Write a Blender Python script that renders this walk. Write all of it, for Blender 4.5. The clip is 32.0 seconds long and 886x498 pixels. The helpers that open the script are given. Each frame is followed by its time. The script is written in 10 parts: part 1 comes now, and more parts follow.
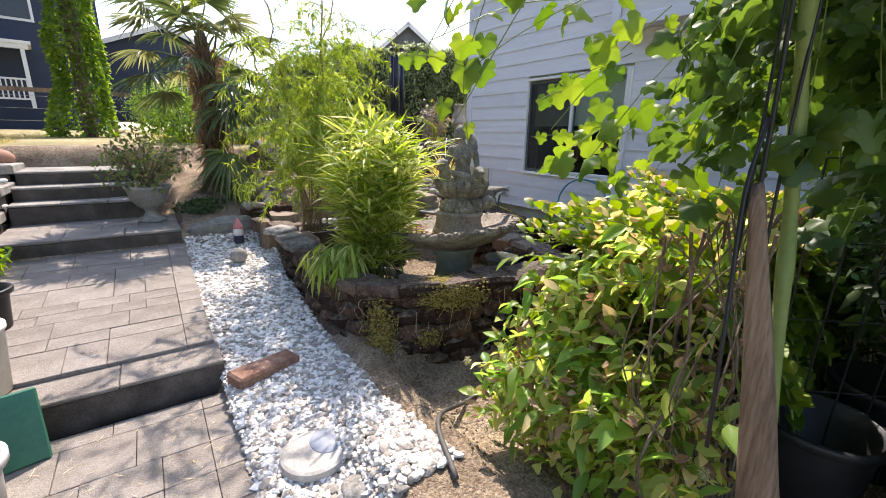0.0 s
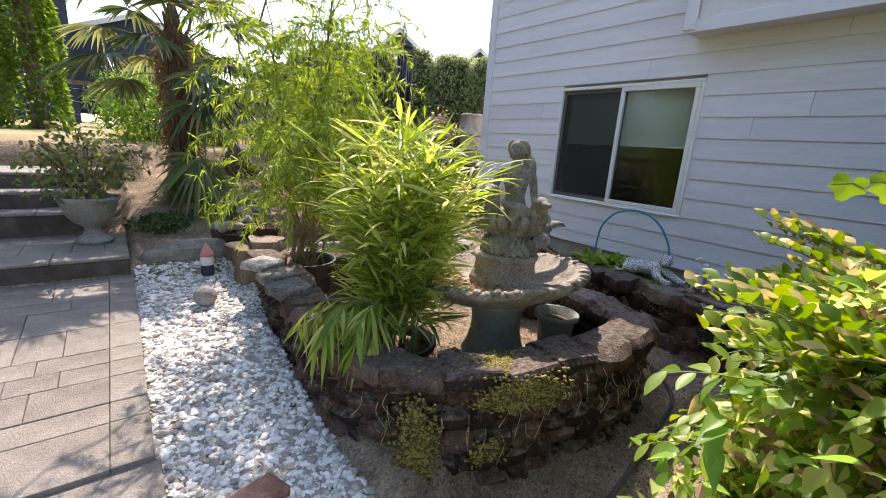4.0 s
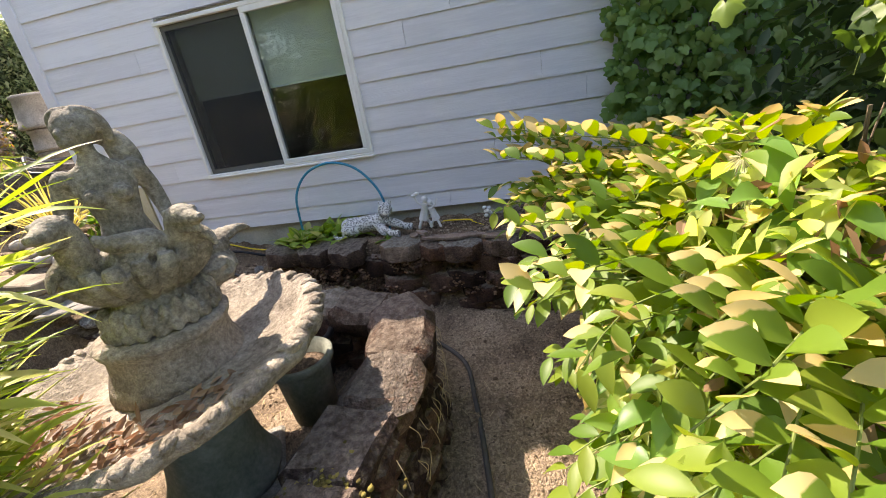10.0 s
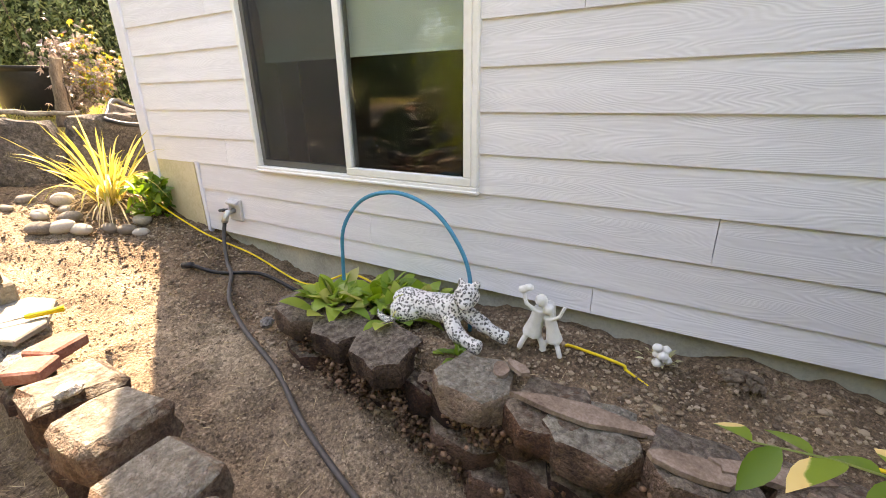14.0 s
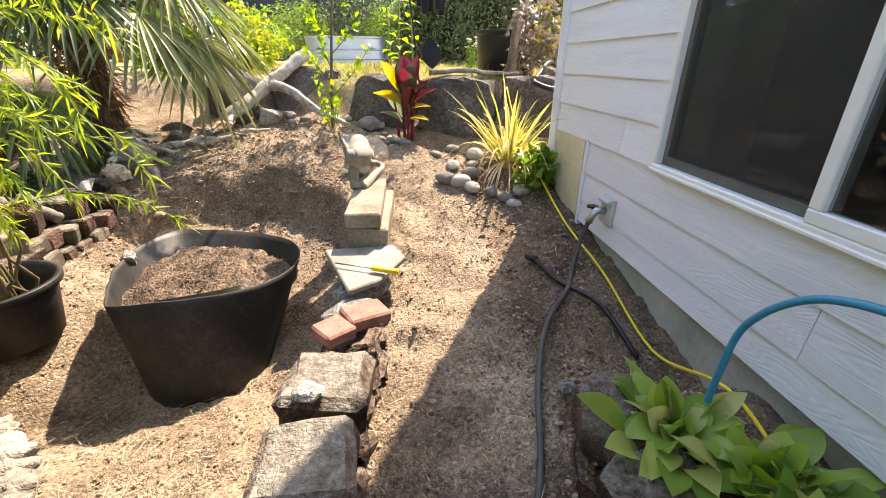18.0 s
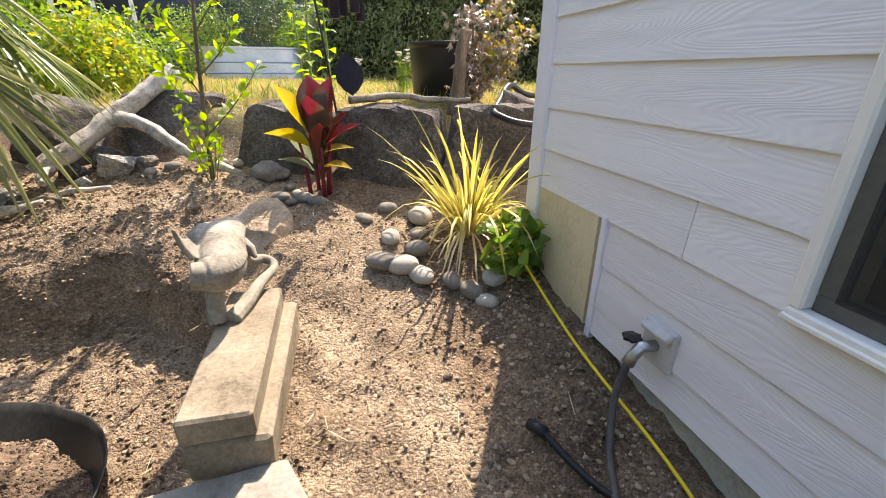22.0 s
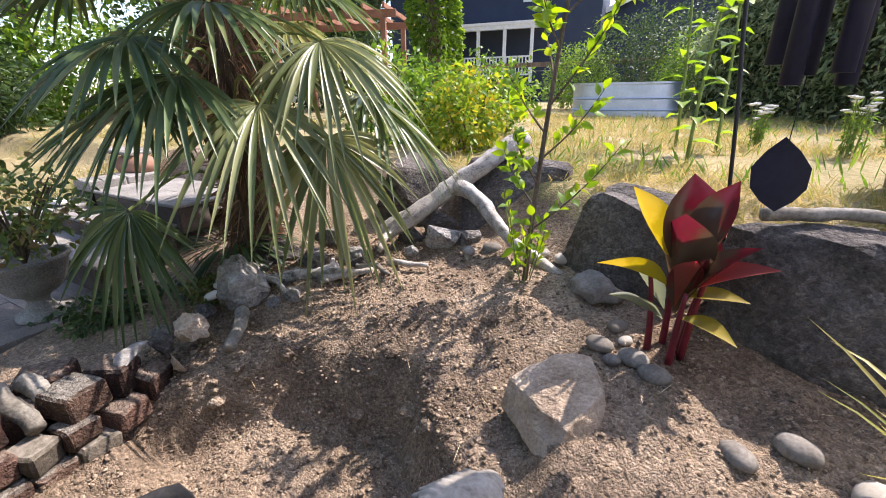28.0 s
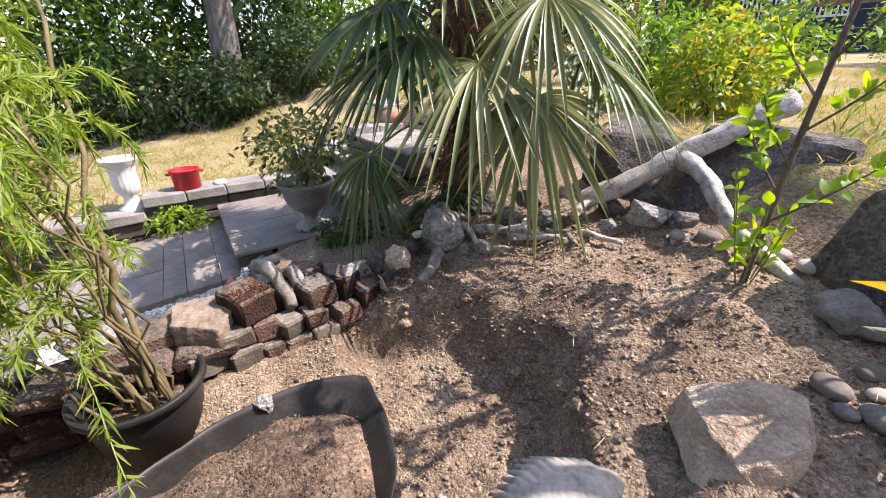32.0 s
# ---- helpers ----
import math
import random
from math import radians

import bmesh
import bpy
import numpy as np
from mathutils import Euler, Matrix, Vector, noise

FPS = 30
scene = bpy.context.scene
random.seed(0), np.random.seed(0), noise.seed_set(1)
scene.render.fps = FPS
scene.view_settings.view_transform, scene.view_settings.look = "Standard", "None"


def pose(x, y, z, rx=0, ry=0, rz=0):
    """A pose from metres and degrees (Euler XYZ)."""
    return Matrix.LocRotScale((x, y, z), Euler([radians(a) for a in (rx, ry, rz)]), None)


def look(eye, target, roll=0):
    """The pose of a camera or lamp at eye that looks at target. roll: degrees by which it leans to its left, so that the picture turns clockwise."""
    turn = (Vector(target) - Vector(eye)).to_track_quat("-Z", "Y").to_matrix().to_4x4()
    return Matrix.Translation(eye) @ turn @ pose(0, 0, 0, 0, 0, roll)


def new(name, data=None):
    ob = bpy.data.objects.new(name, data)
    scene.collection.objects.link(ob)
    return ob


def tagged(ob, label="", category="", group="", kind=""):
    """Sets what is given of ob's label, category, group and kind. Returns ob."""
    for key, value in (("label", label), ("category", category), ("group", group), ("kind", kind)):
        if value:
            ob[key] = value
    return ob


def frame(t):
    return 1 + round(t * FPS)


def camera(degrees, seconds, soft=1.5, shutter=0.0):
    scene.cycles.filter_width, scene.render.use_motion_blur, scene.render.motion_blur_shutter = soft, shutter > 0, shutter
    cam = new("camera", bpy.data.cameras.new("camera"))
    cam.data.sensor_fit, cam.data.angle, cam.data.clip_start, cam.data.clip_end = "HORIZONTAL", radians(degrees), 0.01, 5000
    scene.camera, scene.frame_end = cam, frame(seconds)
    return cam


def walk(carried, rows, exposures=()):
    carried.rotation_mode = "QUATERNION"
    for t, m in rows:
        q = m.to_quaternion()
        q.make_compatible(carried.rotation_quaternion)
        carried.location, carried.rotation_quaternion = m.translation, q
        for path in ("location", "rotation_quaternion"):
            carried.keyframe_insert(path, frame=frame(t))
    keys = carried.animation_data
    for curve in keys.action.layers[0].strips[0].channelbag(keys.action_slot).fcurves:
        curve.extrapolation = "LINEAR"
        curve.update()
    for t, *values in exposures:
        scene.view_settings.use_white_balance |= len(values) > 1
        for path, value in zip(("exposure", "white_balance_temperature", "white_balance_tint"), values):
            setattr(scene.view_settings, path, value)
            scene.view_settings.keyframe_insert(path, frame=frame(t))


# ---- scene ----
cam = camera(93.0, 32.0, soft=0.95)
METRES, EYE, TILT, LEAN, TURN = 7.5, 1.4, 0.0, 0.0, -34.8
ROWS = [
    (0.0, 0.0, 0.0, 0.0, 0.29, -15.15, -1.06),
    (0.5, -0.0133, 0.0124, -0.0001, 0.94, -14.89, -1.01),
    (1.0, -0.0299, 0.028, 0.0021, 1.63, -14.88, -0.93),
    (1.5, -0.0349, 0.0449, 0.0006, 2.66, -14.93, -1.04),
    (2.0, -0.0313, 0.0674, 0.0029, 3.6, -14.93, -1.5),
    (2.5, -0.0318, 0.0861, 0.0021, 3.69, -14.85, -2.2),
    (4.5, -0.0575, 0.13, 0.0033, -4.79, -13.67, -3.53),
    (5.0, -0.0554, 0.1319, 0.003, -7.52, -13.84, -2.62),
    (5.5, -0.0533, 0.1334, 0.0004, -10.55, -14.65, -1.11),
    (6.0, -0.0537, 0.1357, -0.0019, -13.6, -16.0, 0.88),
    (6.5, -0.0446, 0.1504, -0.0058, -16.67, -17.72, 3.02),
    (7.0, -0.0345, 0.176, -0.004, -20.27, -19.53, 4.92),
    (7.5, -0.0335, 0.1867, -0.0051, -24.97, -21.49, 6.34),
    (8.0, -0.0335, 0.2012, -0.0108, -30.84, -23.47, 7.09),
    (8.5, -0.0371, 0.2184, -0.0091, -36.92, -25.01, 7.48),
    (9.0, -0.0332, 0.2281, -0.0098, -41.57, -25.36, 7.99),
    (9.5, -0.0201, 0.2387, -0.0086, -44.2, -24.2, 8.73),
    (10.0, -0.0011, 0.2546, -0.0024, -45.51, -22.0, 9.34),
    (10.5, 0.0142, 0.2715, 0.0014, -46.39, -19.92, 9.25),
    (11.0, 0.0295, 0.2972, 0.0019, -47.65, -18.71, 7.8),
    (11.5, 0.0445, 0.32, -0.0003, -48.03, -18.46, 5.53),
    (12.0, 0.0702, 0.3409, -0.0013, -47.15, -18.74, 3.24),
    (12.5, 0.0907, 0.3595, -0.0011, -44.82, -19.31, 1.65),
    (13.0, 0.1094, 0.3844, -0.0016, -41.15, -19.63, 0.65),
    (13.5, 0.1219, 0.4004, -0.0036, -34.69, -19.8, 0.7),
    (14.0, 0.1338, 0.4082, -0.0067, -25.25, -20.18, 0.8),
    (14.5, 0.1376, 0.4105, -0.0095, -16.43, -20.52, 0.22),
    (15.0, 0.1387, 0.4199, -0.0076, -8.08, -20.94, -0.69),
    (15.5, 0.1399, 0.4373, -0.0078, -0.71, -21.5, -1.67),
    (17.5, 0.1611, 0.5064, -0.0077, 25.72, -24.37, -0.81),
    (18.0, 0.1534, 0.523, -0.008, 28.62, -24.01, -0.5),
    (18.5, 0.1399, 0.5479, -0.0041, 30.32, -23.42, -0.32),
    (19.0, 0.1308, 0.571, -0.003, 31.94, -22.88, -0.1),
    (19.5, 0.1259, 0.5973, -0.0005, 33.78, -22.48, 0.28),
    (20.0, 0.1188, 0.6108, -0.0004, 34.7, -22.21, 0.73),
    (20.5, 0.0982, 0.6267, -0.0005, 33.79, -21.84, 1.0),
    (21.0, 0.0807, 0.6434, 0.0031, 30.47, -21.66, 0.91),
    (21.5, 0.0786, 0.6514, 0.0047, 25.32, -21.97, 0.43),
    (22.0, 0.0832, 0.6589, 0.0025, 19.58, -22.8, -0.38),
    (22.5, 0.0879, 0.6645, -0.0021, 14.94, -23.99, -1.01),
    (23.0, 0.0883, 0.6636, -0.0009, 14.52, -24.88, -0.64),
    (23.5, 0.0851, 0.6644, -0.0004, 18.51, -24.94, 0.39),
    (24.0, 0.0827, 0.6673, 0.0018, 23.93, -24.09, 1.45),
    (24.5, 0.0762, 0.6703, 0.0075, 29.0, -22.77, 2.25),
    (26.5, 0.0279, 0.7286, 0.0245, 42.95, -19.36, 1.87),
    (27.0, 0.0192, 0.74, 0.026, 48.88, -19.34, 1.4),
    (27.5, -0.0012, 0.7562, 0.0306, 56.17, -19.68, 0.97),
    (28.0, -0.0102, 0.7642, 0.036, 63.85, -20.11, 0.62),
    (28.5, -0.0142, 0.7791, 0.0372, 71.23, -20.68, 0.56),
    (29.0, -0.0138, 0.7893, 0.0405, 76.97, -21.34, 0.66),
    (29.5, -0.0137, 0.7907, 0.0403, 80.8, -22.29, 0.96),
    (30.0, -0.0113, 0.7895, 0.0385, 82.9, -23.54, 1.17),
    (30.5, -0.0101, 0.7861, 0.0347, 84.32, -24.68, 1.33),
    (31.0, -0.0089, 0.7821, 0.0335, 86.14, -25.33, 1.49),
    (31.5, -0.0078, 0.7799, 0.0345, 89.14, -25.25, 1.71),
    (32.0, -0.0075, 0.78, 0.0359, 93.67, -24.57, 1.87),
]
walk(cam, [(t, pose(0, 0, EYE, TILT, LEAN, TURN) @ pose(METRES * x, METRES * y, METRES * z, 90 + pitch, roll, yaw)) for t, x, y, z, yaw, pitch, roll in ROWS],
     exposures=[(0, 1.72, 6800, 18), (5, 1.67, 6950, 18), (7, 1.80, 7000, 17), (9, 1.97, 7250, 18), (10, 2.08, 7600, 19), (11, 2.29, 8200, 18), (12, 2.60, 9100, 18), (13, 2.82, 9000, 20), (14, 3.07, 9900, 22), (15.5, 2.5, 9600, 20), (18, 2.34, 7800, 17), (19, 2.24, 7600, 17), (21, 2.07, 7600, 17), (23, 1.98, 7700, 17), (26.5, 1.75, 6800, 20), (28, 1.70, 6500, 22), (30, 1.75, 6500, 23), (32, 1.75, 6550, 24)])

# ---- light ----
SUN_EL, SUN_AZ = 52.0, 30.5          # degrees; azimuth from +y towards +x
world = bpy.data.worlds.new("world")
scene.world = world
world.use_nodes = True
wt = world.node_tree
sky = wt.nodes.new("ShaderNodeTexSky")
sky.sky_type = "NISHITA"
sky.sun_disc = False
sky.sun_elevation, sky.sun_rotation = radians(SUN_EL), radians(SUN_AZ)
sky.air_density, sky.dust_density, sky.ozone_density = 1.0, 1.0, 1.2
wt.links.new(sky.outputs[0], wt.nodes["Background"].inputs[0])
wt.nodes["Background"].inputs[1].default_value = 0.138
sun_data = bpy.data.lights.new("sun", "SUN")
sun_data.energy, sun_data.angle, sun_data.color = 2.95, radians(0.53), (1.0, 0.95, 0.86)
sun = new("sun", sun_data)
_sd = Vector((math.sin(radians(SUN_AZ)) * math.cos(radians(SUN_EL)), math.cos(radians(SUN_AZ)) * math.cos(radians(SUN_EL)), math.sin(radians(SUN_EL))))
sun.matrix_world = look(_sd * 40, (0, 0, 0))

# ---- materials ----
def mat(name, cols, scale=6.0, fine=60.0, rough=0.8, bump=0.3, metal=0.0, detail=6.0, island=0.0, objrand=0.0, stretch=(1, 1, 1), spec=0.3, dist=0.02, coat=0.0):
    """A surface from two or three base colours, mixed by a coarse and a fine noise; bump from the fine one."""
    m = bpy.data.materials.new(name)
    m.use_nodes = True
    nt = m.node_tree
    N, L = nt.nodes, nt.links
    b = N["Principled BSDF"]
    b.inputs["Roughness"].default_value = rough
    b.inputs["Metallic"].default_value = metal
    b.inputs["Specular IOR Level"].default_value = spec
    b.inputs["Coat Weight"].default_value = coat
    co = N.new("ShaderNodeTexCoord")
    mp = N.new("ShaderNodeMapping")
    mp.inputs["Scale"].default_value = stretch
    L.new(co.outputs["Object"], mp.inputs[0])
    n1, n2 = N.new("ShaderNodeTexNoise"), N.new("ShaderNodeTexNoise")
    for n, s in ((n1, scale), (n2, fine)):
        n.inputs["Scale"].default_value, n.inputs["Detail"].default_value, n.inputs["Roughness"].default_value = s, detail, 0.62
        L.new(mp.outputs[0], n.inputs["Vector"])
    mix = N.new("ShaderNodeMath")
    mix.operation = "MULTIPLY_ADD"
    L.new(n1.outputs[0], mix.inputs[0])
    mix.inputs[1].default_value = 0.6
    half = N.new("ShaderNodeMath")
    half.operation = "MULTIPLY"
    half.inputs[1].default_value = 0.4
    L.new(n2.outputs[0], half.inputs[0])
    L.new(half.outputs[0], mix.inputs[2])
    fac = mix.outputs[0]
    if island or objrand:
        g = N.new("ShaderNodeNewGeometry") if island else N.new("ShaderNodeObjectInfo")
        ra = N.new("ShaderNodeMath")
        ra.operation = "MULTIPLY_ADD"
        L.new(g.outputs["Random Per Island" if island else "Random"], ra.inputs[0])
        ra.inputs[1].default_value = island or objrand
        sub = N.new("ShaderNodeMath")
        sub.operation = "SUBTRACT"
        sub.inputs[1].default_value = (island or objrand) / 2
        L.new(fac, ra.inputs[2])
        L.new(ra.outputs[0], sub.inputs[0])
        fac = sub.outputs[0]
    ramp = N.new("ShaderNodeValToRGB")
    el = ramp.color_ramp.elements
    el[0].position, el[1].position = 0.36, 0.64
    if len(cols) > 2:
        el.new(0.5)
    for e, c in zip(el, cols):
        e.color = (*c, 1)
    L.new(fac, ramp.inputs[0])
    L.new(ramp.outputs[0], b.inputs["Base Color"])
    if bump:
        bp = N.new("ShaderNodeBump")
        bp.inputs["Strength"].default_value, bp.inputs["Distance"].default_value = bump, dist
        L.new(mix.outputs[0], bp.inputs["Height"])
        L.new(bp.outputs[0], b.inputs["Normal"])
    return m


def leafmat(name, cols, rough=0.45, trans=0.45, scale=30.0, spread=0.9):
    """Leaves: colour by leaf (random per island) with blotches, and light that shines through."""
    m = bpy.data.materials.new(name)
    m.use_nodes = True
    nt = m.node_tree
    N, L = nt.nodes, nt.links
    b, out = N["Principled BSDF"], N["Material Output"]
    b.inputs["Roughness"].default_value = rough
    b.inputs["Specular IOR Level"].default_value = 0.35
    g = N.new("ShaderNodeNewGeometry")
    n1 = N.new("ShaderNodeTexNoise")
    n1.inputs["Scale"].default_value = scale
    co = N.new("ShaderNodeTexCoord")
    L.new(co.outputs["Object"], n1.inputs["Vector"])
    a = N.new("ShaderNodeMath")
    a.operation = "MULTIPLY_ADD"
    a.inputs[1].default_value = 1 - spread if spread < 1 else 0.15
    L.new(n1.outputs[0], a.inputs[0])
    k = N.new("ShaderNodeMath")
    k.operation = "MULTIPLY"
    k.inputs[1].default_value = spread
    L.new(g.outputs["Random Per Island"], k.inputs[0])
    L.new(k.outputs[0], a.inputs[2])
    ramp = N.new("ShaderNodeValToRGB")
    el = ramp.color_ramp.elements
    for _ in range(len(cols) - 2):
        el.new(0.5)
    for i, (e, c) in enumerate(zip(el, cols)):
        e.position, e.color = i / (len(cols) - 1), (*c, 1)
    L.new(a.outputs[0], ramp.inputs[0])
    L.new(ramp.outputs[0], b.inputs["Base Color"])
    t = N.new("ShaderNodeBsdfTranslucent")
    hue = N.new("ShaderNodeHueSaturation")
    hue.inputs["Hue"].default_value, hue.inputs["Saturation"].default_value, hue.inputs["Value"].default_value = 0.48, 1.15, 1.9
    L.new(ramp.outputs[0], hue.inputs["Color"])
    L.new(hue.outputs[0], t.inputs[0])
    mx = N.new("ShaderNodeMixShader")
    mx.inputs[0].default_value = trans
    L.new(b.outputs[0], mx.inputs[1])
    L.new(t.outputs[0], mx.inputs[2])
    L.new(mx.outputs[0], out.inputs["Surface"])
    return m


def granular(m, s1=55.0, s2=150.0, depth=0.014, spread=0.5):
    """Adds crumbs at two sizes: cell relief in the bump and a tint of its own for each crumb."""
    N, L = m.node_tree.nodes, m.node_tree.links
    b = N["Principled BSDF"]
    src = b.inputs["Base Color"].links[0].from_socket
    bp = b.inputs["Normal"].links[0].from_node
    old = bp.inputs["Height"].links[0].from_socket
    co, wp = N.new("ShaderNodeTexCoord"), N.new("ShaderNodeTexNoise")
    wp.inputs["Scale"].default_value, wp.inputs["Detail"].default_value = 18, 3
    L.new(co.outputs["Object"], wp.inputs["Vector"])
    wm = N.new("ShaderNodeVectorMath")
    wm.operation = "MULTIPLY_ADD"
    wm.inputs[1].default_value = (0.03, 0.03, 0.03)
    L.new(wp.outputs["Color"], wm.inputs[0])
    L.new(co.outputs["Object"], wm.inputs[2])
    acc, tint = old, None
    for sc, k in ((s1, -0.55), (s2, -0.30)):
        vo = N.new("ShaderNodeTexVoronoi")
        vo.inputs["Scale"].default_value = sc
        L.new(wm.outputs[0], vo.inputs["Vector"])
        ma = N.new("ShaderNodeMath")
        ma.operation = "MULTIPLY_ADD"
        ma.inputs[1].default_value = k
        L.new(vo.outputs["Distance"], ma.inputs[0])
        L.new(acc, ma.inputs[2])
        acc = ma.outputs[0]
        sp = N.new("ShaderNodeSeparateColor")
        L.new(vo.outputs["Color"], sp.inputs[0])
        mr = N.new("ShaderNodeMapRange")
        mr.inputs["To Min"].default_value, mr.inputs["To Max"].default_value = 1 - spread, 1 + spread * 0.8
        L.new(sp.outputs[0], mr.inputs["Value"])
        mu = N.new("ShaderNodeVectorMath")
        mu.operation = "SCALE"
        L.new(src, mu.inputs[0])
        L.new(mr.outputs[0], mu.inputs["Scale"])
        src = mu.outputs[0]
    L.new(acc, bp.inputs["Height"])
    bp.inputs["Strength"].default_value, bp.inputs["Distance"].default_value = 1.0, depth
    L.new(src, b.inputs["Base Color"])
    return m


def edged(name, inner, outer, bias=0.55, rough=0.42, trans=0.42, soft=0.18):
    """Leaves whose tips and one margin have bleached; reads the leaf's own length and width attributes."""
    m = leafmat(name, inner, rough, trans, 9, 0.5)
    N, L = m.node_tree.nodes, m.node_tree.links
    b = N["Principled BSDF"]
    ramp = b.inputs["Base Color"].links[0].from_node
    along, across, co, no, geo = N.new("ShaderNodeAttribute"), N.new("ShaderNodeAttribute"), N.new("ShaderNodeTexCoord"), N.new("ShaderNodeTexNoise"), N.new("ShaderNodeNewGeometry")
    along.attribute_name, across.attribute_name = "along", "across"
    no.inputs["Scale"].default_value, no.inputs["Detail"].default_value = 16, 4
    L.new(co.outputs["Object"], no.inputs["Vector"])
    acc = along.outputs["Fac"]
    for sock, k in ((across.outputs["Fac"], 0.45), (no.outputs[0], 0.7), (geo.outputs["Random Per Island"], 0.4)):
        ma = N.new("ShaderNodeMath")
        ma.operation = "MULTIPLY_ADD"
        ma.inputs[1].default_value = k
        L.new(sock, ma.inputs[0])
        L.new(acc, ma.inputs[2])
        acc = ma.outputs[0]
    mr = N.new("ShaderNodeMapRange")
    mr.inputs["From Min"].default_value, mr.inputs["From Max"].default_value = 0.99 + bias - soft / 2, 0.99 + bias + soft / 2
    L.new(acc, mr.inputs["Value"])
    rp = N.new("ShaderNodeValToRGB")
    rp.color_ramp.elements[0].color, rp.color_ramp.elements[1].color = (*outer[0], 1), (*outer[1], 1)
    L.new(no.outputs[0], rp.inputs[0])
    mx = N.new("ShaderNodeMix")
    mx.data_type = "RGBA"
    L.new(mr.outputs[0], mx.inputs[0])
    L.new(ramp.outputs[0], mx.inputs[6])
    L.new(rp.outputs[0], mx.inputs[7])
    for l in list(ramp.outputs[0].links):
        if l.to_node != mx:
            L.new(mx.outputs[2], l.to_socket)
    return m


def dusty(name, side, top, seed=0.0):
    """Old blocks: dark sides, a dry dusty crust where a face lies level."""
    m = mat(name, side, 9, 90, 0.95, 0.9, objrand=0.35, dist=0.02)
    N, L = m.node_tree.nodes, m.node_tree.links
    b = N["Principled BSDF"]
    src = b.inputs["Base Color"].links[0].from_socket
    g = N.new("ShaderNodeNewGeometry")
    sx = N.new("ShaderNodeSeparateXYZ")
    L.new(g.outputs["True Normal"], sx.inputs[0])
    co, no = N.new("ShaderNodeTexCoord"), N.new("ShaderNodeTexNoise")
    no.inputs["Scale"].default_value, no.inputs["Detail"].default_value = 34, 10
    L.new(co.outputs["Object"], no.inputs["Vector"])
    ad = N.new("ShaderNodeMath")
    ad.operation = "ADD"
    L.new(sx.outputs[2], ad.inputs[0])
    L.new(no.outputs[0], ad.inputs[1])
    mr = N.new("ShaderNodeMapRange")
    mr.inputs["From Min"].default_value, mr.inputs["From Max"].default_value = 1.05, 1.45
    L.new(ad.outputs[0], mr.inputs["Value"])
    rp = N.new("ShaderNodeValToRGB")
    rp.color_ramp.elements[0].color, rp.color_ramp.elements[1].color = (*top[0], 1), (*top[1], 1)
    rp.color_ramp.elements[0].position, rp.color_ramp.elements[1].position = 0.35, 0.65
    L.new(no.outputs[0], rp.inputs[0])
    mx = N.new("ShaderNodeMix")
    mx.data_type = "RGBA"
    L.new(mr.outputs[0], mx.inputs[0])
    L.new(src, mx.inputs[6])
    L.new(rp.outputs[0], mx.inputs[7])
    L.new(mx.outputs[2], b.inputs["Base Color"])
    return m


SOIL = mat("soil", [(0.11, 0.077, 0.052), (0.28, 0.207, 0.14), (0.46, 0.355, 0.247)], 2.8, 55, 0.95, 1.0, detail=12, dist=0.05)
CLOD = mat("clod", [(0.115, 0.082, 0.056), (0.235, 0.175, 0.118), (0.37, 0.285, 0.20)], 3.0, 60, 0.95, 0.6, island=0.35)
DARKSOIL = mat("dark_soil", [(0.07, 0.047, 0.032), (0.18, 0.125, 0.085), (0.32, 0.23, 0.158)], 4, 60, 0.95, 1.0, detail=12, dist=0.05)
granular(DARKSOIL, 70, 190, 0.022, 0.35)
granular(SOIL, 85, 230, 0.016, 0.3)
CONC = mat("concrete", [(0.17, 0.158, 0.14), (0.27, 0.252, 0.225), (0.37, 0.35, 0.315)], 5, 90, 0.9, 0.5, dist=0.01)
FOUND = mat("foundation_concrete", [(0.30, 0.29, 0.25), (0.42, 0.40, 0.34), (0.50, 0.47, 0.38)], 3, 70, 0.85, 0.3, dist=0.01)
TANCONC = mat("tan_foundation", [(0.50, 0.42, 0.26), (0.60, 0.52, 0.34), (0.66, 0.58, 0.41)], 4, 60, 0.8, 0.25, dist=0.008)
PAVER = mat("paver", [(0.17, 0.145, 0.122), (0.235, 0.205, 0.175), (0.30, 0.265, 0.23)], 4, 150, 0.9, 0.35, objrand=0.10, dist=0.006)
granular(PAVER, 120, 330, 0.005, 0.14)
granular(CONC, 110, 300, 0.006, 0.16)
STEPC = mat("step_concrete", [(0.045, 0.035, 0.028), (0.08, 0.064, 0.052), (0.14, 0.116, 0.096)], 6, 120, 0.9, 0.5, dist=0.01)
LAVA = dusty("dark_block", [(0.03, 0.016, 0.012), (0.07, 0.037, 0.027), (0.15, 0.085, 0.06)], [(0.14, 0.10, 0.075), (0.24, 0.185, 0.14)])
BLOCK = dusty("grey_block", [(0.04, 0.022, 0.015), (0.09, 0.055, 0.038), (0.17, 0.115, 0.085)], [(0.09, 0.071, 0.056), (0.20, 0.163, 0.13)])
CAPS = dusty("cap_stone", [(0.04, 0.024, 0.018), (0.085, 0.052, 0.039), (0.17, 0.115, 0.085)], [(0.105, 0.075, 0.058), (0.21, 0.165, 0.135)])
# the grey block again, paler: sunlight on the wall arm put into its tops
LITBLOCK = dusty("lit_grey_block", [(0.06, 0.035, 0.024), (0.14, 0.085, 0.058), (0.25, 0.175, 0.125)], [(0.145, 0.126, 0.10), (0.27, 0.243, 0.20)])
for _m in (LAVA, BLOCK, CAPS, LITBLOCK):
    granular(_m, 75, 210, 0.014, 0.2)
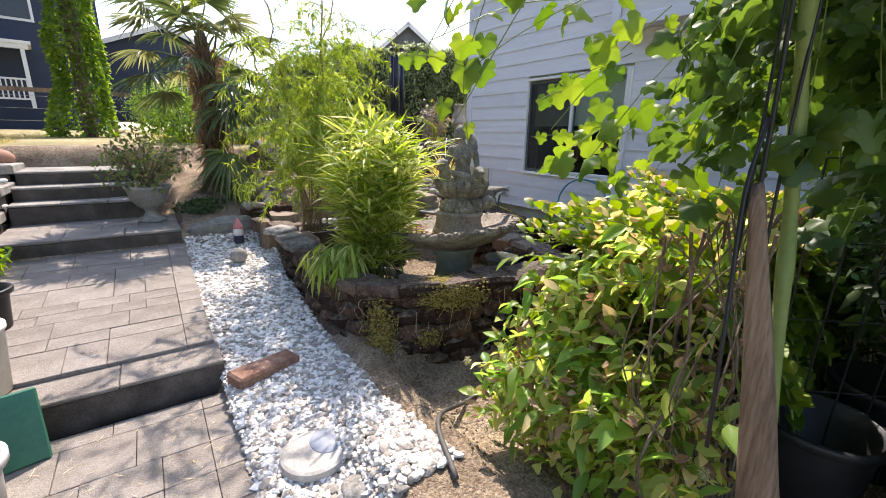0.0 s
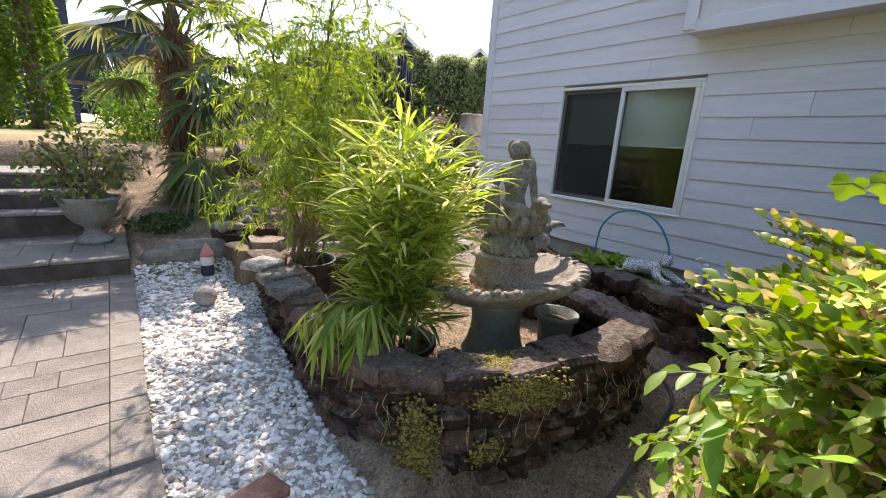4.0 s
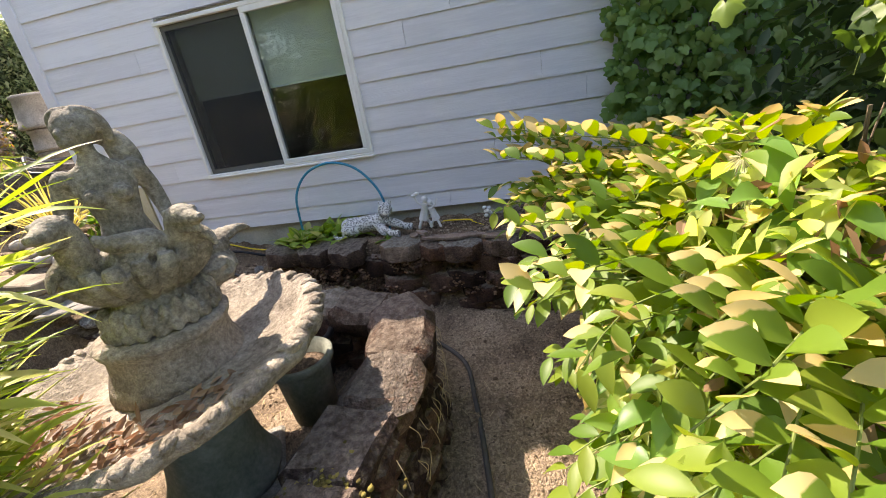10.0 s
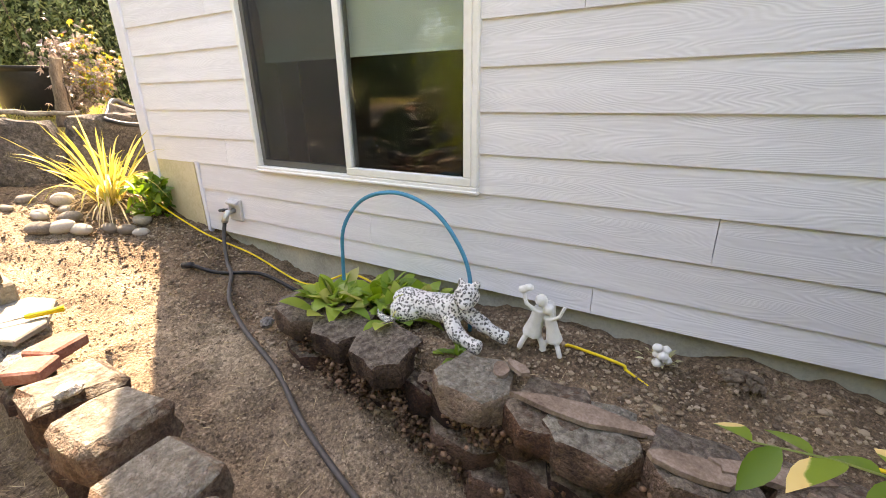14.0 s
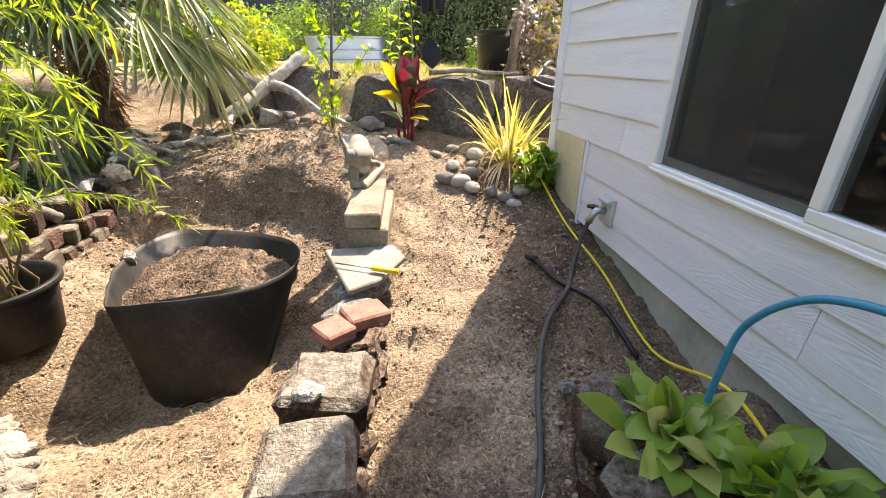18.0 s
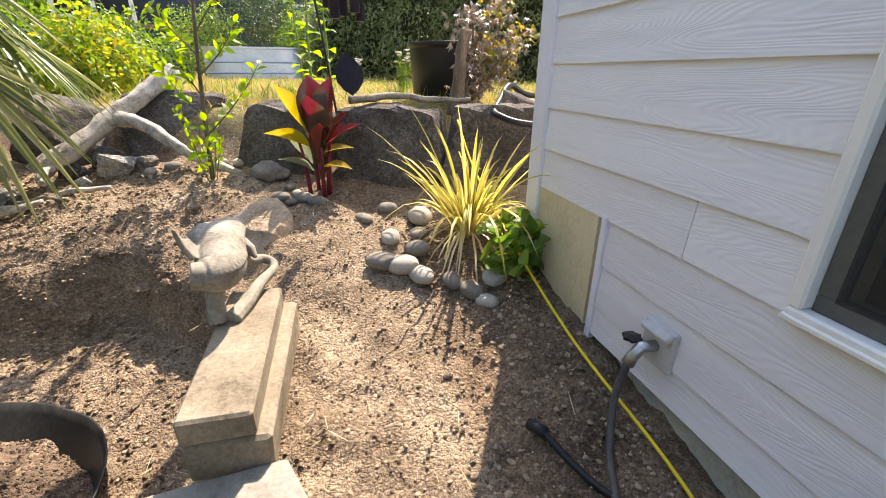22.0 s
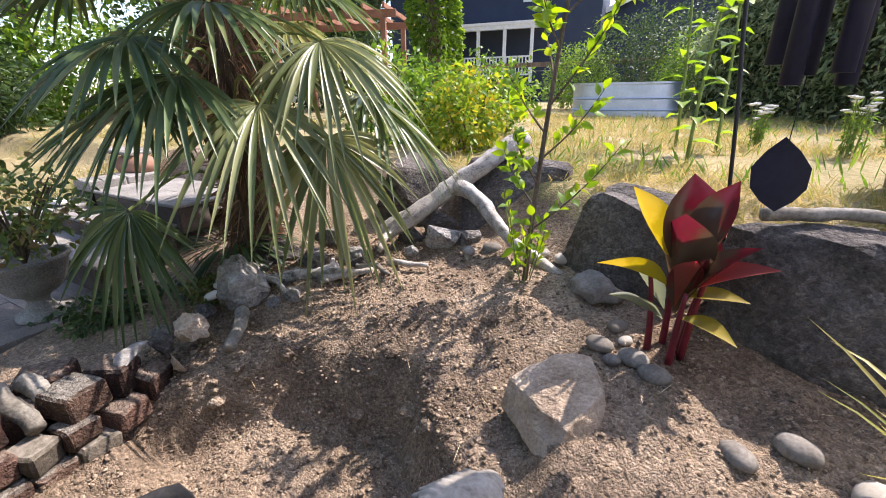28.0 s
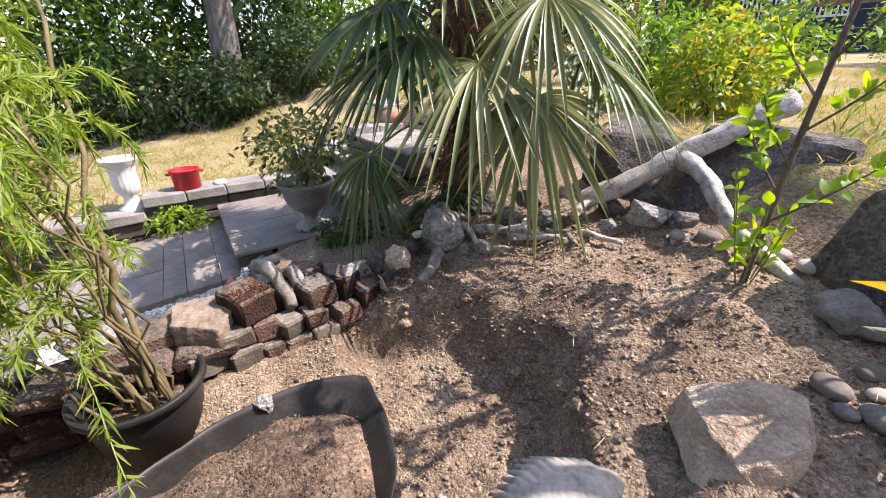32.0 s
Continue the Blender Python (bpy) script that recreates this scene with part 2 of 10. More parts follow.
RED = mat("red_brick", [(0.20, 0.075, 0.055), (0.33, 0.15, 0.115), (0.42, 0.24, 0.19)], 8, 100, 0.9, 0.5, dist=0.008)
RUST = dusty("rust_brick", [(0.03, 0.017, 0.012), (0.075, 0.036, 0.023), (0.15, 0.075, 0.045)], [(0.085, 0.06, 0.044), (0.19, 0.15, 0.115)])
granular(RUST, 75, 210, 0.014, 0.2)
MOSS = mat("moss", [(0.07, 0.055, 0.014), (0.15, 0.118, 0.028), (0.26, 0.205, 0.055)], 12, 120, 0.95, 0.8, dist=0.01, island=0.5)
SIDING = mat("painted_siding", [(0.705, 0.70, 0.725), (0.765, 0.76, 0.785)], 1.2, 25, 0.55, 0.0)
VINYL = mat("window_vinyl", [(0.72, 0.70, 0.66), (0.80, 0.79, 0.76)], 3, 30, 0.4, 0.03)
TRIM = mat("painted_trim", [(0.65, 0.65, 0.70), (0.71, 0.705, 0.76)], 2, 40, 0.5, 0.05)
STATUE = mat("cast_stone", [(0.085, 0.076, 0.058), (0.22, 0.202, 0.16), (0.37, 0.345, 0.28)], 9, 60, 0.9, 0.7, dist=0.008)
BOWLM = mat("fountain_stone", [(0.12, 0.098, 0.074), (0.28, 0.24, 0.19), (0.43, 0.38, 0.31)], 6, 50, 0.9, 0.8, dist=0.012)
PEDM = mat("green_stone", [(0.14, 0.155, 0.12), (0.22, 0.235, 0.19), (0.31, 0.32, 0.27)], 6, 60, 0.85, 0.3, dist=0.006)
granular(BOWLM, 90, 260, 0.008, 0.16)
granular(STATUE, 110, 300, 0.005, 0.16)
BOULDER = mat("dark_boulder", [(0.05, 0.043, 0.038), (0.10, 0.088, 0.077), (0.19, 0.17, 0.15)], 3, 40, 0.85, 0.7, dist=0.03)
GREYROCK = mat("grey_rock", [(0.13, 0.12, 0.11), (0.24, 0.225, 0.205), (0.40, 0.385, 0.36)], 5, 50, 0.9, 0.7, dist=0.02, objrand=0.3)
TANROCK = mat("tan_rock", [(0.27, 0.195, 0.13), (0.42, 0.325, 0.23), (0.54, 0.435, 0.325)], 5, 70, 0.9, 0.5, dist=0.015)
granular(TANROCK, 70, 200, 0.008, 0.1)
for _m in (BOULDER, GREYROCK):
    granular(_m, 70, 220, 0.012, 0.3)
RIVER = mat("river_stone", [(0.15, 0.132, 0.11), (0.26, 0.235, 0.20), (0.38, 0.35, 0.30)], 4, 80, 0.85, 0.12, objrand=0.6, dist=0.005)
WHITEROCK = mat("white_gravel", [(0.30, 0.265, 0.225), (0.56, 0.525, 0.475), (0.76, 0.735, 0.69)], 20, 90, 0.85, 0.2, island=0.55, dist=0.005)
DRIFT = mat("driftwood", [(0.15, 0.13, 0.108), (0.43, 0.395, 0.35), (0.62, 0.585, 0.53)], 14, 110, 0.9, 1.0, stretch=(1, 1, 1), dist=0.012)
POSTW = mat("old_post_wood", [(0.085, 0.055, 0.036), (0.19, 0.13, 0.088), (0.30, 0.22, 0.155)], 2.2, 16, 0.85, 1.0, stretch=(9, 9, 0.7), dist=0.012)
BARK = mat("bark", [(0.07, 0.05, 0.035), (0.14, 0.105, 0.075), (0.24, 0.19, 0.14)], 6, 50, 0.95, 0.8, stretch=(3, 3, 1), dist=0.02)
PALMT = mat("palm_trunk", [(0.05, 0.033, 0.022), (0.13, 0.085, 0.055), (0.25, 0.17, 0.11)], 9, 60, 0.95, 0.9, stretch=(4, 4, 1), dist=0.03)
BLACKP = mat("black_plastic", [(0.012, 0.012, 0.013), (0.022, 0.022, 0.023)], 4, 40, 0.42, 0.08, dist=0.004)
DUSTP = mat("dusty_black_plastic", [(0.014, 0.0135, 0.013), (0.024, 0.0225, 0.021), (0.05, 0.045, 0.04)], 5, 60, 0.5, 0.08, dist=0.004)
RUBBER = mat("hose_rubber", [(0.055, 0.05, 0.047), (0.095, 0.088, 0.08)], 8, 60, 0.6, 0.1, dist=0.003)
BLUEH = mat("blue_hose", [(0.02, 0.20, 0.33), (0.03, 0.27, 0.40)], 8, 60, 0.4, 0.03)
YELLOW = mat("yellow_cord", [(0.72, 0.50, 0.02), (0.80, 0.60, 0.04)], 8, 60, 0.5, 0.03)
METAL = mat("dull_metal", [(0.35, 0.35, 0.34), (0.52, 0.52, 0.50)], 6, 50, 0.4, 0.1, metal=0.9)
GALV = mat("galvanised_steel", [(0.40, 0.46, 0.54), (0.54, 0.60, 0.68)], 3, 30, 0.45, 0.1, metal=0.75)
BOXGREY = mat("grey_plastic", [(0.42, 0.41, 0.40), (0.50, 0.49, 0.48)], 6, 50, 0.5, 0.03)
WHITEP = mat("white_paint", [(0.62, 0.60, 0.56), (0.76, 0.75, 0.72)], 6, 50, 0.6, 0.15, dist=0.006)
URNW = mat("white_urn", [(0.55, 0.53, 0.49), (0.70, 0.685, 0.65)], 6, 50, 0.8, 0.2, dist=0.006)
REDE = mat("red_enamel", [(0.45, 0.015, 0.02), (0.55, 0.025, 0.03)], 6, 50, 0.3, 0.03)
TERRA = mat("terracotta", [(0.26, 0.13, 0.085), (0.36, 0.19, 0.125)], 6, 50, 0.8, 0.2, dist=0.006)
GREENP = mat("green_plastic", [(0.03, 0.13, 0.075), (0.045, 0.17, 0.10)], 6, 50, 0.45, 0.05)
BLIND = mat("window_blind", [(0.62, 0.68, 0.60), (0.70, 0.75, 0.68)], 6, 50, 0.6, 0.0)
DARKIN = mat("room_interior", [(0.05, 0.05, 0.05), (0.08, 0.08, 0.08)], 2, 20, 0.9, 0.0)
NAVY = mat("navy_siding", [(0.02, 0.028, 0.05), (0.03, 0.04, 0.065)], 1, 20, 0.6, 0.1)
GREYS = mat("grey_siding", [(0.10, 0.105, 0.115), (0.14, 0.145, 0.155)], 1, 20, 0.7, 0.1)
ROOF = mat("shingle_roof", [(0.10, 0.095, 0.095), (0.20, 0.195, 0.19)], 6, 40, 0.9, 0.4)
CHIP = mat("wood_chip", [(0.16, 0.11, 0.075), (0.30, 0.22, 0.155), (0.46, 0.36, 0.27)], 12, 60, 0.9, 0.3, island=0.7, dist=0.005)
STRAW = mat("straw", [(0.45, 0.33, 0.17), (0.66, 0.54, 0.33)], 12, 60, 0.8, 0.0, island=0.5)
STEM = mat("green_stem", [(0.13, 0.18, 0.045), (0.20, 0.24, 0.07)], 12, 60, 0.6, 0.1)

L_BAMBOO = leafmat("bamboo_leaf", [(0.10, 0.17, 0.025), (0.17, 0.26, 0.04), (0.28, 0.37, 0.08), (0.41, 0.46, 0.14), (0.53, 0.51, 0.22)])
L_WILLOW = leafmat("willow_leaf", [(0.13, 0.21, 0.035), (0.21, 0.30, 0.05), (0.31, 0.37, 0.08)], trans=0.5)
L_SEAL = leafmat("arching_leaf", [(0.06, 0.13, 0.016), (0.10, 0.185, 0.02), (0.155, 0.235, 0.026), (0.23, 0.27, 0.042)], scale=9, spread=0.7, rough=0.46, trans=0.36)
L_CLEM = leafmat("vine_leaf", [(0.19, 0.28, 0.065), (0.32, 0.41, 0.105), (0.46, 0.52, 0.17), (0.55, 0.56, 0.25)], trans=0.66)
L_BROAD = leafmat("broad_glossy_leaf", [(0.13, 0.26, 0.06), (0.20, 0.35, 0.075), (0.30, 0.45, 0.10)], rough=0.36, trans=0.55, scale=12)
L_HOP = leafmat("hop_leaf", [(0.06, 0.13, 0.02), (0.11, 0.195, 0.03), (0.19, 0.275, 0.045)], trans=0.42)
# the hop leaf again, darker: the shade of the thick mass is in its colour
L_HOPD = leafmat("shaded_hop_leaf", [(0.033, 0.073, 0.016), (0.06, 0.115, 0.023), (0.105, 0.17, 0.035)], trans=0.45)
L_IVY = leafmat("creeper_leaf", [(0.075, 0.155, 0.045), (0.14, 0.25, 0.07), (0.25, 0.36, 0.11)], trans=0.4)
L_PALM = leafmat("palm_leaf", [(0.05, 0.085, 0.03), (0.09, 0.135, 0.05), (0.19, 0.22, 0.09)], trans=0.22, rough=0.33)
# lighter palm leaf for some fans, sunlight painted into the colour
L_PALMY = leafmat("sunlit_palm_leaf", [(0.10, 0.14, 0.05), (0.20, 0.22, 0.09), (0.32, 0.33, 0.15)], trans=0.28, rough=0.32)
L_YUCCA = leafmat("variegated_strap_leaf", [(0.20, 0.23, 0.06), (0.42, 0.39, 0.11), (0.62, 0.55, 0.22)], trans=0.45)
L_GREEN = leafmat("green_leaf", [(0.06, 0.13, 0.025), (0.10, 0.19, 0.035), (0.18, 0.27, 0.05)])
L_LIME = leafmat("lime_leaf", [(0.10, 0.20, 0.03), (0.18, 0.30, 0.04), (0.28, 0.36, 0.05)], trans=0.5)
L_GOLD = leafmat("golden_leaf", [(0.09, 0.17, 0.03), (0.15, 0.25, 0.04), (0.24, 0.31, 0.05), (0.42, 0.33, 0.06)], trans=0.45)
L_DARK = leafmat("dark_leaf", [(0.025, 0.05, 0.018), (0.04, 0.075, 0.025), (0.07, 0.11, 0.035)], trans=0.3)
L_SHRUB = leafmat("shrub_leaf", [(0.06, 0.10, 0.03), (0.10, 0.15, 0.045), (0.17, 0.20, 0.06), (0.24, 0.16, 0.08)], trans=0.35)
L_DEAD = leafmat("dry_leaf", [(0.14, 0.09, 0.05), (0.24, 0.15, 0.09), (0.36, 0.25, 0.16)], trans=0.3)
L_CANNA = edged("bronze_edge_leaf", [(0.045, 0.048, 0.026), (0.075, 0.052, 0.03), (0.10, 0.045, 0.03)], [(0.09, 0.020, 0.020), (0.16, 0.030, 0.025)], 0.42, 0.26, 0.3)
L_CANNAY = edged("yellow_edge_canna_leaf", [(0.15, 0.17, 0.03), (0.25, 0.22, 0.03), (0.20, 0.15, 0.03)], [(0.33, 0.26, 0.045), (0.40, 0.33, 0.07)], 0.30, 0.3, 0.42)
L_GRASS = leafmat("grass_blade", [(0.16, 0.20, 0.05), (0.34, 0.30, 0.11), (0.52, 0.42, 0.20)], trans=0.35)
L_SEED = leafmat("seed_head", [(0.36, 0.36, 0.18), (0.46, 0.45, 0.26), (0.52, 0.48, 0.30)], trans=0.3)

L_SCORCH = edged("scorched_leaf", [(0.09, 0.165, 0.02), (0.14, 0.22, 0.025), (0.22, 0.26, 0.036)], [(0.56, 0.42, 0.15), (0.64, 0.53, 0.26)], 0.31, 0.5, 0.30, 0.05)

GLASS = bpy.data.materials.new("window_glass")
GLASS.use_nodes = True
_gn, _gl = GLASS.node_tree.nodes, GLASS.node_tree.links
_gb = _gn["Principled BSDF"]
_gb.inputs["Transmission Weight"].default_value, _gb.inputs["Roughness"].default_value, _gb.inputs["IOR"].default_value = 1.0, 0.0, 1.5
_gb.inputs["Base Color"].default_value = (0.8, 0.86, 0.84, 1)

# ---- mesh helpers ----
R = np.random.RandomState(7)


def thing(name, label, category, loc=(0, 0, 0), group="", kind="", rz=0.0):
    """An Empty at a thing's base; its parts are children."""
    ob = new(name)
    ob.empty_display_size = 0.1
    ob.matrix_world = pose(*loc, 0, 0, rz)
    return tagged(ob, label, category, group, kind)


def part(name, bm, material, parent=None, label="", smooth=False):
    """Links a bmesh as one mesh object under a thing or a part."""
    me = bpy.data.meshes.new(name)
    if smooth:
        for f in bm.faces:
            f.smooth = True
    bm.to_mesh(me)
    bm.free()
    me.materials.append(material)
    ob = new(name, me)
    ob.parent = parent
    return tagged(ob, label)


def pymesh(name, v, f, material, parent=None, label="", smooth=False):
    me = bpy.data.meshes.new(name)
    v, f = np.asarray(v, np.float32), np.asarray(f, np.int32)
    n, k = f.shape
    me.vertices.add(len(v))
    me.vertices.foreach_set("co", v.ravel())
    me.loops.add(n * k)
    me.loops.foreach_set("vertex_index", f.ravel())
    me.polygons.add(n)
    me.polygons.foreach_set("loop_start", np.arange(0, n * k, k, dtype=np.int32))
    me.polygons.foreach_set("use_smooth", np.full(n, smooth))
    me.update(calc_edges=True)
    me.materials.append(material)
    ob = new(name, me)
    ob.parent = parent
    return tagged(ob, label)


def solo(name, bm, material, label, category, group="", kind="", smooth=False):
    return tagged(part(name, bm, material, None, label, smooth), label, category, group, kind)


def B():
    return bmesh.new()


def box(bm, c, s, rot=(0, 0, 0), bevel=0.0, jitter=0.0, seg=1):
    m = pose(*c, *rot) @ Matrix.Diagonal((*s, 1))
    vs = bmesh.ops.create_cube(bm, size=1, matrix=m)["verts"]
    if jitter:
        for v in vs:
            v.co += Vector(R.uniform(-jitter, jitter, 3))
    if bevel:
        es = {e for v in vs for e in v.link_edges}
        bmesh.ops.bevel(bm, geom=list(es), offset=bevel, segments=seg, affect="EDGES", profile=0.6)
    return bm


def tube(bm, pts, r, n=8, cap=True):
    """A round bar along points; r is one radius or one for each point."""
    pts = [Vector(p) for p in pts]
    rs = r if hasattr(r, "__len__") else [r] * len(pts)
    rings, side = [], None
    for i, p in enumerate(pts):
        d = (pts[min(i + 1, len(pts) - 1)] - pts[max(i - 1, 0)]).normalized()
        if side is None:
            side = d.orthogonal().normalized()
        side = (side - d * side.dot(d)).normalized()
        up = d.cross(side)
        rings.append([bm.verts.new(p + (side * math.cos(a) + up * math.sin(a)) * rs[i]) for a in (2 * math.pi * k / n for k in range(n))])
    for a, b in zip(rings, rings[1:]):
        for k in range(n):
            bm.faces.new((a[k], a[(k + 1) % n], b[(k + 1) % n], b[k]))
    if cap:
        bm.faces.new(rings[0][::-1])
        bm.faces.new(rings[-1])
    return bm


def spline(pts, n=8):
    """Catmull-Rom points through pts."""
    pts = [Vector(p) for p in pts]
    q = [pts[0] * 2 - pts[1]] + pts + [pts[-1] * 2 - pts[-2]]
    out = []
    for i in range(1, len(q) - 2):
        for k in range(n):
            t = k / n
            a, b, c, d = q[i - 1:i + 3]
            out.append(0.5 * ((2 * b) + (c - a) * t + (2 * a - 5 * b + 4 * c - d) * t * t + (3 * b - a - 3 * c + d) * t ** 3))
    return out + [pts[-1]]


def lathe(bm, prof, n=32, c=(0, 0, 0), wob=None, sx=1.0, sy=1.0, caps=True):
    """A turned body from (radius, height) pairs; wob(angle, i) scales the radius."""
    rings = []
    for i, (r, z) in enumerate(prof):
        rings.append([bm.verts.new((c[0] + sx * r * (wob(a, i) if wob else 1) * math.cos(a), c[1] + sy * r * (wob(a, i) if wob else 1) * math.sin(a), c[2] + z))
                      for a in (2 * math.pi * k / n for k in range(n))])
    for a, b in zip(rings, rings[1:]):
        for k in range(n):
            bm.faces.new((a[k], a[(k + 1) % n], b[(k + 1) % n], b[k]))
    if caps and prof[0][0] > 1e-4:
        bm.faces.new(rings[0][::-1])
    if caps and prof[-1][0] > 1e-4:
        bm.faces.new(rings[-1])
    return bm


def blob(bm, c, s, rot=(0, 0, 0), sub=3, amp=0.12, freq=1.6, seed=0.0, flat=None, fine=0.03, square=0.0):
    """A lump: a sphere scaled by s, roughened by noise; flat cuts planes for broken faces."""
    ico = bmesh.ops.create_icosphere(bm, subdivisions=sub, radius=1)["verts"]
    m = pose(*c, *rot)
    o = Vector((seed * 7.3, seed * 3.1, -seed * 5.7))
    cuts = []
    if flat:
        rr = np.random.RandomState(int(seed * 100) + 3)
        for _ in range(flat):
            d = Vector(rr.normal(size=3)).normalized()
            cuts.append((d, rr.uniform(0.6, 0.88)))
    for v in ico:
        p = v.co.copy()
        if square:
            p = p.lerp(p / max(abs(p.x), abs(p.y), abs(p.z)), square)
        for d, k in cuts:
            e = p.dot(d) - k
            if e > 0:
                p -= d * e
        p *= 1 + amp * noise.noise(p * freq + o) + fine * noise.noise(p * freq * 4 + o)
        v.co = m @ Vector((p.x * s[0], p.y * s[1], p.z * s[2]))
    return bm


def leafset(base, d, up, L, W, prof=(0.35, 1.0, 0.75), fold=0.15, droop=0.0):
    """Many leaves as one mesh's vertices and quads: base points, directions, upward sides, lengths, widths."""
    base, d, up = (np.asarray(a, float) for a in (base, d, up))
    n = len(base)
    L, W = np.broadcast_to(L, n).astype(float), np.broadcast_to(W, n).astype(float)
    d = d / np.linalg.norm(d, axis=1, keepdims=True)
    s = np.cross(d, up)
    s /= np.linalg.norm(s, axis=1, keepdims=True) + 1e-9
    u = np.cross(s, d)
    dr = np.broadcast_to(droop, n)
    k = len(prof) + 2
    V = np.zeros((n, k, 3, 3))
    for i in range(k):
        t = i / (k - 1)
        mid = base + d * (L * t)[:, None] - np.array([0, 0, 1.0]) * (dr * L * t * t)[:, None]
        w = 0.04 if i == 0 else (0.0 if i == k - 1 else prof[i - 1])
        half = (W * 0.5 * w)[:, None]
        V[:, i, 1] = mid
        V[:, i, 0] = mid - s * half + u * half * fold * 2
        V[:, i, 2] = mid + s * half + u * half * fold * 2
    idx = np.arange(n * k * 3).reshape(n, k, 3)
    F = []
    for i in range(k - 1):
        for j in (0, 1):
            F.append(np.stack([idx[:, i, j], idx[:, i, j + 1], idx[:, i + 1, j + 1], idx[:, i + 1, j]], 1))
    return V.reshape(-1, 3), np.concatenate(F)


def foliage(name, mat_, parent, base, d, up, L, W, label="", **kw):
    v, f = leafset(base, d, up, L, W, **kw)
    ob = pymesh(name, v, f, mat_, parent, label, smooth=len(kw.get("prof", (0, 0, 0))) > 2)
    if "edge" in mat_.name or mat_ is L_SCORCH:
        k = len(kw.get("prof", (0, 0, 0))) + 2
        n = len(v) // (3 * k)
        for nm, a in (("along", np.repeat(np.arange(k) / (k - 1), 3)), ("across", np.tile([0.0, 0.5, 1.0], k))):
            at = ob.data.attributes.new(nm, "FLOAT", "POINT")
            at.data.foreach_set("value", np.tile(a, n).astype(np.float32))
    return ob


def dirs(n, up=0.0, rr=R):
    v = rr.normal(size=(n, 3))
    v[:, 2] += up
    return v / np.linalg.norm(v, axis=1, keepdims=True)


def cloud(n, c, s, rr=R, hollow=0.5, lump=0.25, freq=2.0):
    """Points in a lumpy ellipsoid shell."""
    d = dirs(n, 0, rr)
    r = hollow + (1 - hollow) * rr.uniform(size=n) ** 0.5
    k = np.array([1 + lump * 1.6 * noise.noise(Vector(q * freq) + Vector(c)) for q in d])
    return np.asarray(c) + d * (r * k)[:, None] * np.asarray(s), d


def grains(name, P, s, material, parent=None, label="", flat=0.7):
    """Many small lumps as one mesh."""
    tmp = B()
    bmesh.ops.create_icosphere(tmp, subdivisions=1, radius=1)
    ico = np.array([v.co for v in tmp.verts])
    tri = np.array([[v.index for v in f.verts] for f in tmp.faces])
    tmp.free()
    P, s = np.asarray(P, float), np.asarray(s, float)
    n = len(P)
    V = ico[None] * (1 + 0.28 * R.uniform(-1, 1, (n, len(ico), 1))) * np.stack([s, s * R.uniform(0.8, 1.2, n), s * flat], 1)[:, None] + P[:, None]
    F = tri[None] + (np.arange(n) * len(ico))[:, None, None]
    return pymesh(name, V.reshape(-1, 3), F.reshape(-1, 3), material, parent, label, smooth=True)


def sstep(a, b, x):
    t = np.clip((np.asarray(x, float) - a) / (b - a), 0, 1)
    return t * t * (3 - 2 * t)


# ---- the lie of the land ----
RING = [(1.06, 4.85), (1.0, 4.2), (0.92, 3.43), (0.89, 3.0), (0.95, 2.6), (1.16, 2.33), (1.47, 2.14), (1.87, 2.06), (2.37, 2.03), (2.76, 2.13), (2.97, 2.45), (2.93, 3.0), (2.94, 3.5), (2.98, 3.85), (3.0, 4.2), (3.02, 4.55)]
BEDW = [(3.82, 3.62), (3.76, 3.28), (3.73, 2.96), (3.70, 2.67), (3.67, 2.35), (3.64, 2.03), (3.62, 1.7), (3.6, 1.3), (3.6, 0.7)]


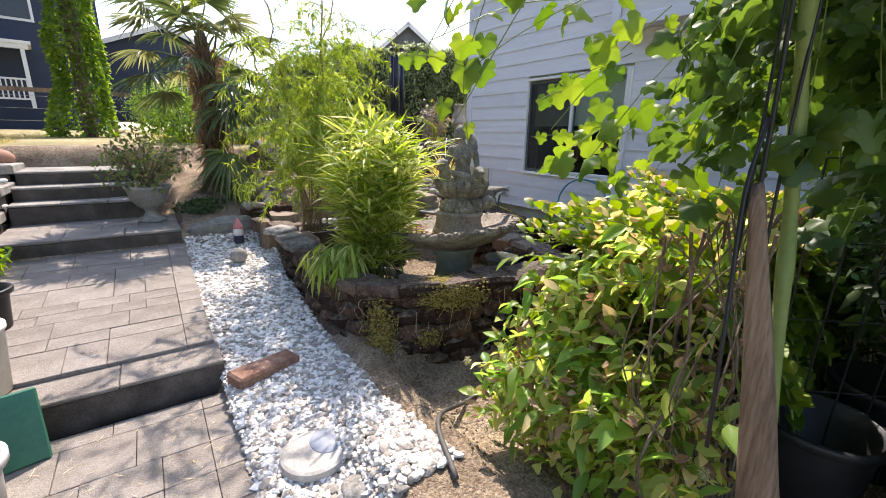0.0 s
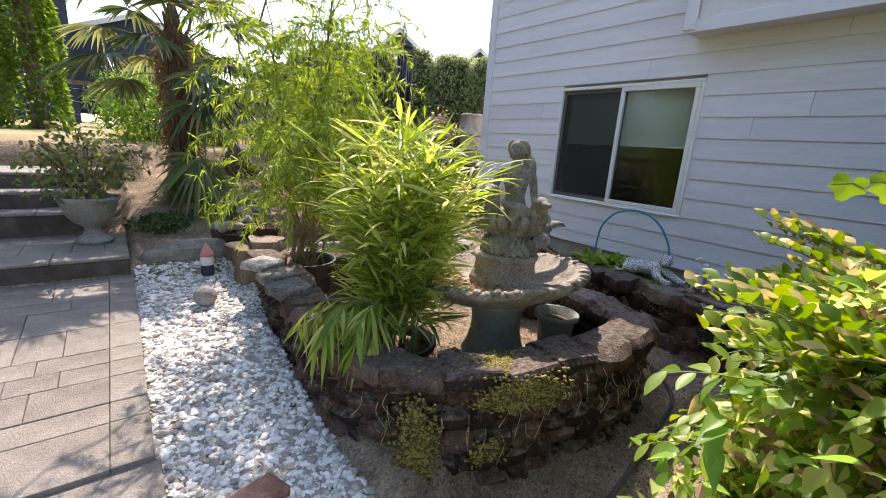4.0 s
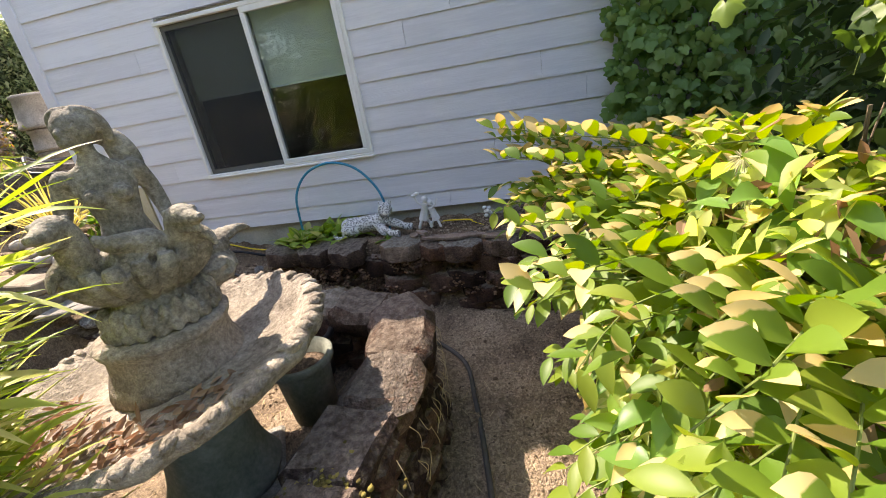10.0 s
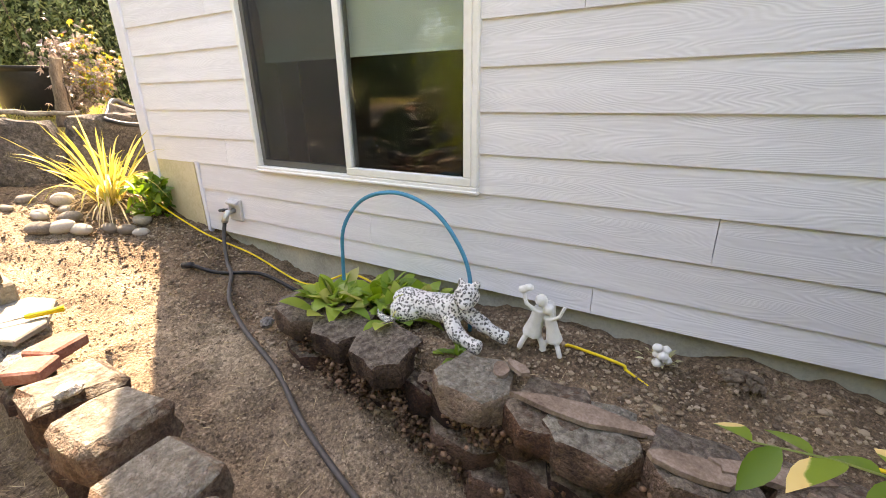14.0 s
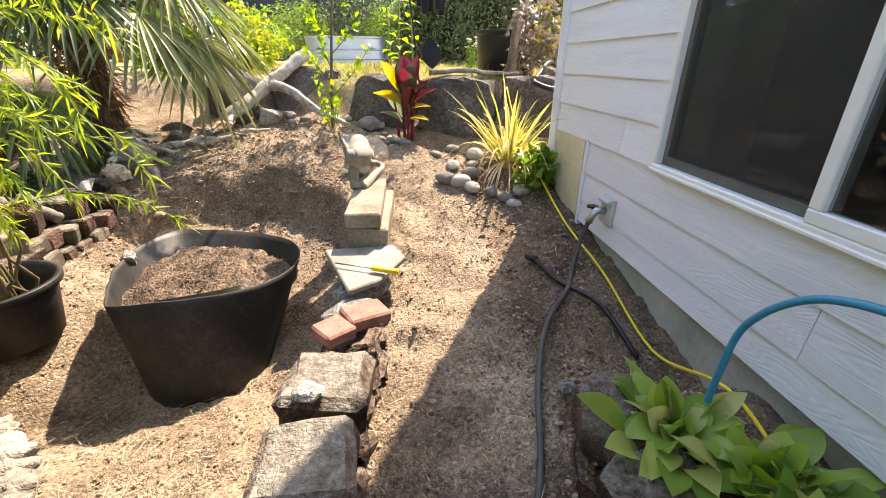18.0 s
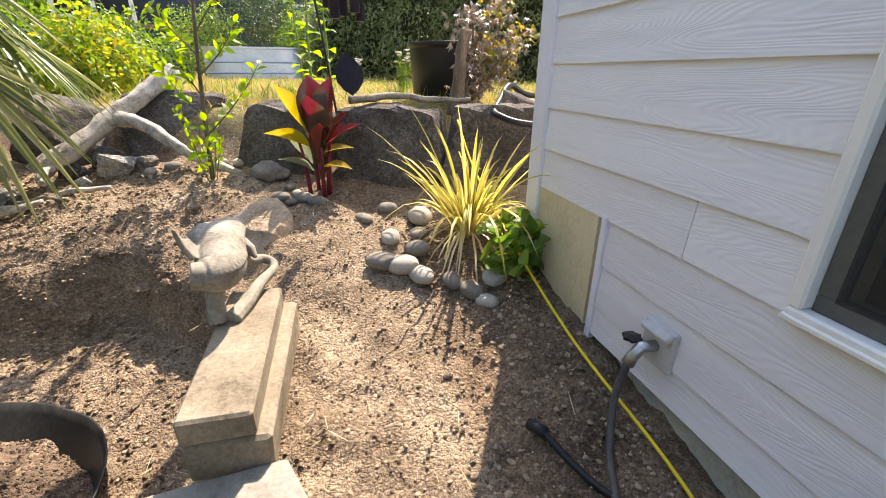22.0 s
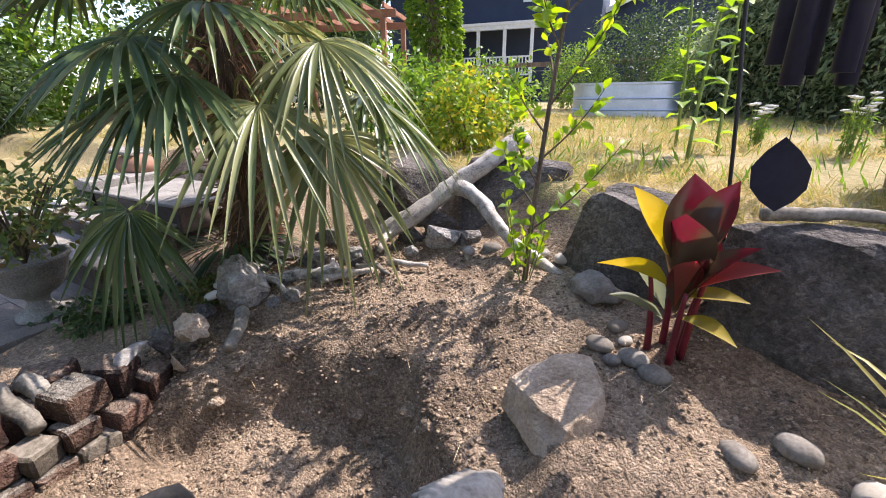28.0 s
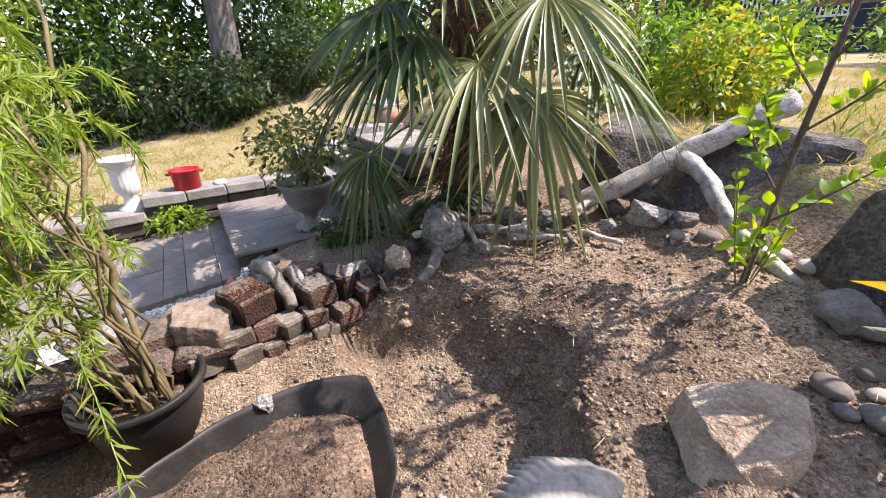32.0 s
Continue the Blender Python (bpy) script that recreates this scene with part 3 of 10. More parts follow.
def land(x, y):
    """Height of the ground."""
    x, y = np.asarray(x, float), np.asarray(y, float)
    path = np.interp(y, [0, 0.9, 1.4, 2, 2.5, 3, 4, 4.7, 5.2, 5.6, 6.2, 6.8, 7.1], [-0.02, -0.04, -0.12, -0.13, -0.05, 0.055, 0.19, 0.30, 0.40, 0.51, 0.675, 0.78, 0.82])
    bed = np.interp(y, [2, 3.2, 3.7, 4.1, 4.7, 5.3, 6], [0.05, 0.04, 0.0, -0.12, -0.08, 0.06, 0.2])
    cliff = np.interp(x, [0.9, 1.3, 1.7, 2.3, 2.6, 2.9], [5.2, 5.45, 5.93, 6.02, 5.75, 5.45])
    slope = np.interp(y, [5.2, 5.7, 6.0, 6.3, 6.6, 7.0], [0.36, 0.42, 0.5, 0.64, 0.73, 0.81])
    bed = bed + (slope - bed) * sstep(-0.13, 0.10, y - cliff)
    z = bed + (path - bed) * sstep(2.86, 3.02, x)
    z = z + (path - z) * (1 - sstep(2.15, 2.3, y)) * sstep(1.0, 1.2, x)
    # earth banked up against the tumbled blocks
    toe = np.interp(y, [4.3, 4.6, 5.1, 5.4], [0.15, 0.28, 0.25, 0.30])
    z = z + (toe - z) * (1 - sstep(1.34, 1.72, x)) * sstep(3.85, 4.3, y) * (1 - sstep(5.25, 5.45, y))
    # the bed along the house
    hb = sstep(-0.05, 0.06, x - np.interp(y, [0.7, 1.7, 3.62, 3.8], [3.62, 3.64, 3.84, 4.2])) * (1 - sstep(3.5, 3.75, y))
    z = z + (0.34 - z) * hb
    z = z + 0.06 * sstep(3.9, 4.3, x) * sstep(3.6, 4.0, y)
    # white gravel strip and paving
    grav = np.interp(y, [0, 1.5, 2.6, 4.9, 5.0, 6], [-0.12, -0.1, 0.0, 0.22, 0.34, 0.5])
    z = grav + (z - grav) * sstep(0.86, 1.05, x + 0.35 * (1 - sstep(1.6, 2.4, y)))
    rock = np.interp(y, [4.9, 5.2, 6.0, 6.6, 7.5], [0.3, 0.4, 0.55, 0.7, 0.95])
    z = z + (rock - z) * sstep(4.9, 5.1, y) * (1 - sstep(0.9, 1.5, x))
    pav = np.where(y < 2.72, -0.16, np.interp(y, [2.5, 4.9, 4.95, 5.8, 6.5, 8], [0.0, 0.2, 0.33, 0.36, 0.6, 0.9]))
    z = pav + (z - pav) * sstep(0.14, 0.24, x)
    west = np.interp(y, [-3, 3, 4.2, 5.5, 6.6, 9], [-0.1, 0.35, 0.48, 0.56, 0.9, 1.15])
    z = west + (z - west) * sstep(-1.42, -1.3, x)
    upper = np.interp(y, [6.9, 7.3, 9, 14, 40], [0.9, 1.17, 1.2, 1.24, 1.5])
    z = z + (upper - z) * sstep(6.85, 7.25, y - 0.28 * np.clip(2.7 - x, -0.6, 2) * (x > 0.4))
    z = np.where(x > 4.5, np.minimum(z, 1.2), z)
    return z


def gz(x, y):
    return float(land(x, y))


def ground_z(x, y):
    z = land(x, y)
    soil = sstep(0.9, 1.1, x) * (1 - sstep(6.9, 7.2, y)) * (np.asarray(x) < 4.4)
    r = np.array([0.045 * noise.noise(Vector((a, b, 0)) * 2.3) + 0.030 * noise.noise(Vector((a, b, 0)) * 7) + 0.022 * noise.noise(Vector((a, b, 0)) * 17) + 0.016 * abs(noise.noise(Vector((a, b, 0)) * 31)) for a, b in zip(np.ravel(x), np.ravel(y))])
    return z + soil * r

# ---- ground ----
def ground():
    xs = np.concatenate([np.linspace(-400, -20, 10)[:-1], np.linspace(-20, -3, 18)[:-1], np.linspace(-3, -1.5, 12)[:-1], np.arange(-1.5, 4.7, 0.032), np.linspace(4.8, 9, 12)[:-1], np.linspace(9, 400, 14)])
    ys = np.concatenate([np.linspace(-400, -20, 10)[:-1], np.linspace(-20, -3, 12)[:-1], np.linspace(-3, 0.5, 20)[:-1], np.arange(0.5, 7.6, 0.032), np.linspace(7.7, 20, 36)[:-1], np.linspace(20, 400, 14)])
    X, Y = np.meshgrid(xs, ys)
    Z = land(X, Y)
    soil = sstep(0.9, 1.1, X) * (1 - sstep(6.9, 7.2, Y)) * (X < 4.4)
    for j in range(X.shape[0]):
        for i in range(X.shape[1]):
            if soil[j, i] > 0.1:
                p = Vector((X[j, i], Y[j, i], 0))
                Z[j, i] += soil[j, i] * (0.045 * noise.noise(p * 2.3) + 0.030 * noise.noise(p * 7) + 0.022 * noise.noise(p * 17) + 0.016 * abs(noise.noise(p * 31)))
    Z += np.where((np.abs(X) > 25) | (np.abs(Y) > 25), -0.2, 0)
    ny, nx = X.shape
    idx = np.arange(nx * ny).reshape(ny, nx)
    F = np.stack([idx[:-1, :-1], idx[:-1, 1:], idx[1:, 1:], idx[1:, :-1]], -1).reshape(-1, 4)
    ob = pymesh("ground", np.stack([X, Y, Z], -1).reshape(-1, 3), F, SOIL, smooth=True)
    ob.data.materials[0] = GROUND
    lawn = np.maximum.reduce([1 - sstep(-1.6, -1.3, X), sstep(6.95, 7.35, Y - 0.28 * np.clip(2.7 - X, -0.6, 2)), sstep(5, 6, X), 1 - sstep(-2, -1.5, Y)])
    at = ob.data.attributes.new("turf", "FLOAT", "POINT")
    at.data.foreach_set("value", lawn.astype(np.float32).ravel())
    # soil darkened by the wall, bed and dig: shade put into the colour
    soil_shade = np.maximum(sstep(3.62, 3.82, X) * (1 - sstep(5.4, 6.0, Y)), 0.85 * sstep(6.0, 6.45, Y) * sstep(3.0, 3.3, X))
    soil_shade = np.maximum(soil_shade, 0.22 * sstep(4.85, 5.2, Y) * (1 - sstep(2.7, 2.95, X)))
    soil_shade = np.maximum(soil_shade, sstep(3.55, 3.7, X) * (1 - sstep(3.4, 3.7, Y)))
    at = ob.data.attributes.new("soil_shade", "FLOAT", "POINT")
    at.data.foreach_set("value", soil_shade.astype(np.float32).ravel())
    tagged(ob, "bare brown soil garden ground running into dry lawn", "ground", kind="structure")


def ground_material():
    """Soil and dry turf in one, mixed by the turf attribute with a ragged edge."""
    m = SOIL.copy()
    m.name = "soil_and_turf"
    N, L = m.node_tree.nodes, m.node_tree.links
    b = N["Principled BSDF"]
    src = b.inputs["Base Color"].links[0].from_socket
    co = N.new("ShaderNodeTexCoord")
    # multiplies the soil colour down where shade is painted in, with a ragged edge
    shd, wn = N.new("ShaderNodeAttribute"), N.new("ShaderNodeTexNoise")
    shd.attribute_name = "soil_shade"
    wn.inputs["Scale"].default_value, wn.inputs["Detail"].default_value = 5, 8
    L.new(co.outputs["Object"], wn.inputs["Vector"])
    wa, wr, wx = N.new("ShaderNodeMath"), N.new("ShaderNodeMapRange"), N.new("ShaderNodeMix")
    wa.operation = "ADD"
    L.new(shd.outputs["Fac"], wa.inputs[0])
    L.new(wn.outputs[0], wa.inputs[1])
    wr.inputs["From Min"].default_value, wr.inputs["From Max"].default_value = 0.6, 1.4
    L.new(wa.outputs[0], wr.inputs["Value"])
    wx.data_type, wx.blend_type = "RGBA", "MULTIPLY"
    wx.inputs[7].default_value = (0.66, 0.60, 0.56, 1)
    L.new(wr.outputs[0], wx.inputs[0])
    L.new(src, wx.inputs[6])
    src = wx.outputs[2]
    at = N.new("ShaderNodeAttribute")
    at.attribute_name = "turf"
    n1, n2, n3 = (N.new("ShaderNodeTexNoise") for _ in range(3))
    for n, s in ((n1, 7), (n2, 0.7), (n3, 40)):
        n.inputs["Scale"].default_value, n.inputs["Detail"].default_value = s, 8
        L.new(co.outputs["Object"], n.inputs["Vector"])
    ad = N.new("ShaderNodeMath")
    ad.operation = "ADD"
    L.new(at.outputs["Fac"], ad.inputs[0])
    L.new(n1.outputs[0], ad.inputs[1])
    mr = N.new("ShaderNodeMapRange")
    mr.inputs["From Min"].default_value, mr.inputs["From Max"].default_value = 0.85, 1.15
    L.new(ad.outputs[0], mr.inputs["Value"])
    av = N.new("ShaderNodeMath")
    av.operation = "MULTIPLY_ADD"
    av.inputs[1].default_value = 0.45
    L.new(n3.outputs[0], av.inputs[0])
    hf = N.new("ShaderNodeMath")
    hf.operation = "MULTIPLY"
    hf.inputs[1].default_value = 0.55
    L.new(n2.outputs[0], hf.inputs[0])
    L.new(hf.outputs[0], av.inputs[2])
    rp = N.new("ShaderNodeValToRGB")
    el = rp.color_ramp.elements
    el.new(0.5)
    for e, p, c in zip(el, (0.36, 0.5, 0.62), ((0.17, 0.18, 0.065), (0.36, 0.29, 0.14), (0.48, 0.38, 0.22))):
        e.position, e.color = p, (*c, 1)
    L.new(av.outputs[0], rp.inputs[0])
    mx = N.new("ShaderNodeMix")
    mx.data_type = "RGBA"
    L.new(mr.outputs[0], mx.inputs[0])
    L.new(src, mx.inputs[6])
    L.new(rp.outputs[0], mx.inputs[7])
    L.new(mx.outputs[2], b.inputs["Base Color"])
    return m


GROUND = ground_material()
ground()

# ---- the house with grey-lavender lap siding ----
WX, CORNER, TOP = 4.31, 5.57, 4.75
WY0, WY1, WZ0, WZ1 = 2.758, 4.288, 0.915, 2.135


def house():
    bm = B()
    for y0, y1, z0, z1 in ((-6, WY0, -0.3, TOP), (WY1, CORNER - 0.02, -0.3, TOP), (WY0, WY1, -0.3, WZ0), (WY0, WY1, WZ1, TOP)):
        box(bm, (WX + 0.14, (y0 + y1) / 2, (z0 + z1) / 2), (0.20, y1 - y0, z1 - z0))
    wall = tagged(part("wall_west", bm, FOUND), "lavender-grey lap-sided house wall over a concrete foundation", "wall", kind="structure")
    bm = B()
    box(bm, (8.5, CORNER - 0.12, TOP / 2), (8.1, 0.2, TOP + 0.6))
    box(bm, (8.5, -6, TOP / 2), (8.1, 0.2, TOP + 0.6))
    box(bm, (12.6, -0.2, TOP / 2), (0.2, 11.6, TOP + 0.6))
    tagged(part("wall_north", bm, SIDING), "plain house end walls in grey siding", "wall", kind="structure")
    bm = B()
    box(bm, (WX + 4.2, -0.2, TOP + 0.06), (8.3, 11.6, 0.1))
    tagged(part("roof", bm, ROOF), "low grey roof of the house", "roof", kind="structure")
    # tan bare foundation by the corner
    bm = B()
    box(bm, (WX + 0.02, (4.96 + CORNER) / 2, 0.45), (0.05, CORNER - 4.96 - 0.1, 0.96))
    part("foundation_panel", bm, TANCONC, wall, "bare tan concrete foundation")
    # lap boards: each a wedge, with butt joints
    exposure = 0.178
    lines = [0.44, 0.565] + [0.743 + exposure * i for i in range(23)]
    joints = {0: [2.21], 1: [3.42, 0.4], 2: [1.81], 3: [4.6, 0.2], 4: [1.14], 5: [1.43], 6: [0.3], 7: [2.35], 8: [2.0, 4.55], 9: [1.2], 10: [3.3], 11: [1.9]}
    for i, z0 in enumerate(lines[:-1]):
        z1 = lines[i + 1] + 0.025
        y_hi = CORNER - 0.09 if z0 > 0.9 else 4.95
        cuts = [-6] + sorted(joints.get(i, [2.6 - 0.37 * (i % 5)])) + [y_hi]
        for a, b in zip(cuts, cuts[1:]):
            spans = [(a, b)]
            if z1 > WZ0 + 0.06 and z0 < WZ1 - 0.01:
                spans = [s for s in ((a, min(b, WY0 + 0.01)), (max(a, WY1 - 0.01), b)) if s[1] - s[0] > 0.02]
            for p, q in spans:
                zt = z1
                bm = B()
                p2, q2 = p + 0.0015, q - 0.0015
                vs = [bm.verts.new(v) for v in ((WX - 0.008, p2, z0), (WX - 0.008, q2, z0), (WX + 0.004, q2, zt), (WX + 0.004, p2, zt), (WX + 0.05, p2, z0), (WX + 0.05, q2, z0), (WX + 0.05, q2, zt), (WX + 0.05, p2, zt))]
                for f in ((0, 3, 2, 1), (4, 5, 6, 7), (0, 1, 5, 4), (3, 7, 6, 2), (0, 4, 7, 3), (1, 2, 6, 5)):
                    bm.faces.new([vs[k] for k in f])
                part("siding_board", bm, SIDING_G, wall)
    # corner board and vertical strip at the foot
    bm = B()
    box(bm, (WX + 0.01, CORNER - 0.045, 2.74), (0.06, 0.09, 3.98), bevel=0.004)
    part("corner_board", bm, TRIM, wall)
    bm = B()
    box(bm, (WX + 0.03, CORNER + 0.01, 2.74), (0.10, 0.03, 3.98), bevel=0.004)
    part("corner_board", bm, TRIM, wall)
    bm = B()
    box(bm, (WX + 0.0, 4.965, 0.66), (0.03, 0.03, 0.55), bevel=0.003)
    part("trim_strip", bm, TRIM, wall)
    # downspout boot at the corner
    bm = B()
    tube(bm, [(4.24, 5.56, 0.4), (4.24, 5.56, 0.78)], 0.05, 14)
    part("drain_boot", bm, BLACKP, wall, "black plastic drain pipe at the corner", smooth=False)
    # overhanging bay
    bay = thing("bay_overhang", "overhanging upper-floor bay with lap siding", "bay", kind="structure")
    bm = B()
    box(bm, (4.18, -1.54, 3.61), (0.25, 8.9, 2.28))
    part("bay_body", bm, TRIM, bay)
    for i in range(12):
        z0 = 2.55 + 0.178 * i
        bm = B()
        box(bm, (4.045, -1.6, z0 + 0.1), (0.012, 8.8, 0.2), rot=(0, -3.5, 0))
        part("siding_board", bm, SIDING_G, bay)
    bm = B()
    box(bm, (4.045, -1.54, 2.5), (0.025, 8.9, 0.1), bevel=0.003)
    part("bottom_board", bm, TRIM, bay)
    bm = B()
    box(bm, (4.03, 2.86, 3.61), (0.03, 0.09, 2.28), bevel=0.003)
    part("corner_board", bm, TRIM, bay)


SIDING_G = mat("grained_siding", [(0.655, 0.645, 0.675), (0.755, 0.745, 0.775)], 1.6, 9, 0.5, 1.0, stretch=(14, 0.9, 14), dist=0.009, objrand=0.25, spec=0.4, detail=3)
def wood_grain(m):
    """Embossed timber grain: contour lines of a long-drawn noise, shifted from board to board."""
    N, L = m.node_tree.nodes, m.node_tree.links
    bp = m.node_tree.nodes["Principled BSDF"].inputs["Normal"].links[0].from_node
    co, oi, sc, no, mu, sn = (N.new("ShaderNode" + k) for k in ("TexCoord", "ObjectInfo", "VectorMath", "TexNoise", "Math", "Math"))
    sc.operation, mu.operation, sn.operation = "MULTIPLY_ADD", "MULTIPLY", "SINE"
    sc.inputs[1].default_value = (1.0, 0.9, 7.0)
    L.new(co.outputs["Object"], sc.inputs[0])
    sh = N.new("ShaderNodeMath")
    sh.operation, sh.inputs[1].default_value = "MULTIPLY", 40.0
    L.new(oi.outputs["Random"], sh.inputs[0])
    L.new(sh.outputs[0], sc.inputs[2])
    no.inputs["Scale"].default_value, no.inputs["Detail"].default_value, no.inputs["Roughness"].default_value = 1.0, 2.5, 0.35
    L.new(sc.outputs[0], no.inputs["Vector"])
    mu.inputs[1].default_value = 330.0
    L.new(no.outputs[0], mu.inputs[0])
    L.new(mu.outputs[0], sn.inputs[0])
    L.new(sn.outputs[0], bp.inputs["Height"])
    bp.inputs["Strength"].default_value, bp.inputs["Distance"].default_value = 0.20, 0.0018


wood_grain(SIDING_G)
house()


def window():
    w = thing("window_1", "sliding window in an off-white vinyl frame with a half-drawn blind", "window", kind="structure")
    yc, fw = 3.52, 0.032
    bm = B()
    for c, s in (((WX + 0.0, (WY0 + WY1) / 2, WZ1 - fw / 2), (0.05, WY1 - WY0, fw)), ((WX + 0.0, (WY0 + WY1) / 2, WZ0 + fw / 2), (0.05, WY1 - WY0, fw)),
                 ((WX + 0.0, WY0 + fw / 2, (WZ0 + WZ1) / 2), (0.05, fw, WZ1 - WZ0 - 2 * fw)), ((WX + 0.0, WY1 - fw / 2, (WZ0 + WZ1) / 2), (0.05, fw, WZ1 - WZ0 - 2 * fw))):
        box(bm, c, s, bevel=0.006)
    part("window_frame", bm, VINYL, w)
    bm = B()
    box(bm, (WX - 0.012, (WY0 + WY1) / 2, WZ0 + 0.006), (0.036, WY1 - WY0 + 0.008, 0.016), bevel=0.004)
    part("window_sill", bm, VINYL, w)
    for y0, y1, x, nm in ((WY0 + fw, yc + 0.02, WX - 0.005, "fixed_sash"), (yc - 0.02, WY1 - fw, WX + 0.025, "sliding_sash")):
        bm = B()
        t = 0.04
        z0, z1 = WZ0 + fw, WZ1 - fw
        for c, s in (((x, (y0 + y1) / 2, z1 - t / 2), (0.04, y1 - y0, t)), ((x, (y0 + y1) / 2, z0 + t / 2), (0.04, y1 - y0, t)), ((x, y0 + t / 2, (z0 + z1) / 2), (0.04, t, z1 - z0 - 2 * t)), ((x, y1 - t / 2, (z0 + z1) / 2), (0.04, t, z1 - z0 - 2 * t))):
            box(bm, c, s, bevel=0.004)
        sash = part(nm, bm, VINYL if nm == "fixed_sash" else SCREENF, w)
        bm = B()
        box(bm, (x + 0.005, (y0 + y1) / 2, (z0 + z1) / 2), (0.006, y1 - y0 - 2 * t, z1 - z0 - 2 * t))
        pane = part("pane", bm, GLASS, sash)
        pane.visible_shadow = False
    # insect screen over the sliding half: fine threads
    bm = B()
    y0, y1, z0, z1 = yc + 0.03, WY1 - fw - 0.04, WZ0 + fw + 0.04, WZ1 - fw - 0.04
    box(bm, (WX + 0.0, (y0 + y1) / 2, (z0 + z1) / 2), (0.002, y1 - y0, z1 - z0))
    sc = part("insect_screen", bm, SCREEN, w, "dark insect screen")
    bm = B()
    for k in range(27):
        box(bm, (WX + 0.10, (WY0 + WY1) / 2, 1.56 + 0.02 * k), (0.026, WY1 - WY0 - 0.16, 0.002), rot=(0, 66, 0))
    box(bm, (WX + 0.10, (WY0 + WY1) / 2, 1.545), (0.022, WY1 - WY0 - 0.16, 0.014))
    part("blind", bm, BLIND, w, "pale slatted blind drawn half down")
    bm = B()
    box(bm, (WX + 1.3, (WY0 + WY1) / 2, 1.5), (0.05, 3.4, 2.8))
    box(bm, (WX + 0.78, (WY0 + WY1) / 2, 0.45), (1.05, 3.4, 0.05))
    box(bm, (WX + 0.78, (WY0 + WY1) / 2, 2.6), (1.05, 3.4, 0.05))
    part("room_behind", bm, DARKIN, w)


SCREENF = mat("screen_frame", [(0.09, 0.09, 0.085), (0.13, 0.13, 0.12)], 6, 60, 0.5, 0.05)
SCREEN = bpy.data.materials.new("insect_screen")
SCREEN.use_nodes = True
_n, _l = SCREEN.node_tree.nodes, SCREEN.node_tree.links
_t = _n.new("ShaderNodeBsdfTransparent")
_m = _n.new("ShaderNodeMixShader")
_m.inputs[0].default_value = 0.38
_n["Principled BSDF"].inputs["Base Color"].default_value = (0.03, 0.03, 0.03, 1)
_n["Principled BSDF"].inputs["Roughness"].default_value = 0.7
_l.new(_t.outputs[0], _m.inputs[1])
_l.new(_n["Principled BSDF"].outputs[0], _m.inputs[2])
_l.new(_m.outputs[0], _n["Material Output"].inputs["Surface"])
window()

# ---- retaining walls of blocks ----
def along(pts, step):
    """Points and headings at even steps along a smoothed line."""
    q = spline([(x, y, 0) for x, y in pts], 10)
    out, acc, nxt = [], 0.0, step / 2
    for a, b in zip(q, q[1:]):
        l = (b - a).length
        while acc + l >= nxt:
            p = a + (b - a) * ((nxt - acc) / l)
            out.append((p.x, p.y, math.degrees(math.atan2(b.y - a.y, b.x - a.x))))
            nxt += step
        acc += l
    return out


def block_mesh(name, s, material, seed, bevel=0.02, rough=0.014, smooth=True):
    bm = B()
    bmesh.ops.create_cube(bm, size=1, matrix=Matrix.Diagonal((*s, 1)))
    bmesh.ops.bevel(bm, geom=list(bm.edges), offset=bevel, segments=1, affect="EDGES")
    bmesh.ops.triangulate(bm, faces=[f for f in bm.faces if len(f.verts) > 4])
    bmesh.ops.subdivide_edges(bm, edges=[e for e in bm.edges if e.calc_length() > 0.07], cuts=1, use_grid_fill=True)
    for v in bm.verts:
        v.co += Vector((noise.noise(v.co * 14 + Vector((seed, 0, 0))), noise.noise(v.co * 14 + Vector((0, seed, 5))), noise.noise(v.co * 14 + Vector((3, 0, seed))))) * rough
    me = bpy.data.meshes.new(name)
    bm.to_mesh(me)
    bm.free()
    me.materials.append(material)
    if smooth:
        me.polygons.foreach_set("use_smooth", [True] * len(me.polygons))
        me.set_sharp_from_angle(angle=radians(36))
    return me


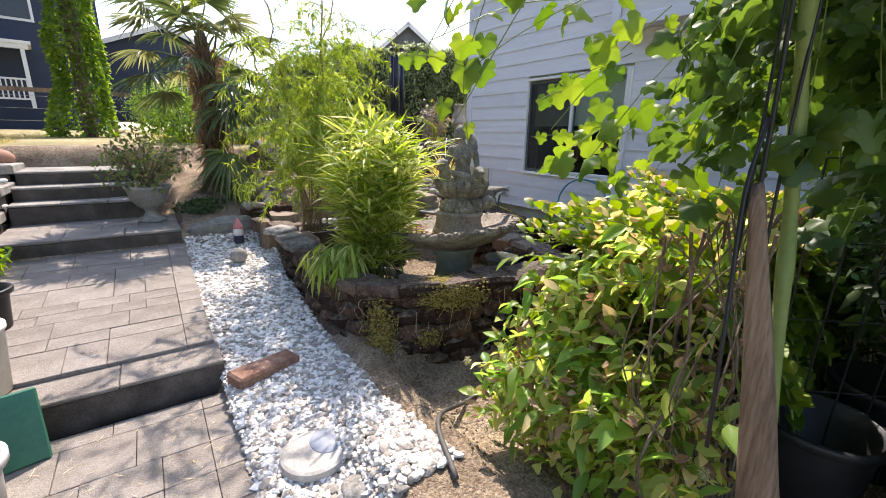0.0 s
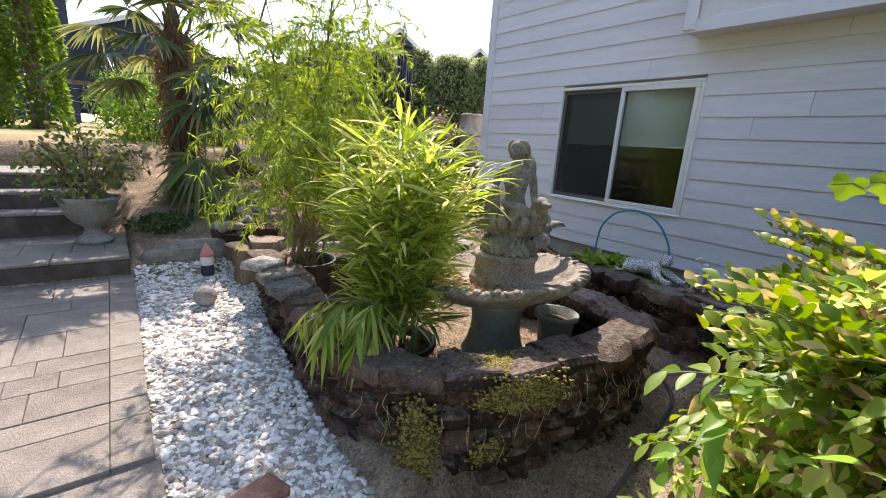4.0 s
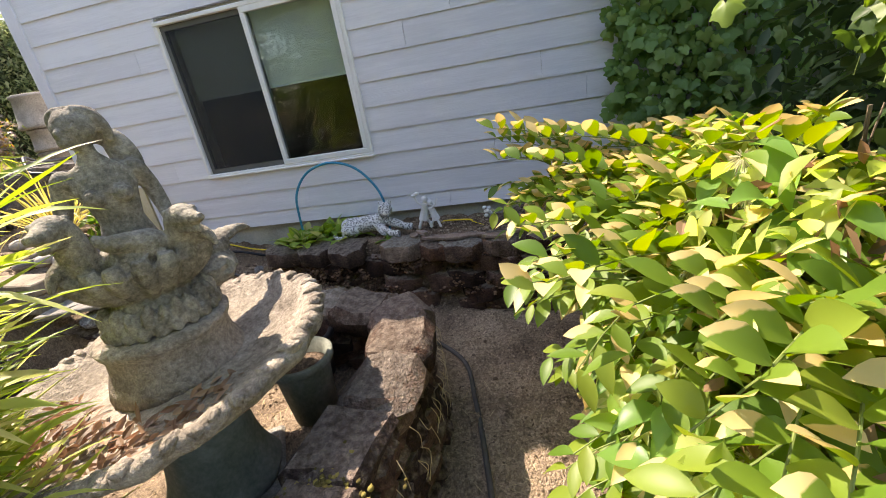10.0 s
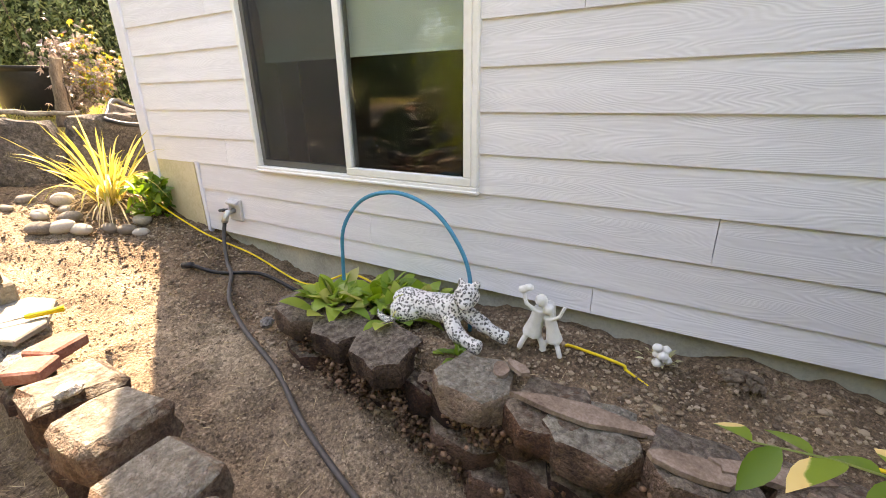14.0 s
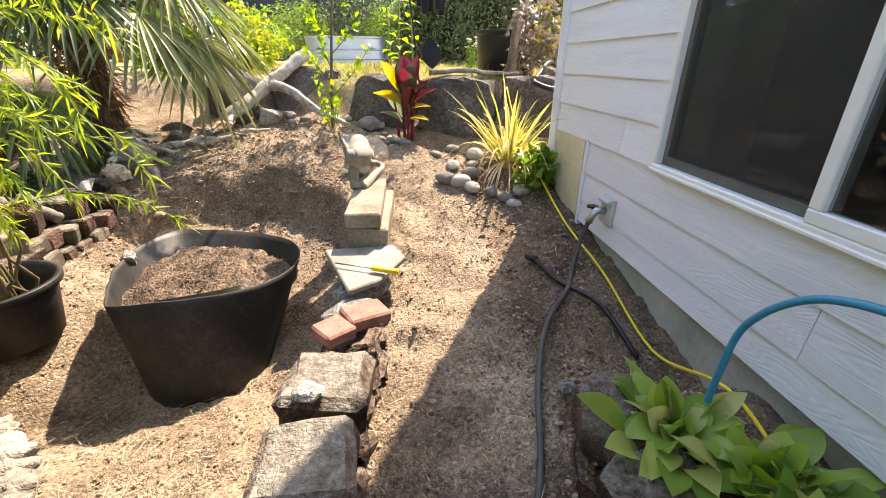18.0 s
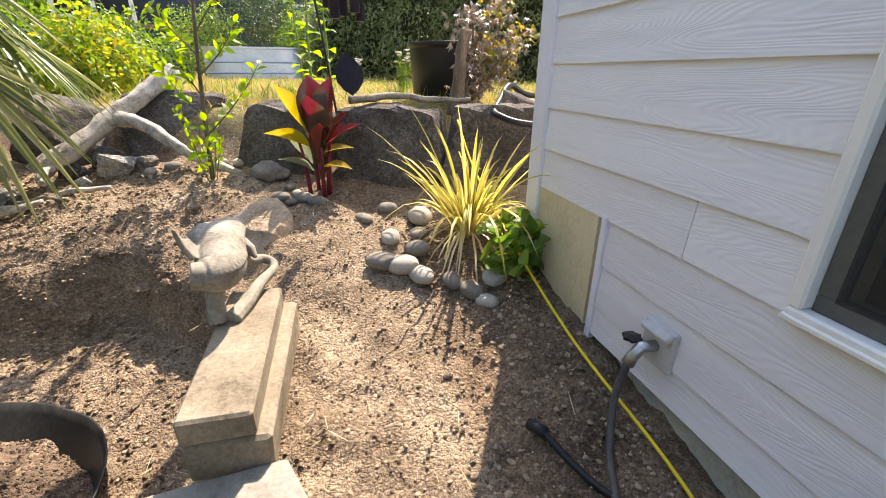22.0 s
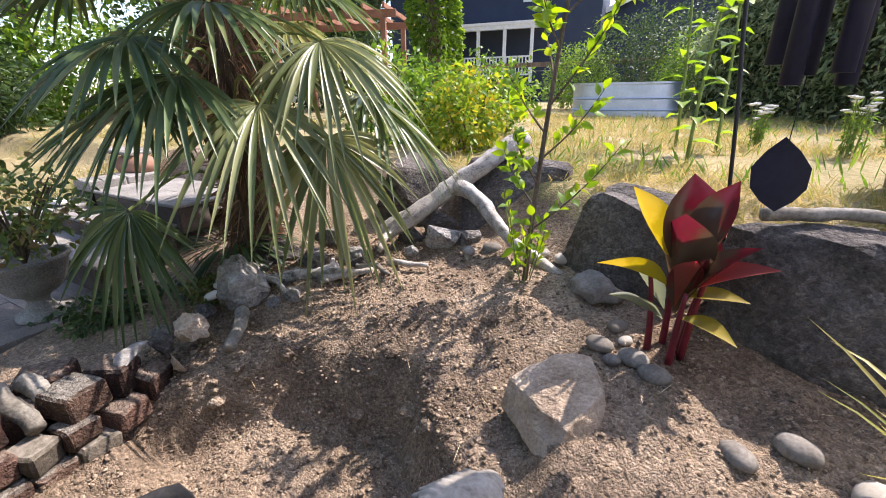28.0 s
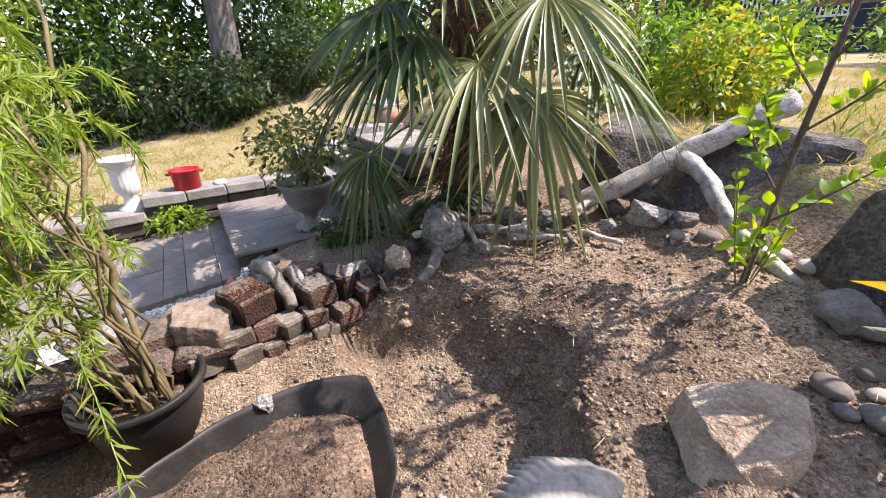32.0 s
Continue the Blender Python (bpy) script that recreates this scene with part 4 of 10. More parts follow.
def ring_wall():
    w = thing("retaining_wall", "curved retaining wall of dark weathered blocks with mossy cap stones", "retaining wall")
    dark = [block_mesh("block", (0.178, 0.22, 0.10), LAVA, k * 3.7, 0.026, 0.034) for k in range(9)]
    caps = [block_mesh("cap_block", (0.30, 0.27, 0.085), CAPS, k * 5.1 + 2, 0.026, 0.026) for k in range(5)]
    greys = [block_mesh("grey_block", (0.275, 0.25, 0.15), LITBLOCK, k * 4.1 + 9, 0.026, 0.02) for k in range(4)]
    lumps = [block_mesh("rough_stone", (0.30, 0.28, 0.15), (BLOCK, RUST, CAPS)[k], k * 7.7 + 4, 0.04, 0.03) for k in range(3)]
    for i, (x, y, a) in enumerate(along(RING, 0.17)):
        base = gz(x + 0.05 * math.sin(radians(a)), y) if y > 2.5 and x > 2 else -0.16
        if x < 1.1 and y > 2.5:
            base = gz(0.8, y) - 0.05
        top = 0.365 if y < 2.9 or x < 2 else 0.285
        n = max(2, round((top - base) / 0.098))
        hgt = (top - base) / n
        nx, ny = -math.sin(radians(a)), math.cos(radians(a))
        for c in range(n):
            off = 0.085 * (c % 2)
            ob = new("block", dark[int(R.randint(9))])
            ob.parent = w
            k = 0.10 + 0.010 * c + R.uniform(-0.016, 0.014) - 0.10 * float(sstep(2.6, 3.0, y) * (x > 2))
            ob.matrix_world = pose(x + nx * k + off * math.cos(radians(a)), y + ny * k + off * math.sin(radians(a)), base + hgt * (c + 0.5) + R.uniform(-0.008, 0.008), R.uniform(-5, 5), R.uniform(-5, 5), a + R.uniform(-9, 9)) @ Matrix.Diagonal((R.uniform(0.85, 1.15), 1, hgt / 0.10 * R.uniform(0.92, 1.06), 1))
    for i, (x, y, a) in enumerate(along(RING, 0.30)):
        if x > 2.5 and y > 3.72:
            continue
        nx, ny = -math.sin(radians(a)), math.cos(radians(a))
        k = 0.13 + R.uniform(-0.02, 0.02) - 0.12 * float(sstep(2.6, 3.1, y) * (x > 2))
        if x > 2.5 and y > 2.6:
            me, z, tl = greys[i % 4], 0.36 + 0.04 * (y > 3.3), 4
        elif x > 2.2:
            me, z, tl = lumps[i % 3], 0.365, 5
        else:
            me, z, tl = caps[i % 5], 0.395, 3
        ob = new("cap_stone", me)
        ob.parent = w
        ob.matrix_world = pose(x + nx * k, y + ny * k, z + R.uniform(-0.012, 0.012), R.uniform(-tl, tl), R.uniform(-tl, tl), a + R.uniform(-8, 8))
    # moss cushions on and below the caps
    P, sz = [], []
    for n, c, u, v, su, sv in ((3600, (1.58, 2.215, 0.443), (0.96, -0.27, 0), (0.27, 0.96, 0.02), 0.19, 0.08), (2200, (1.54, 2.075, 0.37), (0.95, -0.3, 0), (0, 0.12, 1), 0.19, 0.06), (1500, (1.10, 2.27, 0.16), (0.78, -0.62, 0), (0, 0.05, 1), 0.09, 0.18), (300, (1.40, 2.125, 0.10), (0.95, -0.3, 0), (0, 0.05, 1), 0.09, 0.06)):
        a, b = R.normal(0, 0.5, n), R.normal(0, 0.5, n)
        P.append(np.array(c) + np.outer(a * su, u) + np.outer(b * sv, v))
        sz.append(R.uniform(0.004, 0.011, n))
    tagged(grains("moss", np.concatenate(P), np.concatenate(sz), MOSS, w, "golden-yellow moss cushions"), kind="stuff")
    # dry rootlets hanging over the face
    for k in range(46):
        x, y, a = along(RING, 0.04)[int(R.randint(58, 112))]
        nx, ny = math.sin(radians(a)), -math.cos(radians(a))
        z0 = R.uniform(0.15, 0.38)
        bm = B()
        tube(bm, spline([(x + nx * 0.02, y + ny * 0.02, z0), (x + nx * 0.045 + R.uniform(-0.02, 0.02), y + ny * 0.045, z0 - 0.04), (x + nx * 0.04 + R.uniform(-0.05, 0.05), y + ny * 0.04, z0 - R.uniform(0.07, 0.16))], 3), 0.0013, 4)
        part("rootlet", bm, STRAW, w)
    return w


def wall_stone(name, w, d, h, material, seed):
    """A split-face wall stone: three-faced front, narrower back, worn edges."""
    bm = B()
    plan = ((-0.36 * w, 0.5 * d), (0.36 * w, 0.5 * d), (0.5 * w, -0.18 * d), (0.28 * w, -0.5 * d), (-0.28 * w, -0.5 * d), (-0.5 * w, -0.18 * d))
    lo = [bm.verts.new((x, y, -h / 2)) for x, y in plan]
    hi = [bm.verts.new((x * 0.97, y * 0.97, h / 2)) for x, y in plan]
    bm.faces.new(lo)
    bm.faces.new(hi[::-1])
    for i in range(6):
        bm.faces.new((lo[i], hi[i], hi[(i + 1) % 6], lo[(i + 1) % 6]))
    bmesh.ops.recalc_face_normals(bm, faces=bm.faces)
    bmesh.ops.bevel(bm, geom=list(bm.edges), offset=0.02, segments=2, affect="EDGES", profile=0.6)
    bmesh.ops.triangulate(bm, faces=[f for f in bm.faces if len(f.verts) > 4])
    for _ in range(2):
        bmesh.ops.subdivide_edges(bm, edges=[e for e in bm.edges if e.calc_length() > 0.06], cuts=1)
        bmesh.ops.triangulate(bm, faces=[f for f in bm.faces if len(f.verts) > 4])
    for v in bm.verts:
        p = v.co
        v.co = p + Vector((noise.noise(p * 9 + Vector((seed, 0, 0))), noise.noise(p * 9 + Vector((0, seed, 5))), noise.noise(p * 9 + Vector((3, 0, seed))))) * 0.020 + Vector((noise.noise(p * 40 + Vector((seed, 0, 0))), noise.noise(p * 40 + Vector((0, seed, 5))), noise.noise(p * 40))) * 0.006
    me = bpy.data.meshes.new(name)
    bm.to_mesh(me)
    bm.free()
    me.materials.append(material)
    me.polygons.foreach_set("use_smooth", [True] * len(me.polygons))
    me.set_sharp_from_angle(angle=radians(40))
    return me


def bed_wall():
    w = thing("garden_bed_wall", "low retaining wall of rusty grey blocks along the house bed", "retaining wall")
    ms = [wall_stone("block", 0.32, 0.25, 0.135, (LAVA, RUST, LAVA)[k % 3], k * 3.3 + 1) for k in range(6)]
    tops = [wall_stone("top_block", 0.30, 0.27, 0.12, (BLOCK, BLOCK, LITBLOCK, RUST, BLOCK)[k], k * 6.3 + 2) for k in range(5)]
    for i, (x, y, a) in enumerate(along(BEDW, 0.285)):
        b0 = gz(3.4, y) - 0.04
        n = 2 + max(1, int(round((0.265 - b0) / 0.115)) - 1)
        low = (0.265 - b0) / (n - 1)
        for c in range(n):
            top = c == n - 1
            h = 0.125 if top else low
            z = 0.325 if top else b0 + low * (c + 0.5)
            ob = new("block", (tops if top else ms)[int(R.randint(5 if top else 6))])
            ob.parent = w
            ob.matrix_world = pose(x + (0.055 if top else 0.09) + (R.uniform(-0.03, 0.02) if top else R.uniform(-0.05, 0.04)), y - 0.14 * (c % 2) + (0 if top else R.uniform(-0.05, 0.05)), z + R.uniform(-0.012, 0.01), R.uniform(-5, 5), R.uniform(-4, 4) if top else R.uniform(-12, 12), a + R.uniform(-14, 14)) @ Matrix.Diagonal((R.uniform(0.8, 1.08) if not top else R.uniform(0.92, 1.06), 1, h / 0.13, 1))
    pts = list(along(BEDW, 0.02))
    m = 5200
    P = []
    for _ in range(m):
        x, y, a = pts[int(R.randint(len(pts)))]
        f = R.uniform() ** 0.8
        b0 = gz(3.4, y)
        P.append((x - 0.045 + 0.03 * f + R.normal(0, 0.022), y + R.uniform(-0.02, 0.02), b0 + (0.30 - b0) * f))
    P = np.array(P)
    P = P[np.array([noise.noise(Vector(p) * 7) for p in P]) > 0.02]
    grains("moss_crust", P, R.uniform(0.005, 0.014, len(P)), BEDMOSS, w, "rusty brown dry moss and earth")


BEDMOSS = mat("rusty_bed_moss", [(0.07, 0.038, 0.023), (0.15, 0.082, 0.05), (0.25, 0.15, 0.095)], 8, 70, 0.95, 0.6, island=0.5)
ring_wall()
bed_wall()


# ---- paving and steps ----
def paving():
    fl = thing("pavement", "grey concrete pavers on a terraced walk, with straw and dust", "paving", kind="structure")
    meshes = {}

    def paver(x0, x1, y0, y1, z0, z1):
        key = (round(x1 - x0, 3), round(y1 - y0, 3))
        if key not in meshes:
            bm = B()
            box(bm, (0, 0, -0.03), (x1 - x0 - 0.003, y1 - y0 - 0.003, 0.06), bevel=0.0025)
            me = bpy.data.meshes.new("paver")
            bm.to_mesh(me)
            bm.free()
            me.materials.append(PAVER)
            meshes[key] = me
        ob = new("paver", meshes[key])
        ob.parent = fl
        tilt = math.degrees(math.atan2(z1 - z0, y1 - y0))
        ob.matrix_world = pose((x0 + x1) / 2, (y0 + y1) / 2, (z0 + z1) / 2 + R.uniform(-0.002, 0.002), tilt + R.uniform(-0.3, 0.3), R.uniform(-0.3, 0.3), 0)

    def field(x0, x1, y0, y1, zf):
        """Random ashlar: rows of two heights, stones of several widths."""
        y, k = y0, 0
        while y < y1 - 0.05:
            d = min((0.15, 0.225, 0.30)[int(R.randint(3))], y1 - y)
            if y1 - y - d < 0.1:
                d = y1 - y
            x = x1
            first = 0.15
            while x > x0 + 0.01:
                w = first if first else (0.20, 0.30, 0.40)[int(R.randint(3))]
                first = 0
                if x - w < x0 + 0.12:
                    w = x - x0
                paver(x - w, x, y, y + d, zf(y), zf(y + d))
                x -= w
            y += d

    field(-1.9, 0.22, -0.6, 2.52, lambda y: -0.09)
    field(-1.22, 0.20, 2.86, 4.93, lambda y: 0.075 + (y - 2.6) * 0.087)
    field(-1.22, 0.18, 5.22, 5.86, lambda y: 0.435)
    bm = B()
    box(bm, (-0.8, 1.0, -0.2), (2.1, 3.1, 0.1))
    box(bm, (-0.51, 3.85, 0.08), (1.38, 2.1, 0.05), rot=(5, 0, 0))
    box(bm, (-0.51, 5.5, 0.3), (1.36, 0.75, 0.1))
    part("bedding", bm, PAVER, fl, "dark joint sand")
    # edging treads
    st = thing("steps", "weathered concrete garden steps with dark risers", "steps", kind="structure")
    for y, z, x0, x1, dep, h in ((2.60, 0.072, -1.3, 0.22, 0.28, 0.022), (4.93, 0.435, -1.2, 0.19, 0.30, 0.025), (5.86, 0.64, -1.22, -0.02, 0.30, 0.025), (6.13, 0.785, -1.22, 0.0, 0.30, 0.025), (6.41, 0.93, -1.22, 0.05, 0.34, 0.025)):
        n = 3
        for k in range(n):
            bm = B()
            a, b = x0 + (x1 - x0) * k / n, x0 + (x1 - x0) * (k + 1) / n
            box(bm, ((a + b) / 2, y + dep / 2, z - h / 2), (b - a - 0.004, dep, h), bevel=0.006, jitter=0.003)
            part("tread", bm, PAVER if y < 5 else CONC, st)
        # risers in a darker concrete than the treads
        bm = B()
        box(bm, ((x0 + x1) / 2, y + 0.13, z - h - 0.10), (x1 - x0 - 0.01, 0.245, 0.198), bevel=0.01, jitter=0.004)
        part("riser", bm, STEPC, st, "dark concrete riser")
    bm = B()
    box(bm, (-0.6, 7.4, 0.88), (1.3, 1.4, 0.1), bevel=0.01)
    part("upper_walk", bm, CONC, st)


paving()


def side_wall():
    """Low block wall along the west of the walk, stepping up with it."""
    w = thing("side_wall", "low mossy concrete block wall beside the steps", "wall")
    for y0, y1, z in ((2.4, 3.3, 0.33), (3.3, 4.35, 0.47), (4.35, 5.75, 0.60), (5.75, 6.4, 0.83), (6.4, 7.0, 1.0)):
        n = max(2, round((y1 - y0) / 0.36))
        for k in range(n):
            a, b = y0 + (y1 - y0) * k / n, y0 + (y1 - y0) * (k + 1) / n
            bm = B()
            box(bm, (-1.36, (a + b) / 2, z - 0.045), (0.30, b - a - 0.006, 0.09), bevel=0.01, jitter=0.006)
            part("coping", bm, CONC, w)
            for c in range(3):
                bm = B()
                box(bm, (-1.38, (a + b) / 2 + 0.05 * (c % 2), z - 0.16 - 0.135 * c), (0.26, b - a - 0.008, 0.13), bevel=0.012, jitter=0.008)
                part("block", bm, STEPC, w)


side_wall()


def gravel():
    """White stones between the walk and the round wall."""
    n = 21000
    y = R.uniform(1.2, 4.98, n)
    inner = np.interp(y, [1.2, 1.8, 2.3, 2.7, 3.4, 5], [0.95, 0.85, 0.9, 0.88, 0.9, 1.02])
    x = 0.2 + (inner - 0.2) * R.uniform(size=n)
    z = land(x, y) + R.uniform(0.0, 0.02, n)
    tmp = B()
    bmesh.ops.create_icosphere(tmp, subdivisions=1, radius=1)
    ico = np.array([v.co for v in tmp.verts])
    tri = np.array([[v.index for v in f.verts] for f in tmp.faces])
    tmp.free()
    s = R.uniform(0.009, 0.020, n) * (1 + 0.5 * (R.uniform(size=n) > 0.9))
    sc = np.stack([s * R.uniform(0.8, 1.5, n), s * R.uniform(0.7, 1.1, n), s * R.uniform(0.5, 0.8, n)], 1)
    a = R.uniform(0, 6.28, n)
    P = ico[None] * (1 + 0.25 * R.uniform(-1, 1, (n, len(ico), 1))) * sc[:, None]
    c, sn = np.cos(a)[:, None], np.sin(a)[:, None]
    V = np.stack([P[..., 0] * c - P[..., 1] * sn, P[..., 0] * sn + P[..., 1] * c, P[..., 2] + 0.3 * P[..., 0] * R.uniform(-1, 1, (n, 1))], -1) + np.stack([x, y, z], 1)[:, None]
    F = tri[None] + (np.arange(n) * len(ico))[:, None, None]
    ob = pymesh("white_gravel", V.reshape(-1, 3), F.reshape(-1, 3), WHITEROCK)
    tagged(ob, "strip of white landscaping gravel beside the paved walk", "gravel", kind="stuff")


gravel()

# ---- plants ----
UPV = np.array([0, 0, 1.0])


def arc(base, heading, length, rise, bend, n=10, pw=1.3):
    """A stem that rises and bows over; heading in degrees from +x, rise and bend in degrees of climb at foot and tip."""
    pts, p = [Vector(base)], Vector(base)
    for i in range(n):
        el = radians(rise + (bend - rise) * (i / (n - 1)) ** pw)
        h = radians(heading + 12 * noise.noise(Vector((base[0] * 9, i * 0.4, heading * 0.1))))
        p = p + Vector((math.cos(h) * math.cos(el), math.sin(h) * math.cos(el), math.sin(el))) * (length / n)
        pts.append(p.copy())
    return pts


def at_arc(pts, t):
    f = t * (len(pts) - 1)
    i = min(int(f), len(pts) - 2)
    return np.array(pts[i].lerp(pts[i + 1], f - i)), np.array((pts[i + 1] - pts[i]).normalized())


def pot(name, label, c, r_top, r_bot, h, material, tilt=(0, 0, 0), soil=True, group="", rimw=0.02, drop=0.0):
    t = thing(name, label, "plant pot", c, group)
    t.matrix_world = pose(*c, *tilt)
    bm = B()
    lathe(bm, [(r_bot, 0), (r_top - 0.01, h - 0.05), (r_top - 0.01, h - 0.035), (r_top + rimw * 0.5, h - 0.033), (r_top + rimw * 0.6, h), (r_top - 0.008, h), (r_top - 0.02, h - 0.06), (r_top - 0.03 - 0.2 * drop, h - 0.065 - drop), (r_bot * 0.9, 0.03)], 36)
    part("pot_body", bm, material, t, smooth=True)
    bm = B()
    lathe(bm, [(r_top + rimw * 0.55, h - 0.03), (r_top + rimw * 0.8, h - 0.027), (r_top + rimw * 0.85, h), (r_top + rimw * 0.7, h + 0.004), (r_top - 0.004, h + 0.004), (r_top - 0.006, h - 0.002)], 36, caps=False)
    part("rim", bm, material, t, smooth=True)
    if soil:
        bm = B()
        lathe(bm, [(r_top - 0.016 - 0.25 * drop, h - 0.06 - drop), (r_top * 0.6, h - 0.045 - drop), (0.0, h - 0.035 - drop)], 24)
        part("potting_soil", bm, DARKSOIL, t, smooth=True)
    return t


def bamboo():
    c = Vector((1.42, 2.98, 0.03))
    p = pot("bamboo_pot", "dark blue-black plastic pot on the bed holding bamboo", c, 0.22, 0.17, 0.25, BLACKP)
    b = thing("bamboo", "potted clump of bright green bamboo with long narrow leaves", "bamboo", c + Vector((0, 0, 0.2)))
    base, d, up, L, W = [], [], [], [], []
    for k in range(46):
        a, r = R.uniform(0, 6.28), 0.16 * math.sqrt(R.uniform())
        h = 195 + R.uniform(-150, 150)
        lean = R.uniform(0, 1) ** 1.1 * (0.8 if abs(h - 195) < 95 else 0.4)
        ln = R.uniform(0.95, 1.36) - 0.38 * lean
        pts = arc((r * math.cos(a), r * math.sin(a), 0), h, ln, 89 - 14 * lean, 79 - 42 * lean, 9)
        if k < 26:
            bm = B()
            tube(bm, pts, [0.006 * (1 - 0.8 * i / 9) for i in range(len(pts))], 5)
            part("culm", bm, STEM, b)
        for _ in range(62):
            t = R.uniform(0.12, 1) ** 0.85
            q, tang = at_arc(pts, t)
            if q[0] > 0.30:
                continue
            ph = R.uniform(0, 6.28)
            side = np.array([math.cos(ph), math.sin(ph), R.uniform(-0.2, 0.75)])
            out = side + tang * 0.35
            base.append(q + side * R.uniform(0.0, 0.14))
            d.append(out + np.array([q[0], q[1], 0]) * 0.8)
            up.append(UPV + R.normal(0, 0.4, 3))
            L.append(R.uniform(0.13, 0.25))
            W.append(R.uniform(0.014, 0.026))
    foliage("leaves", L_BAMBOO, b, base, d, up, L, W, prof=(0.8, 1.0, 0.6), droop=R.uniform(-0.1, 0.5, len(L)), fold=0.2)
    # a drooping spray over the wall
    base, d, up, L, W = [], [], [], [], []
    for k in range(10):
        pts = arc((-0.10, -0.06, 0.12), 202 + R.uniform(-34, 30), R.uniform(0.5, 0.78), 70, -52, 8)
        bm = B()
        tube(bm, pts, 0.003, 5)
        part("culm", bm, STEM, b)
        for _ in range(26):
            q, tang = at_arc(pts, R.uniform(0.3, 1))
            base.append(q)
            d.append(tang * 0.7 + np.array([R.normal(0, 0.5), R.normal(0, 0.5), -0.6]))
            up.append(UPV + R.normal(0, 0.5, 3))
            L.append(R.uniform(0.12, 0.2))
            W.append(R.uniform(0.018, 0.028))
    foliage("drooping_leaves", L_BAMBOO, b, base, d, up, L, W, prof=(0.8, 1.0, 0.6), droop=0.3)


def willow():
    c = Vector((1.36, 4.40, 0.14))
    pot("willow_pot", "black nursery pot standing on bare soil", c, 0.245, 0.20, 0.28, DUSTP, drop=0.10)
    w = thing("curly_willow", "potted curly willow with twisting stems and narrow drooping leaves", "willow", c + Vector((0, 0, 0.13)))
    base, d, up, L, W = [], [], [], [], []
    for k in range(17):
        h = R.uniform(175, 345) if k > 3 else (170, 220, 265, 300)[k]
        ln = R.uniform(1.9, 3.1) if k < 10 else R.uniform(1.0, 1.5)
        h = h if k < 10 else R.uniform(225, 325)
        n = 16
        pts = arc((R.uniform(-0.12, 0.12), R.uniform(-0.12, 0.12), 0), h, ln, (80 + 6 * (k % 2)) if k < 10 else 80, 66 if k < 10 else 25, n)
        pts = [p + Vector((noise.noise(Vector((k, i * 0.6, 0))), noise.noise(Vector((k, i * 0.6, 9))), 0)) * 0.09 for i, p in enumerate(pts)]
        bm = B()
        tube(bm, pts, [(0.014 if k < 4 else 0.006) * (1 - 0.85 * i / n) + 0.0015 for i in range(n + 1)], 7)
        limb = part("stem", bm, WILLOWBARK, w, smooth=True)
        for _ in range(19 if k < 10 else 12):
            t0 = R.uniform(0.34, 1)
            q, tang = at_arc(pts, t0)
            hh = R.uniform(150, 375)
            tw = arc(q, hh, R.uniform(0.35, 0.8), R.uniform(10, 60), R.uniform(-80, -30), 8)
            bm = B()
            tube(bm, tw, 0.0022, 4)
            part("twig", bm, STEM, limb)
            for _ in range(72):
                p2, tg = at_arc(tw, R.uniform(0.05, 1))
                base.append(p2)
                d.append(tg * 0.8 + dirs(1, -0.2)[0] * 0.9)
                up.append(dirs(1, 0.6)[0])
                L.append(R.uniform(0.035, 0.08))
                W.append(R.uniform(0.006, 0.011))
    foliage("leaves", L_WILLOW, w, base, d, up, L, W, prof=(0.9, 1.0, 0.55), droop=R.uniform(-0.3, 0.8, len(L)), fold=0.25)


WILLOWBARK = mat("willow_bark", [(0.09, 0.07, 0.035), (0.17, 0.135, 0.065), (0.25, 0.205, 0.11)], 8, 50, 0.8, 0.3, dist=0.005)


def fan(parent, apex, direction, roll_up, rad, m, segs=30, spread=200, droop=0.35):
    """A palm fan: narrow pleated segments from one point, split towards the tips."""
    dv = Vector(direction).normalized()
    s = dv.cross(Vector(roll_up)).normalized()
    n = s.cross(dv)
    base, d, up, L = [], [], [], []
    for i in range(segs):
        a = radians(-spread / 2 + spread * i / (segs - 1) + R.uniform(-2.0, 2.0))
        v = dv * math.cos(a) + s * math.sin(a) + n * (0.18 * math.cos(a) - 0.10 + R.uniform(-0.05, 0.05))
        base.append(Vector(apex) + v * 0.015)
        d.append(v)
        up.append(n + v * 0.1 + s * R.uniform(-0.25, 0.25))
        L.append(rad * (0.66 + 0.34 * math.cos(a)) * R.uniform(0.86, 1.06))
    foliage("fan", m, parent, base, d, up, L, 0.037 * R.uniform(0.85, 1.1, segs), prof=(0.42, 0.78, 0.98, 1.0, 0.85, 0.6, 0.32), droop=R.uniform(0.5, 1.4, segs) * droop, fold=0.45)


